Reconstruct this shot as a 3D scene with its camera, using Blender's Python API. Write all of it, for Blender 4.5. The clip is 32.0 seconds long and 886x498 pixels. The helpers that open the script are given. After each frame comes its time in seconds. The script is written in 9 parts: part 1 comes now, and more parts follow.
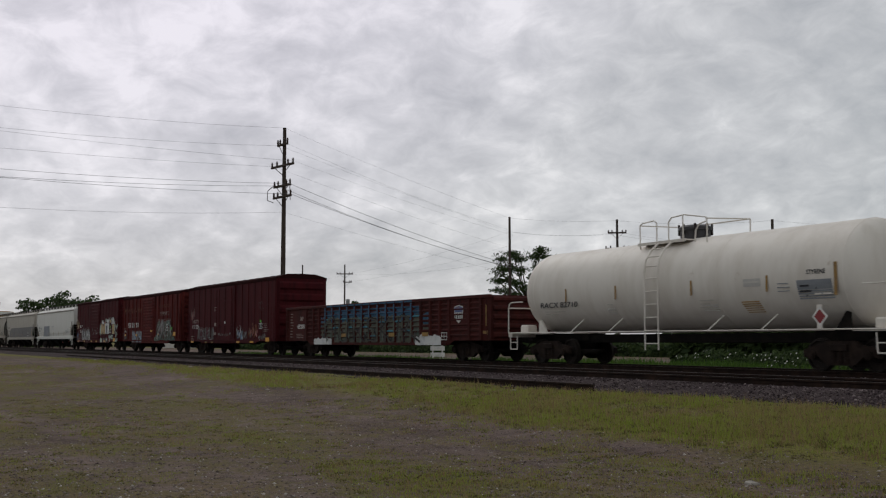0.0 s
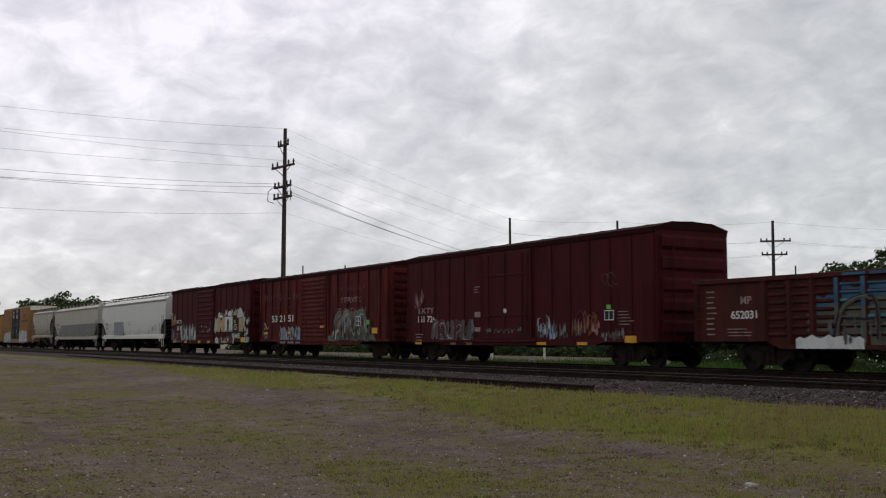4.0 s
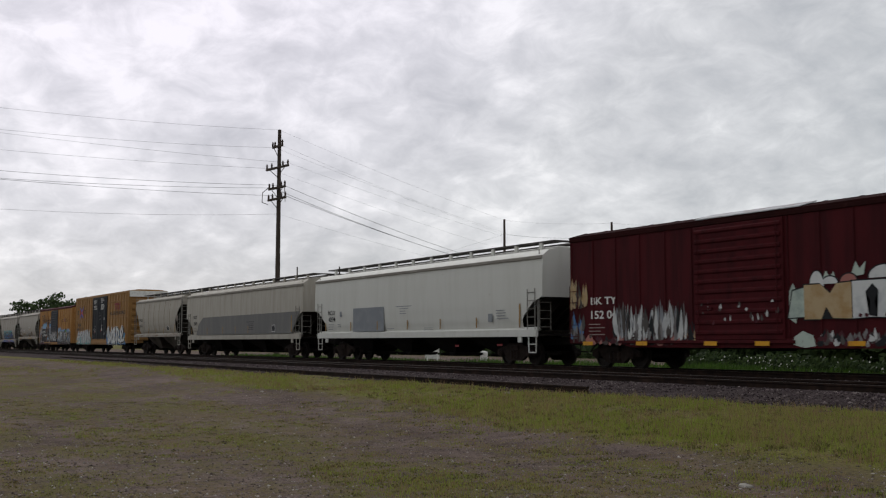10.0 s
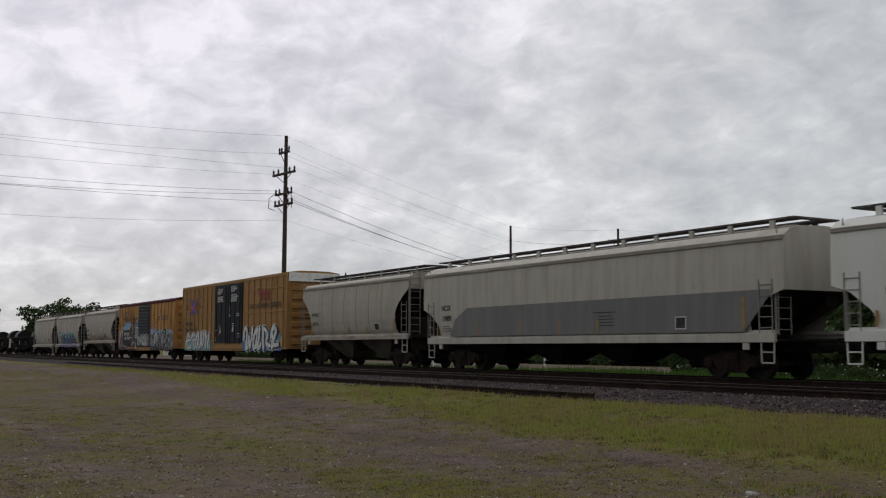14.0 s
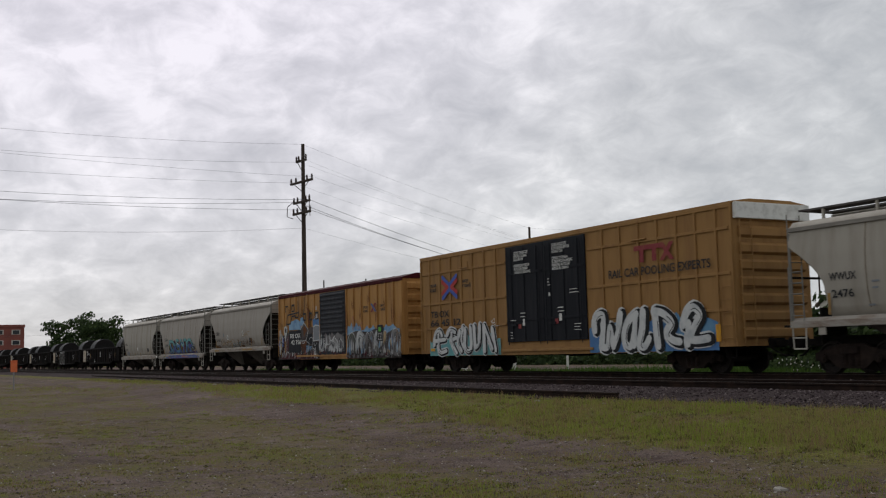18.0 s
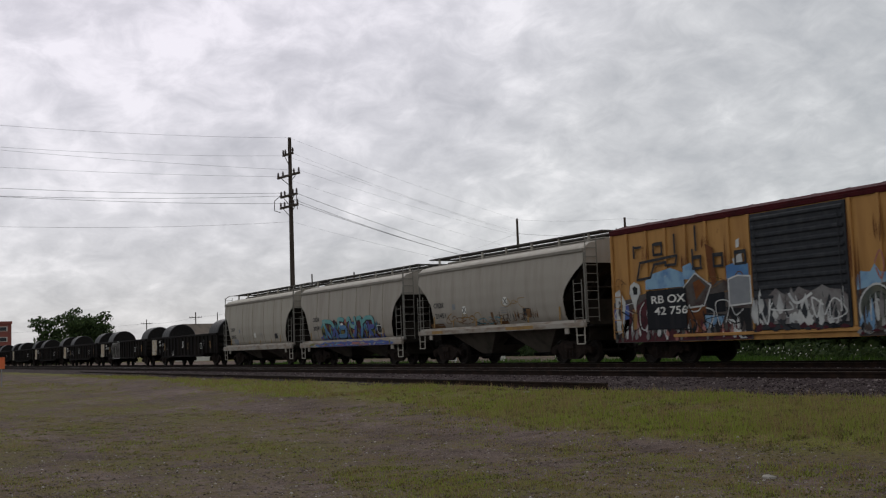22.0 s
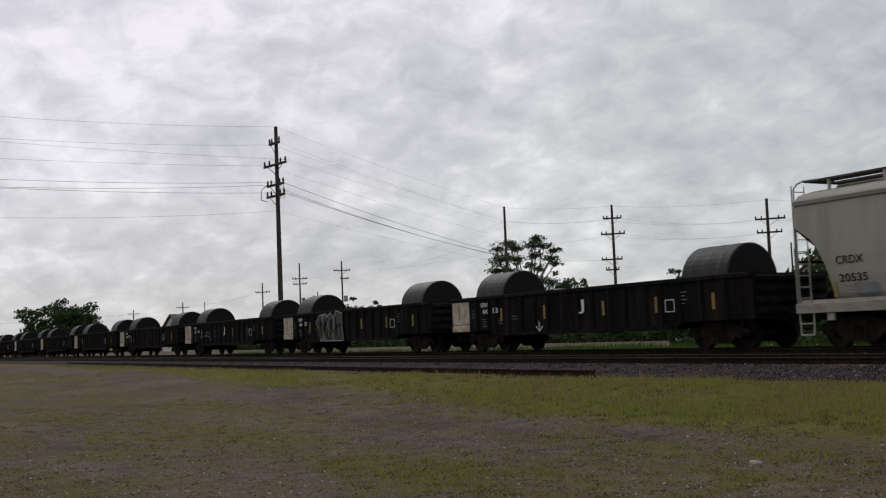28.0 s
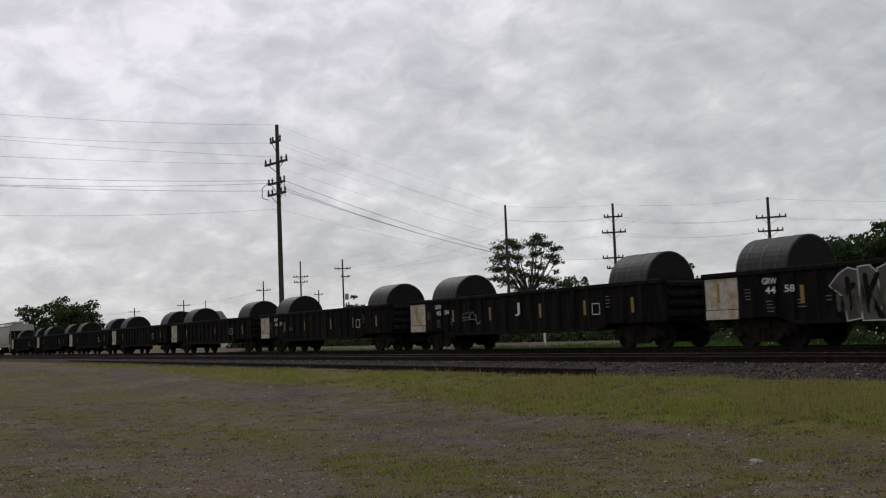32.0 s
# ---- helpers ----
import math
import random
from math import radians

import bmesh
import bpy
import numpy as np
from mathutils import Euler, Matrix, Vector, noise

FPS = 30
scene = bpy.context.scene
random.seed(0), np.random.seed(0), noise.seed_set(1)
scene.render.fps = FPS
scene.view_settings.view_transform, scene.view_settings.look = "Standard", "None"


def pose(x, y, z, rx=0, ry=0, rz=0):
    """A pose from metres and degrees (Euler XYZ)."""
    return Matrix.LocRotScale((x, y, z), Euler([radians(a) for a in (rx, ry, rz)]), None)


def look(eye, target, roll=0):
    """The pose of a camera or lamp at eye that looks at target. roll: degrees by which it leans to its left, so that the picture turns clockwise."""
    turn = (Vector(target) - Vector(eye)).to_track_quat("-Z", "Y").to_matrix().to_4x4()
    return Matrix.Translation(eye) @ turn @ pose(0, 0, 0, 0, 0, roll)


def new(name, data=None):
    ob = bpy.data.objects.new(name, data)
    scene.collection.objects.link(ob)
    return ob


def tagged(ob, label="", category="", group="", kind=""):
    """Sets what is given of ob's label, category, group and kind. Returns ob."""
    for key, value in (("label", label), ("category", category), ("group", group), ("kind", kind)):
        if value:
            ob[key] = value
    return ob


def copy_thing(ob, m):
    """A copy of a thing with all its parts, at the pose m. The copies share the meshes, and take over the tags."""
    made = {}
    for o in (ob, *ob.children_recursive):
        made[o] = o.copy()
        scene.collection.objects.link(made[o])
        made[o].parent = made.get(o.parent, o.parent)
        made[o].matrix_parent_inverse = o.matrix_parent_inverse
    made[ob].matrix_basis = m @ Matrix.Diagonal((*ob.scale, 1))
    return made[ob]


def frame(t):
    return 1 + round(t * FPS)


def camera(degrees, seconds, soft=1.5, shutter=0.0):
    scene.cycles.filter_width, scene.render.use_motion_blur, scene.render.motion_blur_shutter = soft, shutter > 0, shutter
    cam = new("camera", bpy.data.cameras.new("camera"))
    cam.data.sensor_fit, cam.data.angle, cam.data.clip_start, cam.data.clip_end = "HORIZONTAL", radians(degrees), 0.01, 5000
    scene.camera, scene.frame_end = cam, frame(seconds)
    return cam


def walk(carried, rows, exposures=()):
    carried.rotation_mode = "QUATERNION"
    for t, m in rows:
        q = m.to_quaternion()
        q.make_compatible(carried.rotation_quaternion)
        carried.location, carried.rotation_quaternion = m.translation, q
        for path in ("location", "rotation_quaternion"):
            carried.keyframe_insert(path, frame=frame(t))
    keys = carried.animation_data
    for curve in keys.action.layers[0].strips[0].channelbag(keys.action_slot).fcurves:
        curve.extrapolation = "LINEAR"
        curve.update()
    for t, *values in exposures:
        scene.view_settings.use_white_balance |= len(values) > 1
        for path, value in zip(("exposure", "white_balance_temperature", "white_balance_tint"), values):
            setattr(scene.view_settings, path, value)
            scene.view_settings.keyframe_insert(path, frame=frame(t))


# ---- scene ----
EYE = Vector((0, 0, 1.5))
LENS = 44.85
cam = camera(LENS, 32.0, soft=1.18, shutter=0.2)

# seconds, yaw (from +y towards -x), pitch, lean of the hand-held camera
AIM = [
    (0.0, 59.40, 4.86, 0.11),
    (0.5, 59.40, 4.87, 0.18),
    (1.0, 59.40, 4.86, 0.05),
    (1.5, 59.41, 4.88, 0.03),
    (2.0, 59.43, 4.90, 0.07),
    (2.5, 59.43, 4.90, 0.12),
    (4.5, 59.38, 4.93, -0.09),
    (5.0, 59.34, 4.95, -0.19),
    (5.5, 59.32, 4.95, -0.14),
    (6.0, 59.39, 4.92, -0.39),
    (6.5, 59.35, 4.91, -0.24),
    (7.0, 59.32, 4.89, -0.25),
    (7.5, 59.26, 4.87, -0.22),
    (8.0, 59.25, 4.91, -0.22),
    (8.5, 59.27, 4.91, -0.16),
    (9.0, 59.24, 4.95, -0.10),
    (9.5, 59.20, 4.97, -0.02),
    (10.0, 59.12, 4.98, 0.03),
    (10.5, 59.14, 4.99, -0.05),
    (11.0, 59.15, 4.99, -0.05),
    (11.5, 59.12, 5.00, 0.07),
    (12.0, 59.08, 4.97, 0.02),
    (12.5, 59.02, 5.01, -0.51),
    (13.0, 59.11, 5.07, -0.43),
    (13.5, 59.25, 5.17, -0.31),
    (15.5, 59.69, 5.69, 0.68),
    (16.0, 57.97, 3.70, 1.00),
    (16.5, 59.25, 3.70, 0.73),
    (17.0, 60.63, 4.29, 0.73),
    (17.5, 60.84, 4.96, 1.09),
    (18.0, 60.48, 5.52, 1.46),
    (18.5, 60.39, 5.61, 1.56),
    (19.0, 60.26, 5.53, 1.49),
    (19.5, 60.23, 5.47, 1.68),
    (20.0, 60.03, 5.51, 2.05),
    (20.5, 59.85, 5.50, 2.33),
    (21.0, 59.74, 5.50, 2.47),
    (21.5, 59.72, 5.57, 2.01),
    (22.0, 59.85, 5.09, 2.07),
    (22.5, 59.44, 4.84, 2.39),
    (23.0, 58.98, 4.96, 2.86),
    (23.5, 58.68, 4.89, 3.10),
    (24.0, 58.72, 4.79, 3.46),
    (24.5, 58.74, 4.77, 3.59),
    (25.0, 58.70, 4.62, 3.69),
    (25.5, 58.53, 4.46, 3.23),
    (26.0, 58.53, 4.35, 3.06),
    (26.5, 58.71, 4.32, 2.36),
    (28.5, 59.33, 4.47, 2.57),
    (29.0, 59.26, 4.49, 2.78),
    (29.5, 59.19, 4.46, 2.60),
    (30.0, 59.20, 4.41, 2.39),
    (30.5, 59.25, 4.34, 2.40),
    (31.0, 59.29, 4.34, 2.40),
    (31.5, 59.29, 4.35, 2.29),
    (32.0, 59.25, 4.36, 2.38),
]


def aim(yaw, pitch, lean):
    y, p = radians(yaw), radians(pitch)
    way = Vector((-math.sin(y) * math.cos(p), math.cos(y) * math.cos(p), math.sin(p)))
    return look(EYE, EYE + way, -lean)


EXPOSURE = [(0, 0.0), (1.5, 0.0), (4.5, 0.22), (10.0, 0.2), (11.0, 0.15), (13.5, 0.08), (15.5, 0.2), (16.2, 0.4), (17.2, 0.4), (18.0, 0.12), (20.0, 0.06), (22.0, 0.08), (23.0, 0.14), (26.0, 0.18), (28.5, 0.05), (32, 0.03)]
walk(cam, [(t, aim(a, b, c)) for t, a, b, c in AIM], EXPOSURE)

# how far the train has come along the track, in metres
RUN = [(0, -0.00), (1, 7.67), (2, 15.35), (3, 23.07), (4.5, 34.66), (6, 46.32), (7, 54.18), (8, 61.96), (9, 69.60), (10, 77.23), (11, 84.97), (12, 92.82), (13, 100.64), (14.5, 112.41), (16, 124.21), (17, 132.14), (18, 140.08), (19, 147.93), (20, 155.68), (21, 163.46), (22, 171.25), (23, 179.08), (24, 186.90), (25, 194.73), (26, 202.47), (27.5, 214.18), (29, 225.92), (30, 233.84), (31, 241.83), (32, 249.71)]

# ---- light ----
SUN_AZ, SUN_EL = 78.0, 34.0      # degrees: azimuth from +y towards -x
world = bpy.data.worlds.new("overcast")
scene.world = world
world.use_nodes = True
wn, wl = world.node_tree.nodes, world.node_tree.links
wn.clear()
w_out = wn.new("ShaderNodeOutputWorld")
w_bg = wn.new("ShaderNodeBackground")
sky = wn.new("ShaderNodeTexSky")
sky.sky_type, sky.sun_disc = "NISHITA", False
sky.sun_elevation, sky.sun_rotation = radians(SUN_EL), radians(-SUN_AZ)
tc = wn.new("ShaderNodeTexCoord")
sep = wn.new("ShaderNodeSeparateXYZ")
wl.new(tc.outputs["Generated"], sep.inputs[0])


def wmath(op, a, b=None, c=None):
    n = wn.new("ShaderNodeMath")
    n.operation = op
    for i, v in enumerate((a, b, c)):
        if v is None:
            continue
        if isinstance(v, (int, float)):
            n.inputs[i].default_value = v
        else:
            wl.new(v, n.inputs[i])
    return n.outputs[0]


def wnoise(vec, scale, detail, rough, dist=0.0):
    n = wn.new("ShaderNodeTexNoise")
    n.inputs["Scale"].default_value, n.inputs["Detail"].default_value = scale, detail
    n.inputs["Roughness"].default_value, n.inputs["Distortion"].default_value = rough, dist
    wl.new(vec, n.inputs["Vector"])
    return n.outputs["Fac"]


def wramp(fac, stops):
    n = wn.new("ShaderNodeValToRGB")
    e = n.color_ramp.elements
    while len(e) < len(stops):
        e.new(0.5)
    for el, (p, c) in zip(e, stops):
        el.position, el.color = p, (*c, 1)
    wl.new(fac, n.inputs[0])
    return n.outputs[0]


# the cloud deck: a flat layer seen from below, so that its lumps draw together towards the horizon
deck = wmath("DIVIDE", 1.0, wmath("ADD", wmath("MAXIMUM", sep.outputs[2], 0.0), 0.42))
lay = wn.new("ShaderNodeCombineXYZ")
wl.new(wmath("MULTIPLY", sep.outputs[0], deck), lay.inputs[0])
wl.new(wmath("MULTIPLY", sep.outputs[1], deck), lay.inputs[1])
broad = wnoise(lay.outputs[0], 1.3, 2.0, 0.5)
big = wnoise(lay.outputs[0], 4.2, 5.0, 0.55, 0.3)
fine = wnoise(lay.outputs[0], 12.0, 8.0, 0.60, 0.4)
both = wmath("ADD", wmath("MULTIPLY", broad, 0.22), wmath("ADD", wmath("MULTIPLY", big, 0.38), wmath("MULTIPLY", fine, 0.40)))
# thinner cloud towards the hidden sun
sunward = wn.new("ShaderNodeVectorMath")
sunward.operation = "DOT_PRODUCT"
sunward.inputs[1].default_value = (-math.sin(radians(SUN_AZ)) * math.cos(radians(SUN_EL)), math.cos(radians(SUN_AZ)) * math.cos(radians(SUN_EL)), math.sin(radians(SUN_EL)))
wl.new(tc.outputs["Generated"], sunward.inputs[0])
glow = wmath("POWER", wmath("MAXIMUM", sunward.outputs["Value"], 0.0), 7.0)
both = wmath("ADD", both, wmath("SUBTRACT", wmath("MULTIPLY", glow, 0.17), 0.045))
cloud_tone = wramp(both, [(0.36, (0.42, 0.435, 0.46)), (0.46, (0.525, 0.535, 0.555)), (0.54, (0.63, 0.638, 0.655)), (0.64, (0.83, 0.83, 0.84))])
w_mix = wn.new("ShaderNodeMix")
w_mix.data_type = "RGBA"
w_mix.inputs[0].default_value = 0.96
sky_dim = wn.new("ShaderNodeVectorMath")
sky_dim.operation = "SCALE"
sky_dim.inputs["Scale"].default_value = 0.1
wl.new(sky.outputs[0], sky_dim.inputs[0])
wl.new(sky_dim.outputs[0], w_mix.inputs[6])
tint = wramp(sunward.outputs["Value"], [(0.6, (0.975, 0.995, 0.98)), (0.84, (0.99, 0.985, 0.995)), (0.97, (1.0, 0.96, 1.05))])
tinted = wn.new("ShaderNodeMix")
tinted.data_type, tinted.blend_type = "RGBA", "MULTIPLY"
tinted.inputs[0].default_value = 1.0
wl.new(cloud_tone, tinted.inputs[6])
wl.new(tint, tinted.inputs[7])
wl.new(tinted.outputs[2], w_mix.inputs[7])
wl.new(w_mix.outputs[2], w_bg.inputs["Color"])
w_bg.inputs["Strength"].default_value = 1.0
wl.new(w_bg.outputs[0], w_out.inputs["Surface"])

sun = new("sun", bpy.data.lights.new("sun", "SUN"))
sun.data.energy, sun.data.angle, sun.data.color = 0.6, radians(20), (1.0, 0.97, 0.92)
sa, se = radians(SUN_AZ), radians(SUN_EL)
sun.matrix_world = look(Vector((-math.sin(sa) * math.cos(se), math.cos(sa) * math.cos(se), math.sin(se))) * 60, (0, 0, 0))


# ---- materials ----
def material(name, color, rough=0.7, metal=0.0, second=None, amount=0.5, scale=1.0, stretch=(1, 1, 1), third=None, third_amount=0.25, third_scale=6.0, bump=0.15, bump_scale=40.0, spread=0.0, spec=0.18):
    """Paint, wood, stone: a base colour, a second one in large patches or streaks, a third in small flecks, and a fine relief."""
    m = bpy.data.materials.new(name)
    m.use_nodes = True
    n, l = m.node_tree.nodes, m.node_tree.links
    b = n["Principled BSDF"]
    b.inputs["Roughness"].default_value, b.inputs["Metallic"].default_value = rough, metal
    b.inputs["Specular IOR Level"].default_value = spec
    co = n.new("ShaderNodeTexCoord")
    mp = n.new("ShaderNodeMapping")
    mp.inputs["Scale"].default_value = stretch
    info = n.new("ShaderNodeObjectInfo")
    sh = n.new("ShaderNodeVectorMath")
    sh.operation = "SCALE"
    sh.inputs[0].default_value = (17.0, 9.0, 5.0)
    l.new(info.outputs["Random"], sh.inputs["Scale"])
    l.new(co.outputs["Object"], mp.inputs["Vector"])
    l.new(sh.outputs[0], mp.inputs["Location"])

    def ns(vec, sc, det=5.0, ro=0.6):
        t = n.new("ShaderNodeTexNoise")
        t.inputs["Scale"].default_value, t.inputs["Detail"].default_value, t.inputs["Roughness"].default_value = sc, det, ro
        l.new(vec, t.inputs["Vector"])
        return t.outputs["Fac"]

    def mix(fac, a, c):
        x = n.new("ShaderNodeMix")
        x.data_type = "RGBA"
        l.new(fac, x.inputs[0])
        for i, v in ((6, a), (7, c)):
            if isinstance(v, tuple):
                x.inputs[i].default_value = (*v, 1)
            else:
                l.new(v, x.inputs[i])
        return x.outputs[2]

    def band(fac, lo, hi, top=1.0):
        r = n.new("ShaderNodeMapRange")
        r.inputs[1].default_value, r.inputs[2].default_value, r.inputs[3].default_value, r.inputs[4].default_value = lo, hi, 0.0, top
        l.new(fac, r.inputs[0])
        return r.outputs[0]

    col = tuple(color)
    if second:
        col = mix(band(ns(mp.outputs[0], scale), 0.62 - amount * 0.35, 0.78 - amount * 0.2), col, tuple(second))
    if third:
        col = mix(band(ns(co.outputs["Object"], third_scale, 8.0, 0.7), 0.68 - third_amount * 0.3, 0.75), col, tuple(third))
    if spread:
        hs = n.new("ShaderNodeHueSaturation")
        if isinstance(col, tuple):
            hs.inputs["Color"].default_value = (*col, 1)
        else:
            l.new(col, hs.inputs["Color"])
        l.new(band(info.outputs["Random"], 0.0, 1.0, 2 * spread), hs.inputs["Value"])
        ad = n.new("ShaderNodeMath")
        ad.inputs[1].default_value = 1.0 - spread
        l.new(band(info.outputs["Random"], 0.0, 1.0, 2 * spread), ad.inputs[0])
        l.new(ad.outputs[0], hs.inputs["Value"])
        col = hs.outputs[0]
    if isinstance(col, tuple):
        b.inputs["Base Color"].default_value = (*col, 1)
    else:
        l.new(col, b.inputs["Base Color"])
    if bump:
        bp = n.new("ShaderNodeBump")
        bp.inputs["Strength"].default_value, bp.inputs["Distance"].default_value = bump, 0.02
        l.new(ns(co.outputs["Object"], bump_scale, 4.0), bp.inputs["Height"])
        l.new(bp.outputs[0], b.inputs["Normal"])
    return m


STREAK = (3.0, 3.0, 0.35)
M = {}
M["red"] = material("dark_red_car_paint", (0.062, 0.0075, 0.0100), 0.75, spec=0.10, second=(0.036, 0.0056, 0.0075), amount=0.55, scale=1.0, stretch=STREAK, third=(0.075, 0.024, 0.02), third_amount=0.12, third_scale=3.0, bump=0.1)
M["rust_red"] = material("faded_rust_red_paint", (0.112, 0.0200, 0.0175), 0.8, spec=0.10, second=(0.046, 0.0105, 0.0105), amount=0.6, scale=1.2, stretch=STREAK, third=(0.12, 0.045, 0.03), third_scale=4.0, bump=0.12)
M["gon_red"] = material("oxide_red_gondola_paint", (0.062, 0.012, 0.010), 0.8, second=(0.03, 0.008, 0.0075), amount=0.55, scale=1.2, stretch=STREAK, third=(0.09, 0.035, 0.025), third_scale=5.0)
M["yellow"] = material("weathered_yellow_paint", (0.31, 0.168, 0.060), 0.65, second=(0.24, 0.125, 0.046), amount=0.45, scale=0.8, stretch=STREAK, third=(0.13, 0.055, 0.028), third_amount=0.16, third_scale=3.0, bump=0.08)
M["yellow_pale"] = material("sun_bleached_yellow_paint", (0.43, 0.225, 0.074), 0.65, second=(0.33, 0.165, 0.056), amount=0.5, scale=0.9, stretch=STREAK, third=(0.16, 0.07, 0.032), third_amount=0.2, third_scale=2.5, bump=0.08)
M["black_paint"] = material("black_door_paint", (0.010, 0.011, 0.015), 0.6, second=(0.02, 0.02, 0.024), amount=0.45, scale=1.5, stretch=STREAK, bump=0.08, spec=0.12)
M["door_grey"] = material("charcoal_door_paint", (0.028, 0.030, 0.036), 0.7, second=(0.045, 0.045, 0.05), amount=0.45, scale=1.5, stretch=STREAK, bump=0.08)
# dark brown holds both the dirt and the shade of the open hopper ends
M["slope_dark"] = material("dirt_and_shade_brown", (0.022, 0.018, 0.015), 0.9, second=(0.045, 0.037, 0.03), amount=0.45, scale=1.5, third=(0.09, 0.07, 0.055), third_amount=0.1, spec=0.08)
M["hopper"] = material("pale_grey_hopper_paint", (0.58, 0.57, 0.535), 0.6, second=(0.54, 0.53, 0.49), amount=0.5, scale=0.7, stretch=STREAK, third=(0.44, 0.41, 0.36), third_amount=0.08, third_scale=2.0, bump=0.04)
M["hopper_dull"] = material("dirty_grey_hopper_paint", (0.40, 0.37, 0.325), 0.7, second=(0.325, 0.295, 0.25), amount=0.5, scale=0.8, stretch=STREAK, third=(0.26, 0.21, 0.165), third_amount=0.12, third_scale=2.0, bump=0.05)
M["hopper_mid"] = material("stained_grey_hopper_paint", (0.345, 0.312, 0.275), 0.65, second=(0.290, 0.256, 0.220), amount=0.5, scale=0.8, stretch=STREAK, third=(0.27, 0.215, 0.165), third_amount=0.12, third_scale=2.0, bump=0.05)
M["hopper_cream"] = material("dusty_cream_hopper_paint", (0.360, 0.328, 0.282), 0.65, second=(0.300, 0.268, 0.224), amount=0.5, scale=0.8, stretch=STREAK, third=(0.32, 0.26, 0.2), third_amount=0.1, third_scale=2.0, bump=0.04)
M["sill_rust"] = material("rusty_dirty_sill_paint", (0.33, 0.30, 0.265), 0.8, second=(0.19, 0.13, 0.095), amount=0.5, scale=1.2, stretch=(1, 3, 3), third=(0.10, 0.06, 0.045), third_amount=0.2, third_scale=4.0)
# outlet colour darkened for the shadow beneath the car as well as grime
M["bay_grime"] = material("grimy_shaded_outlet_paint", (0.10, 0.085, 0.07), 0.85, second=(0.05, 0.042, 0.036), amount=0.5, scale=1.2, third=(0.15, 0.12, 0.1), third_amount=0.12, third_scale=3.0, spec=0.08)
M["grey_band"] = material("dirty_grey_band_paint", (0.150, 0.146, 0.144), 0.75, second=(0.185, 0.176, 0.166), amount=0.5, scale=0.8, stretch=STREAK, third=(0.11, 0.095, 0.08), third_amount=0.15, third_scale=2.5, bump=0.03)
M["g_deep"] = material("deep_blue_spray_paint", (0.050, 0.120, 0.205), 0.75, second=(0.030, 0.072, 0.115), amount=0.55, scale=2.0, bump=0)
M["g_moss"] = material("mossy_grey_spray_paint", (0.105, 0.105, 0.082), 0.75, second=(0.065, 0.075, 0.068), amount=0.5, scale=2.0, third=(0.15, 0.13, 0.085), third_amount=0.2, third_scale=4.0, bump=0)
M["g_olive"] = material("olive_spray_paint", (0.17, 0.16, 0.05), 0.7, second=(0.1, 0.11, 0.05), amount=0.5, scale=2.0, bump=0)
M["grey_patch"] = material("grey_patch_paint", (0.21, 0.22, 0.24), 0.7, second=(0.25, 0.26, 0.275), amount=0.5, scale=2.0)
M["tank"] = material("off_white_tank_paint", (0.68, 0.635, 0.58), 0.55, second=(0.60, 0.55, 0.49), amount=0.55, scale=0.6, stretch=(2.5, 2.5, 0.5), third=(0.44, 0.37, 0.30), third_amount=0.14, third_scale=1.6, bump=0.03)
M["tank_stain"] = material("faded_grey_stencil", (0.44, 0.42, 0.40), 0.6, second=(0.58, 0.55, 0.5), amount=0.5, scale=3.0, bump=0)
M["gon_black"] = material("sooty_black_gondola_paint", (0.0085, 0.0074, 0.0072), 0.8, second=(0.022, 0.0175, 0.0155), amount=0.5, scale=1.2, stretch=STREAK, third=(0.045, 0.03, 0.022), third_amount=0.14, third_scale=5.0, spec=0.06)
M["under"] = material("grimy_underframe_steel", (0.008, 0.0068, 0.0066), 0.85, second=(0.016, 0.013, 0.011), amount=0.5, scale=3.0, third=(0.03, 0.021, 0.015), third_amount=0.1, spec=0.08)
M["truck"] = material("dusty_brown_truck_casting", (0.017, 0.0118, 0.0102), 0.85, second=(0.032, 0.0215, 0.0172), amount=0.5, scale=4.0, spec=0.1)
M["wheel"] = material("wheel_steel", (0.016, 0.0125, 0.011), 0.7, 0.1, second=(0.03, 0.022, 0.019), amount=0.4, scale=6.0, spec=0.15)
M["coil"] = material("grey_coil_steel", (0.036, 0.036, 0.039), 0.6, 0.1, second=(0.024, 0.022, 0.023), amount=0.5, scale=2.0, stretch=(5, 1, 1), third=(0.075, 0.068, 0.062), third_amount=0.16, third_scale=3.0, spec=0.2)
M["coil_strap"] = material("dark_steel_strap", (0.06, 0.06, 0.062), 0.5, 0.4, second=(0.03, 0.028, 0.027), amount=0.5, scale=5.0, bump=0)
M["coil_dark"] = material("dark_coil_end", (0.010, 0.009, 0.009), 0.7, 0.0, second=(0.02, 0.017, 0.016), amount=0.5, scale=12.0, spec=0.1)
M["roof_red"] = material("sooty_red_roof_paint", (0.030, 0.009, 0.009), 0.95, second=(0.020, 0.008, 0.008), amount=0.5, scale=1.0, third=(0.05, 0.02, 0.018), third_scale=4.0, bump=0.1, spec=0.03)
# darker than the body for the shade below the roof edge and for grime
M["eave_grime"] = material("grimy_shaded_eave_paint", (0.22, 0.20, 0.175), 0.8, second=(0.30, 0.28, 0.25), amount=0.4, scale=2.0, stretch=(0.5, 2, 2), bump=0.04)
M["walk"] = material("rusty_walkway_grating", (0.075, 0.068, 0.066), 0.9, second=(0.12, 0.11, 0.105), amount=0.5, scale=3.0, bump=0.3, spec=0.06)
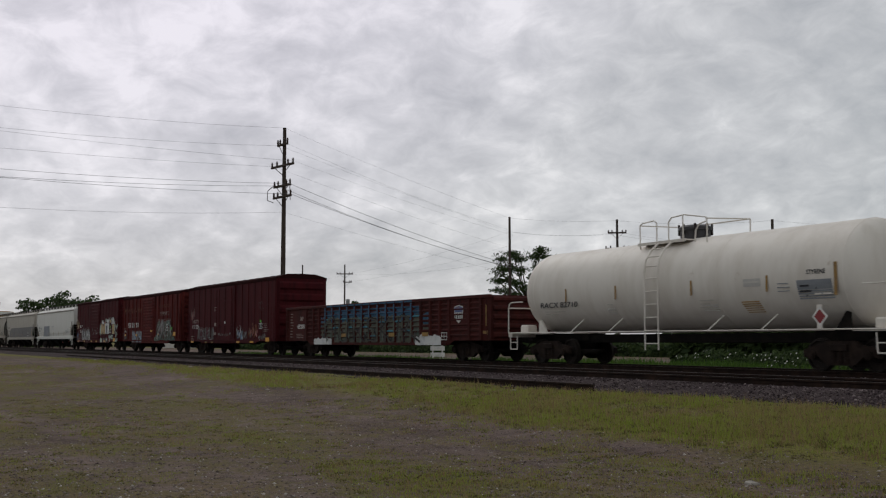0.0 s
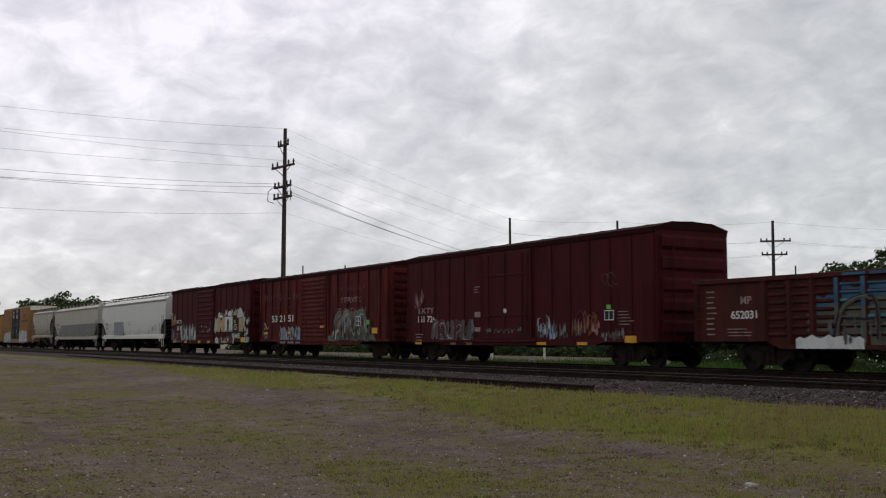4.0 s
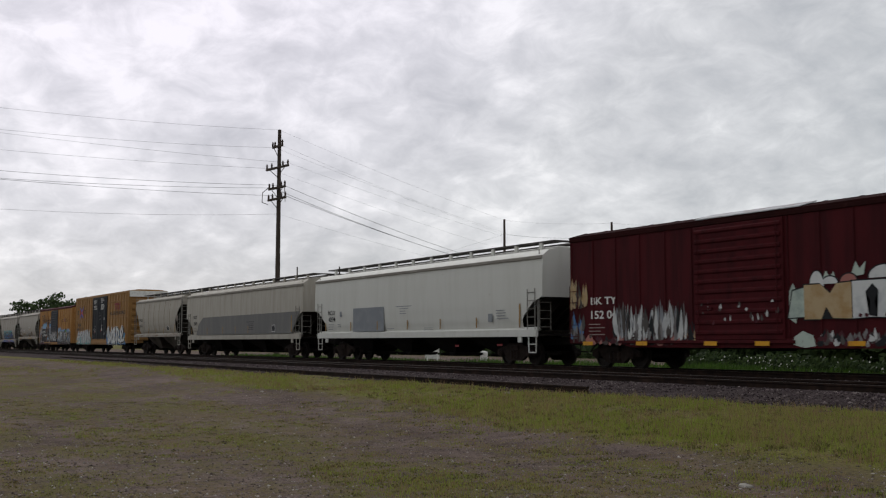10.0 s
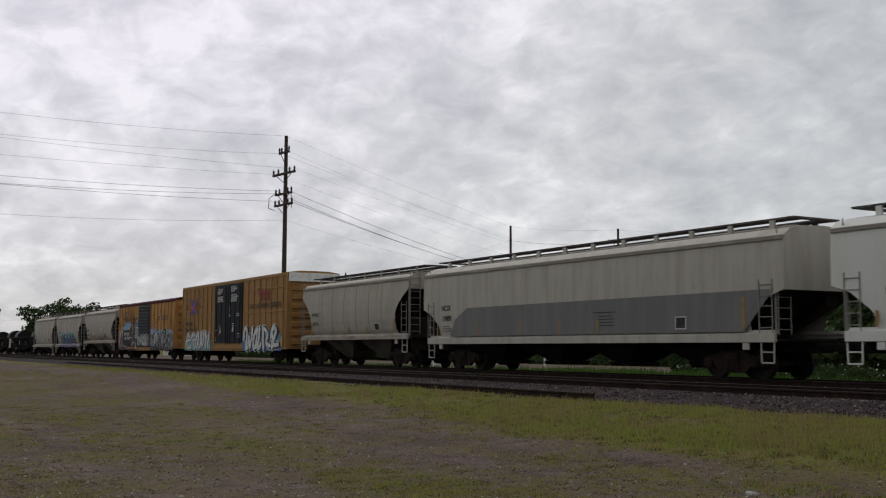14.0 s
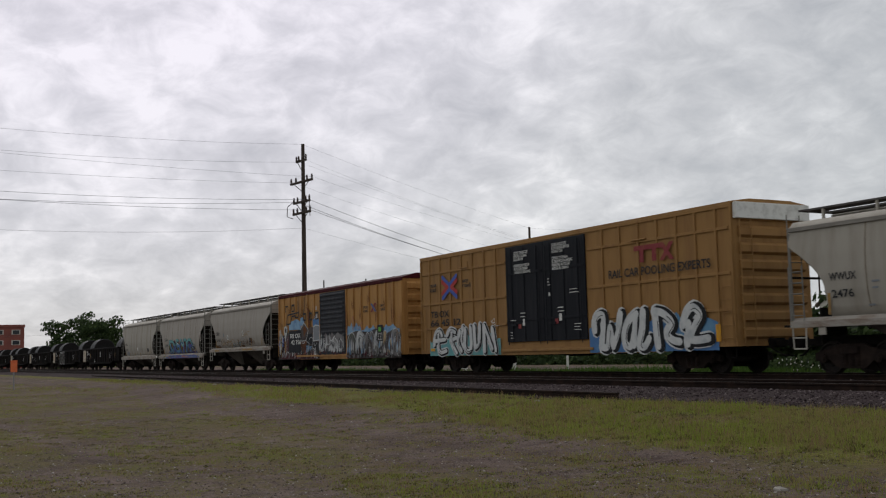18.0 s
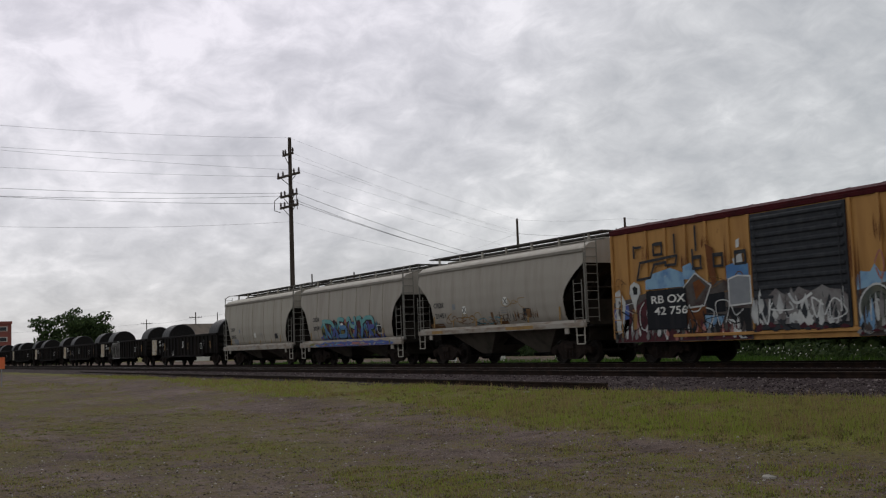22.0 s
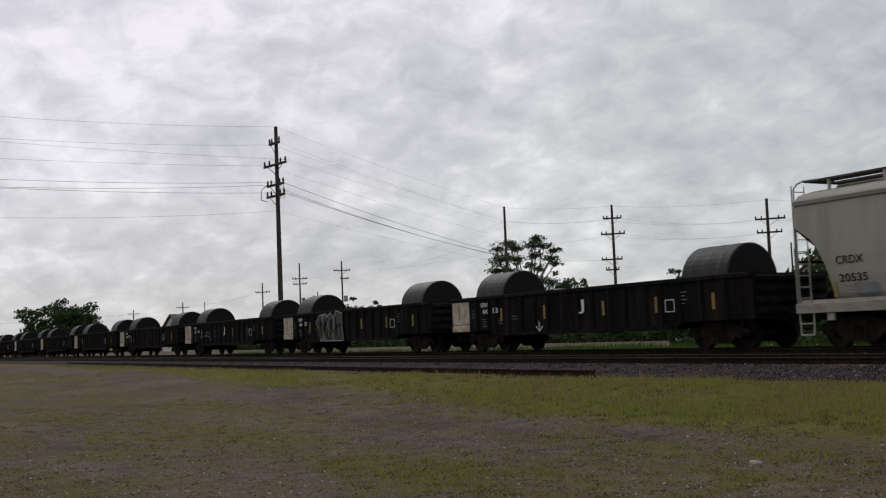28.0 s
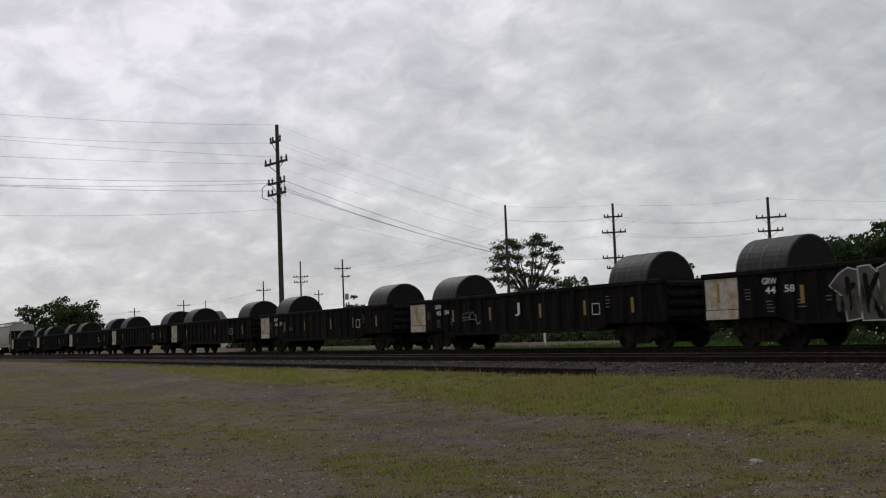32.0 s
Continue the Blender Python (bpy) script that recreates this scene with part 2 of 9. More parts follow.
M["x_blue"] = material("bright_blue_emblem_paint", (0.06, 0.10, 0.38), 0.6, second=(0.10, 0.13, 0.34), amount=0.4, scale=4.0, bump=0)
M["x_red"] = material("bright_red_emblem_paint", (0.42, 0.05, 0.045), 0.6, second=(0.34, 0.06, 0.05), amount=0.4, scale=4.0, bump=0)
M["worn_white"] = material("flaking_white_lettering", (0.42, 0.36, 0.33), 0.8, second=(0.08, 0.018, 0.016), amount=0.9, scale=2.2, third=(0.07, 0.015, 0.013), third_amount=0.8, third_scale=7.0, bump=0)
M["worn_tan"] = material("flaking_tan_lettering", (0.26, 0.12, 0.07), 0.8, second=(0.07, 0.016, 0.014), amount=1.0, scale=2.0, third=(0.07, 0.015, 0.013), third_amount=0.6, third_scale=8.0, bump=0)
M["rust_streak"] = material("rust_run_on_paint", (0.15, 0.055, 0.02), 0.85, second=(0.09, 0.035, 0.018), amount=0.5, scale=3.0, bump=0.05)
M["g_maroon"] = material("maroon_spray_paint", (0.075, 0.018, 0.024), 0.7, second=(0.045, 0.012, 0.018), amount=0.5, scale=2.0, bump=0)
M["g_sky"] = material("pale_blue_spray_paint", (0.22, 0.36, 0.50), 0.7, second=(0.10, 0.20, 0.38), amount=0.5, scale=2.5, third=(0.5, 0.52, 0.52), third_amount=0.15, third_scale=4.0, bump=0)
M["white"] = material("white_lettering", (0.68, 0.67, 0.64), 0.7, second=(0.5, 0.49, 0.46), amount=0.4, scale=5.0, bump=0)
M["white_faded"] = material("faded_white_lettering", (0.30, 0.24, 0.22), 0.8, second=(0.16, 0.09, 0.08), amount=0.5, scale=4.0, bump=0)
M["dark_text"] = material("black_lettering", (0.025, 0.025, 0.03), 0.7, second=(0.06, 0.06, 0.06), amount=0.4, scale=6.0, bump=0)
M["brown_text"] = material("faded_brown_lettering", (0.13, 0.065, 0.03), 0.7, second=(0.22, 0.12, 0.05), amount=0.4, scale=6.0, bump=0)
M["stripe"] = material("amber_reflector_tape", (0.62, 0.30, 0.02), 0.4, second=(0.45, 0.2, 0.03), amount=0.3, scale=4.0, bump=0)
M["stripe_dull"] = material("dirty_ochre_strip", (0.30, 0.18, 0.06), 0.6, second=(0.2, 0.12, 0.06), amount=0.4, scale=4.0, bump=0)
M["worn_orange"] = material("worn_orange_lettering", (0.25, 0.115, 0.075), 0.8, second=(0.10, 0.03, 0.022), amount=0.6, scale=5.0, bump=0)
M["seam_rust"] = material("rust_stained_seam", (0.24, 0.20, 0.155), 0.8, second=(0.15, 0.11, 0.08), amount=0.5, scale=3.0, bump=0)
M["ladder_grey"] = material("dull_grey_ladder_paint", (0.22, 0.21, 0.19), 0.7, second=(0.2, 0.18, 0.16), amount=0.5, scale=4.0, bump=0)
M["white_panel"] = material("scratched_white_panel", (0.50, 0.46, 0.39), 0.75, second=(0.34, 0.23, 0.13), amount=0.55, scale=3.0, third=(0.2, 0.12, 0.08), third_amount=0.2, third_scale=6.0)
M["red_logo"] = material("faded_maroon_logo", (0.24, 0.045, 0.05), 0.7, second=(0.3, 0.1, 0.06), amount=0.3, scale=4.0, bump=0)
M["blue_logo"] = material("faded_blue_logo", (0.10, 0.13, 0.27), 0.7, second=(0.2, 0.16, 0.2), amount=0.4, scale=4.0, bump=0)
M["g_white"] = material("white_spray_paint", (0.58, 0.58, 0.57), 0.7, second=(0.42, 0.43, 0.44), amount=0.45, scale=3.0, bump=0)
M["g_black"] = material("black_spray_paint", (0.012, 0.012, 0.014), 0.6, bump=0)
M["g_blue"] = material("blue_spray_paint", (0.075, 0.17, 0.36), 0.7, second=(0.13, 0.27, 0.40), amount=0.5, scale=2.0, bump=0)
M["g_teal"] = material("teal_spray_paint", (0.06, 0.22, 0.28), 0.7, second=(0.035, 0.11, 0.17), amount=0.5, scale=2.0, bump=0)
M["g_cyan"] = material("pale_turquoise_spray_paint", (0.13, 0.33, 0.34), 0.7, second=(0.22, 0.36, 0.35), amount=0.4, scale=3.0, bump=0)
M["g_green"] = material("grey_green_spray_paint", (0.11, 0.15, 0.12), 0.7, second=(0.06, 0.09, 0.09), amount=0.5, scale=2.5, bump=0)
M["g_grey"] = material("silver_spray_paint", (0.20, 0.19, 0.19), 0.65, second=(0.11, 0.09, 0.09), amount=0.5, scale=3.0, bump=0)
M["g_cream"] = material("cream_spray_paint", (0.42, 0.31, 0.18), 0.7, second=(0.34, 0.21, 0.09), amount=0.45, scale=2.5, bump=0)
M["g_silver"] = material("chalky_silver_spray_paint", (0.50, 0.50, 0.49), 0.7, second=(0.33, 0.33, 0.34), amount=0.5, scale=2.5, third=(0.2, 0.16, 0.15), third_amount=0.12, third_scale=5.0, bump=0)
M["g_mint"] = material("pale_mint_spray_paint", (0.42, 0.48, 0.42), 0.7, second=(0.28, 0.33, 0.3), amount=0.5, scale=3.0, third=(0.1, 0.04, 0.04), third_amount=0.2, third_scale=5.0, bump=0)
M["g_dim"] = material("worn_grey_spray_paint", (0.085, 0.075, 0.07), 0.75, second=(0.05, 0.03, 0.03), amount=0.5, scale=2.5, bump=0)
M["g_violet"] = material("blue_violet_spray_paint", (0.09, 0.09, 0.28), 0.7, second=(0.05, 0.12, 0.33), amount=0.5, scale=2.0, bump=0)
M["g_pink"] = material("rusty_pink_spray_paint", (0.35, 0.14, 0.12), 0.7, second=(0.25, 0.16, 0.15), amount=0.4, scale=3.0, bump=0)
M["g_lime"] = material("lime_green_paint", (0.13, 0.42, 0.07), 0.7, bump=0)
M["roof_silver"] = material("weathered_galvanised_roof", (0.42, 0.42, 0.43), 0.45, 0.3, second=(0.2, 0.12, 0.11), amount=0.4, scale=2.0, bump=0.1)
M["rail"] = material("rusty_brown_rail_steel", (0.015, 0.009, 0.0075), 0.8, 0.0, second=(0.032, 0.018, 0.013), amount=0.5, scale=3.0, bump=0.1, spec=0.1)
M["rail_head"] = material("worn_rail_head", (0.055, 0.044, 0.038), 0.6, 0.2, second=(0.035, 0.026, 0.021), amount=0.5, scale=3.0, bump=0)
M["tie"] = material("creosoted_tie_wood", (0.018, 0.014, 0.012), 0.95, second=(0.03, 0.024, 0.02), amount=0.5, scale=2.0, stretch=(6, 1, 6), spread=0.3, spec=0.05)
M["pole"] = material("dark_weathered_pole_wood", (0.05, 0.038, 0.032), 0.9, second=(0.085, 0.066, 0.055), amount=0.5, scale=3.0, stretch=(4, 4, 0.3))
M["arm"] = material("grey_brown_crossarm_wood", (0.06, 0.048, 0.042), 0.9, second=(0.1, 0.08, 0.07), amount=0.4, scale=3.0)
M["insulator"] = material("brown_porcelain", (0.06, 0.04, 0.035), 0.3, bump=0)
M["galv"] = material("galvanised_steel", (0.25, 0.25, 0.26), 0.5, 0.6, bump=0)
M["wire"] = material("grey_wire", (0.16, 0.16, 0.17), 0.6, 0.2, bump=0)
M["bark"] = material("tree_bark", (0.06, 0.05, 0.042), 0.9, second=(0.1, 0.085, 0.07), amount=0.5, scale=4.0, stretch=(3, 3, 0.5), bump=0.5)
M["brick"] = material("red_brick_facade", (0.22, 0.075, 0.06), 0.85, second=(0.17, 0.06, 0.05), amount=0.5, scale=0.4, third=(0.28, 0.12, 0.1), third_scale=3.0)
M["glass"] = material("dark_window_glass", (0.03, 0.035, 0.04), 0.1, bump=0)
M["roof"] = material("brown_shingle_roof", (0.16, 0.13, 0.11), 0.9, second=(0.11, 0.09, 0.08), amount=0.5, scale=1.0)
M["siding"] = material("pale_siding", (0.55, 0.53, 0.49), 0.8, second=(0.45, 0.43, 0.4), amount=0.4, scale=0.8)
M["orange"] = material("orange_sign_paint", (0.65, 0.16, 0.06), 0.6, second=(0.55, 0.12, 0.05), amount=0.3, scale=4.0, bump=0)
M["dirt_road"] = material("tan_dirt_road", (0.13, 0.115, 0.095), 0.95, spec=0.03, second=(0.09, 0.08, 0.065), amount=0.5, scale=0.4, third=(0.18, 0.16, 0.14), third_scale=3.0)


def foliage(name, color, dark, other=None):
    """Leaves that differ from clump to clump and let some light through; other: a colour in broad patches."""
    m = bpy.data.materials.new(name)
    m.use_nodes = True
    n, l = m.node_tree.nodes, m.node_tree.links
    b = n["Principled BSDF"]
    b.inputs["Roughness"].default_value = 0.7
    b.inputs["Specular IOR Level"].default_value = 0.12
    g = n.new("ShaderNodeNewGeometry")
    r = n.new("ShaderNodeValToRGB")
    r.color_ramp.elements[0].color, r.color_ramp.elements[1].color = (*dark, 1), (*color, 1)
    l.new(g.outputs["Random Per Island"], r.inputs[0])
    tone = r.outputs[0]
    if other:
        co, t, rg, x = n.new("ShaderNodeTexCoord"), n.new("ShaderNodeTexNoise"), n.new("ShaderNodeMapRange"), n.new("ShaderNodeMix")
        x.data_type = "RGBA"
        t.inputs["Scale"].default_value, t.inputs["Detail"].default_value, t.inputs["Roughness"].default_value = 0.5, 5.0, 0.62
        rg.inputs[1].default_value, rg.inputs[2].default_value, rg.inputs[4].default_value = 0.44, 0.66, 0.85
        l.new(co.outputs["Object"], t.inputs["Vector"])
        l.new(t.outputs["Fac"], rg.inputs[0])
        l.new(rg.outputs[0], x.inputs[0])
        l.new(tone, x.inputs[6])
        x.inputs[7].default_value = (*other, 1)
        tone = x.outputs[2]
    l.new(tone, b.inputs["Base Color"])
    tr = n.new("ShaderNodeBsdfTranslucent")
    l.new(tone, tr.inputs["Color"])
    mx = n.new("ShaderNodeMixShader")
    mx.inputs[0].default_value = 0.3
    l.new(b.outputs[0], mx.inputs[1])
    l.new(tr.outputs[0], mx.inputs[2])
    l.new(mx.outputs[0], n["Material Output"].inputs["Surface"])
    return m


M["leaf"] = foliage("broadleaf_foliage", (0.066, 0.098, 0.034), (0.022, 0.038, 0.015))
M["grass"] = foliage("grass_blades", (0.262, 0.306, 0.056), (0.186, 0.218, 0.040), (0.262, 0.228, 0.082))
M["grass_dry"] = foliage("dry_grass_blades", (0.30, 0.21, 0.11), (0.19, 0.13, 0.068))
M["weed_low"] = foliage("creeping_weed_leaves", (0.135, 0.128, 0.040), (0.085, 0.076, 0.030), (0.13, 0.10, 0.055))
M["weed"] = foliage("roadside_weeds", (0.08, 0.15, 0.025), (0.035, 0.075, 0.014))
M["flower"] = material("white_blossom", (0.7, 0.7, 0.66), 0.7, bump=0)


def stones(name, tones):
    m = bpy.data.materials.new(name)
    m.use_nodes = True
    n, l = m.node_tree.nodes, m.node_tree.links
    b = n["Principled BSDF"]
    b.inputs["Roughness"].default_value = 0.9
    b.inputs["Specular IOR Level"].default_value = 0.08
    g = n.new("ShaderNodeNewGeometry")
    r = n.new("ShaderNodeValToRGB")
    while len(r.color_ramp.elements) < len(tones):
        r.color_ramp.elements.new(0.5)
    for i, (e, c) in enumerate(zip(r.color_ramp.elements, tones)):
        e.position, e.color = i / (len(tones) - 1), (*c, 1)
    l.new(g.outputs["Random Per Island"], r.inputs[0])
    l.new(r.outputs[0], b.inputs["Base Color"])
    return m


M["ballast_stone"] = stones("crushed_ballast_stone", [(0.018, 0.0125, 0.0135), (0.056, 0.041, 0.044), (0.105, 0.081, 0.085), (0.034, 0.023, 0.023), (0.22, 0.18, 0.175)])
M["pebble"] = stones("gravel_pebbles", [(0.045, 0.034, 0.030), (0.14, 0.11, 0.098), (0.24, 0.20, 0.18), (0.10, 0.077, 0.067), (0.42, 0.385, 0.35)])



# ---- mesh helpers ----
def box(bm, x0, x1, y0, y1, z0, z1, bevel=0.0):
    v = [bm.verts.new((x, y, z)) for x in (x0, x1) for y in (y0, y1) for z in (z0, z1)]
    for f in ((0, 1, 3, 2), (4, 6, 7, 5), (0, 4, 5, 1), (2, 3, 7, 6), (0, 2, 6, 4), (1, 5, 7, 3)):
        bm.faces.new([v[i] for i in f])
    if bevel:
        es = list({e for w in v for e in w.link_edges})
        bmesh.ops.bevel(bm, geom=es, offset=bevel, segments=1, affect="EDGES")
    return bm


def tube(bm, p, q, r, n=6, r2=None, caps=True):
    p, q = Vector(p), Vector(q)
    d = (q - p).normalized()
    a = d.orthogonal().normalized()
    b = d.cross(a)
    r2 = r if r2 is None else r2
    rings = []
    for c, rr in ((p, r), (q, r2)):
        rings.append([bm.verts.new(c + (a * math.cos(2 * math.pi * i / n) + b * math.sin(2 * math.pi * i / n)) * rr) for i in range(n)])
    for i in range(n):
        bm.faces.new((rings[0][i], rings[0][(i + 1) % n], rings[1][(i + 1) % n], rings[1][i]))
    if caps:
        bm.faces.new(rings[0][::-1])
        bm.faces.new(rings[1])
    return bm


def bar(bm, pts, r, n=5):
    for a, b in zip(pts, pts[1:]):
        tube(bm, a, b, r, n)
    return bm


def lathe(bm, profile, n, axis="y", centre=(0, 0, 0)):
    """A body of revolution: profile rows of (along the axis, radius)."""
    rings = []
    c = Vector(centre)
    for u, r in profile:
        ring = []
        for i in range(n):
            a = 2 * math.pi * i / n
            s, k = math.sin(a) * r, math.cos(a) * r
            ring.append(bm.verts.new(c + Vector({"x": (u, s, k), "y": (s, u, k), "z": (s, k, u)}[axis])))
        rings.append(ring)
    for a, b in zip(rings, rings[1:]):
        for i in range(n):
            bm.faces.new((a[i], a[(i + 1) % n], b[(i + 1) % n], b[i]))
    bm.faces.new(rings[0])
    bm.faces.new(rings[-1])
    bmesh.ops.recalc_face_normals(bm, faces=bm.faces[:])
    return bm


def prism(bm, outline, lo, hi, axis="x"):
    """An outline of (a, b) drawn out along an axis: a, b are (y, z) for x, (x, z) for y, (x, y) for z."""
    put = {"x": lambda u, a, b: (u, a, b), "y": lambda u, a, b: (a, u, b), "z": lambda u, a, b: (a, b, u)}[axis]
    r = [[bm.verts.new(put(u, a, b)) for a, b in outline] for u in (lo, hi)]
    k = len(outline)
    for i in range(k):
        bm.faces.new((r[0][i], r[0][(i + 1) % k], r[1][(i + 1) % k], r[1][i]))
    bm.faces.new(r[0][::-1])
    bm.faces.new(r[1])
    bmesh.ops.recalc_face_normals(bm, faces=bm.faces[:])
    return bm


def mesh_of(name, bm, mat, smooth=False):
    bmesh.ops.recalc_face_normals(bm, faces=bm.faces[:])
    me = bpy.data.meshes.new(name)
    bm.to_mesh(me)
    bm.free()
    for x in (mat if isinstance(mat, (list, tuple)) else [mat]):
        me.materials.append(M[x])
    if smooth:
        for p in me.polygons:
            p.use_smooth = True
    return me


def part(name, bm, mat, parent, label="", smooth=False):
    me = bm if isinstance(bm, bpy.types.Mesh) else mesh_of(name, bm, mat, smooth)
    ob = new(name, me)
    ob.parent = parent
    if label:
        tagged(ob, label)
    return ob


def thing(name, label, category, group="", kind=""):
    return tagged(new(name), label, category, group, kind)


def B():
    return bmesh.new()


def raw(name, verts, faces, mat):
    me = bpy.data.meshes.new(name)
    me.from_pydata([tuple(v) for v in verts], [], faces)
    me.materials.append(M[mat])
    return me


def lettering(name, text, x, z, y, height, mat, parent, width=None, label=""):
    """Flat letters on the near side of a car, 6 mm proud."""
    cu = bpy.data.curves.new(name, "FONT")
    cu.body, cu.size, cu.extrude, cu.space_line, cu.offset = text, height * 1.38, 0.001, 0.85, height * 0.02
    tmp = bpy.data.objects.new(name, cu)
    me = bpy.data.meshes.new_from_object(tmp)
    bpy.data.objects.remove(tmp)
    me.transform(pose(0, 0, 0, 90, 0, 0))
    xs = [v.co.x for v in me.vertices]
    k = 1.0 if width is None else width / (max(xs) - min(xs))
    me.transform(Matrix.Diagonal((k, 1, 1, 1)))
    me.transform(Matrix.Translation((x, y - 0.006, z)))
    me.materials.clear()
    me.materials.append(M[mat])
    return part(name, me, mat, parent, label)


def marks(name, rows, y, mat, parent):
    """Small writing that cannot be read: thin bars (x, z, length, height)."""
    bm = B()
    for x, z, w, h in rows:
        box(bm, x, x + w, y - 0.006, y - 0.002, z, z + h)
    o = part(name, bm, mat, parent)
    if len(rows) > 1:
        tagged(o, kind="stuff")
    return o


def note(x, z, w, n, h=0.05, gap=0.05, seed=0):
    r = random.Random(seed)
    return [(x + r.random() * w * 0.08, z - i * (h + gap), w * r.uniform(0.6, 1.0), h * 0.5) for i in range(n)]


def blob(r, cx, cz, w, h, k=26, rough=0.12):
    """A rounded outline."""
    ph = [r.uniform(0, 6.28) for _ in range(4)]
    out = []
    for i in range(k):
        a = 2 * math.pi * i / k
        q = 1 + rough * (math.sin(2 * a + ph[0]) + 0.7 * math.sin(3 * a + ph[1]) + 0.5 * math.sin(5 * a + ph[2]))
        c, s = math.cos(a), math.sin(a)
        e = 0.62
        out.append((cx + 0.5 * w * q * math.copysign(abs(c) ** e, c), cz + 0.5 * h * q * math.copysign(abs(s) ** e, s)))
    return out


def sheet(bm, outline, y):
    vs = [bm.verts.new((a, y, b)) for a, b in outline]
    f = bm.faces.new(vs)
    if len(vs) > 4:
        bmesh.ops.triangulate(bm, faces=[f])


def curve(pts, steps=4):
    """A smooth line through a few points."""
    n, fine = len(pts), []
    for i, p in enumerate(pts[:-1]):
        q, o, u = pts[i + 1], pts[max(i - 1, 0)], pts[min(i + 2, n - 1)]
        for j in range(steps):
            k = j / steps
            fine.append(tuple(0.5 * (2 * p[d] + (q[d] - o[d]) * k + (2 * o[d] - 5 * p[d] + 4 * q[d] - u[d]) * k * k + (3 * p[d] - o[d] - 3 * q[d] + u[d]) * k ** 3) for d in (0, 1)))
    return fine + [pts[-1]]


def stroke(bm, pts, y, wd, seed=0):
    """One thick line with round ends and joints."""
    k = 0
    for (ax, az), (bx, bz) in zip(pts, pts[1:]):
        d = Vector((bx - ax, bz - az))
        if d.length < 1e-4:
            continue
        o = Vector((-d.y, d.x)).normalized() * wd
        sheet(bm, [(ax - o.x, az - o.y), (bx - o.x, bz - o.y), (bx + o.x, bz + o.y), (ax + o.x, az + o.y)], y - 0.00003 * k)
        k += 1
    for px, pz in pts:
        vs = [bm.verts.new((px + wd * math.cos(t * math.pi / 4), y - 0.00003 * k, pz + wd * math.sin(t * math.pi / 4))) for t in range(8)]
        bm.faces.new(vs)
        k += 1


def cloud(parent, x0, x1, z0, z1, y, mat, seed, lumps=9, name="graffiti_cloud", spiky=False):
    """A sprayed patch with a scalloped upper edge."""
    r = random.Random(seed)
    top, n = [], lumps * (2 if spiky else 4)
    for i in range(n + 1):
        k = i / n
        top.append((x0 + (x1 - x0) * k, z1 - (z1 - z0) * (0.12 + 0.22 * ((1.9 if i % 2 else 0.0) if spiky else abs(math.sin(k * lumps * math.pi))) * r.uniform(0.5, 1.2) + 0.5 * max(0, abs(k - 0.5) * 2 - 0.86) * 4)))
    bm = B()
    for (ax, az), (bx, bz) in zip(top, top[1:]):
        bm.faces.new([bm.verts.new(p) for p in ((ax, y, z0 + 0.02 * r.random()), (bx, y, z0), (bx, y, max(bz, z0 + 0.03)), (ax, y, max(az, z0 + 0.03)))])
    bmesh.ops.remove_doubles(bm, verts=bm.verts[:], dist=0.0005)
    return part(name, bm, mat, parent)


def bubble_shape(r):
    """Fat looping strokes in a unit box, tangled beyond reading."""
    j = lambda a, b: (a + r.uniform(-0.07, 0.07), b + r.uniform(-0.06, 0.06))
    spine = [j(0.12, 0.0), j(0.02, 0.35), j(0.16, 0.7), j(0.1, 1.0)]
    kind = r.randrange(5)
    if kind == 0:
        arc = [j(0.12, 0.72), j(0.5, 1.04), j(0.88, 0.72), j(0.78, 0.3), j(0.98, 0.0)]
    elif kind == 1:
        arc = [j(0.1, 0.28), j(0.45, -0.02), j(0.85, 0.25), j(0.8, 0.7), j(0.92, 1.02)]
    elif kind == 2:
        arc = [j(0.1, 0.95), j(0.7, 0.98), j(0.85, 0.68), j(0.3, 0.5), j(0.9, 0.3), j(0.75, 0.0), j(0.2, 0.04)]
    elif kind == 3:
        arc = [j(0.05, 0.55), j(0.5, 0.7), j(0.95, 1.0), j(0.75, 0.5), j(1.0, 0.02), j(0.5, 0.2)]
    else:
        arc = [j(0.1, 0.2), j(0.5, 0.95), j(0.95, 0.8), j(0.7, 0.35), j(0.4, 0.1), j(1.02, 0.0)]
    return [spine, arc] if r.random() < 0.8 else [arc, [j(0.5, 0.1), j(0.4, 0.6), j(0.62, 1.05)]]


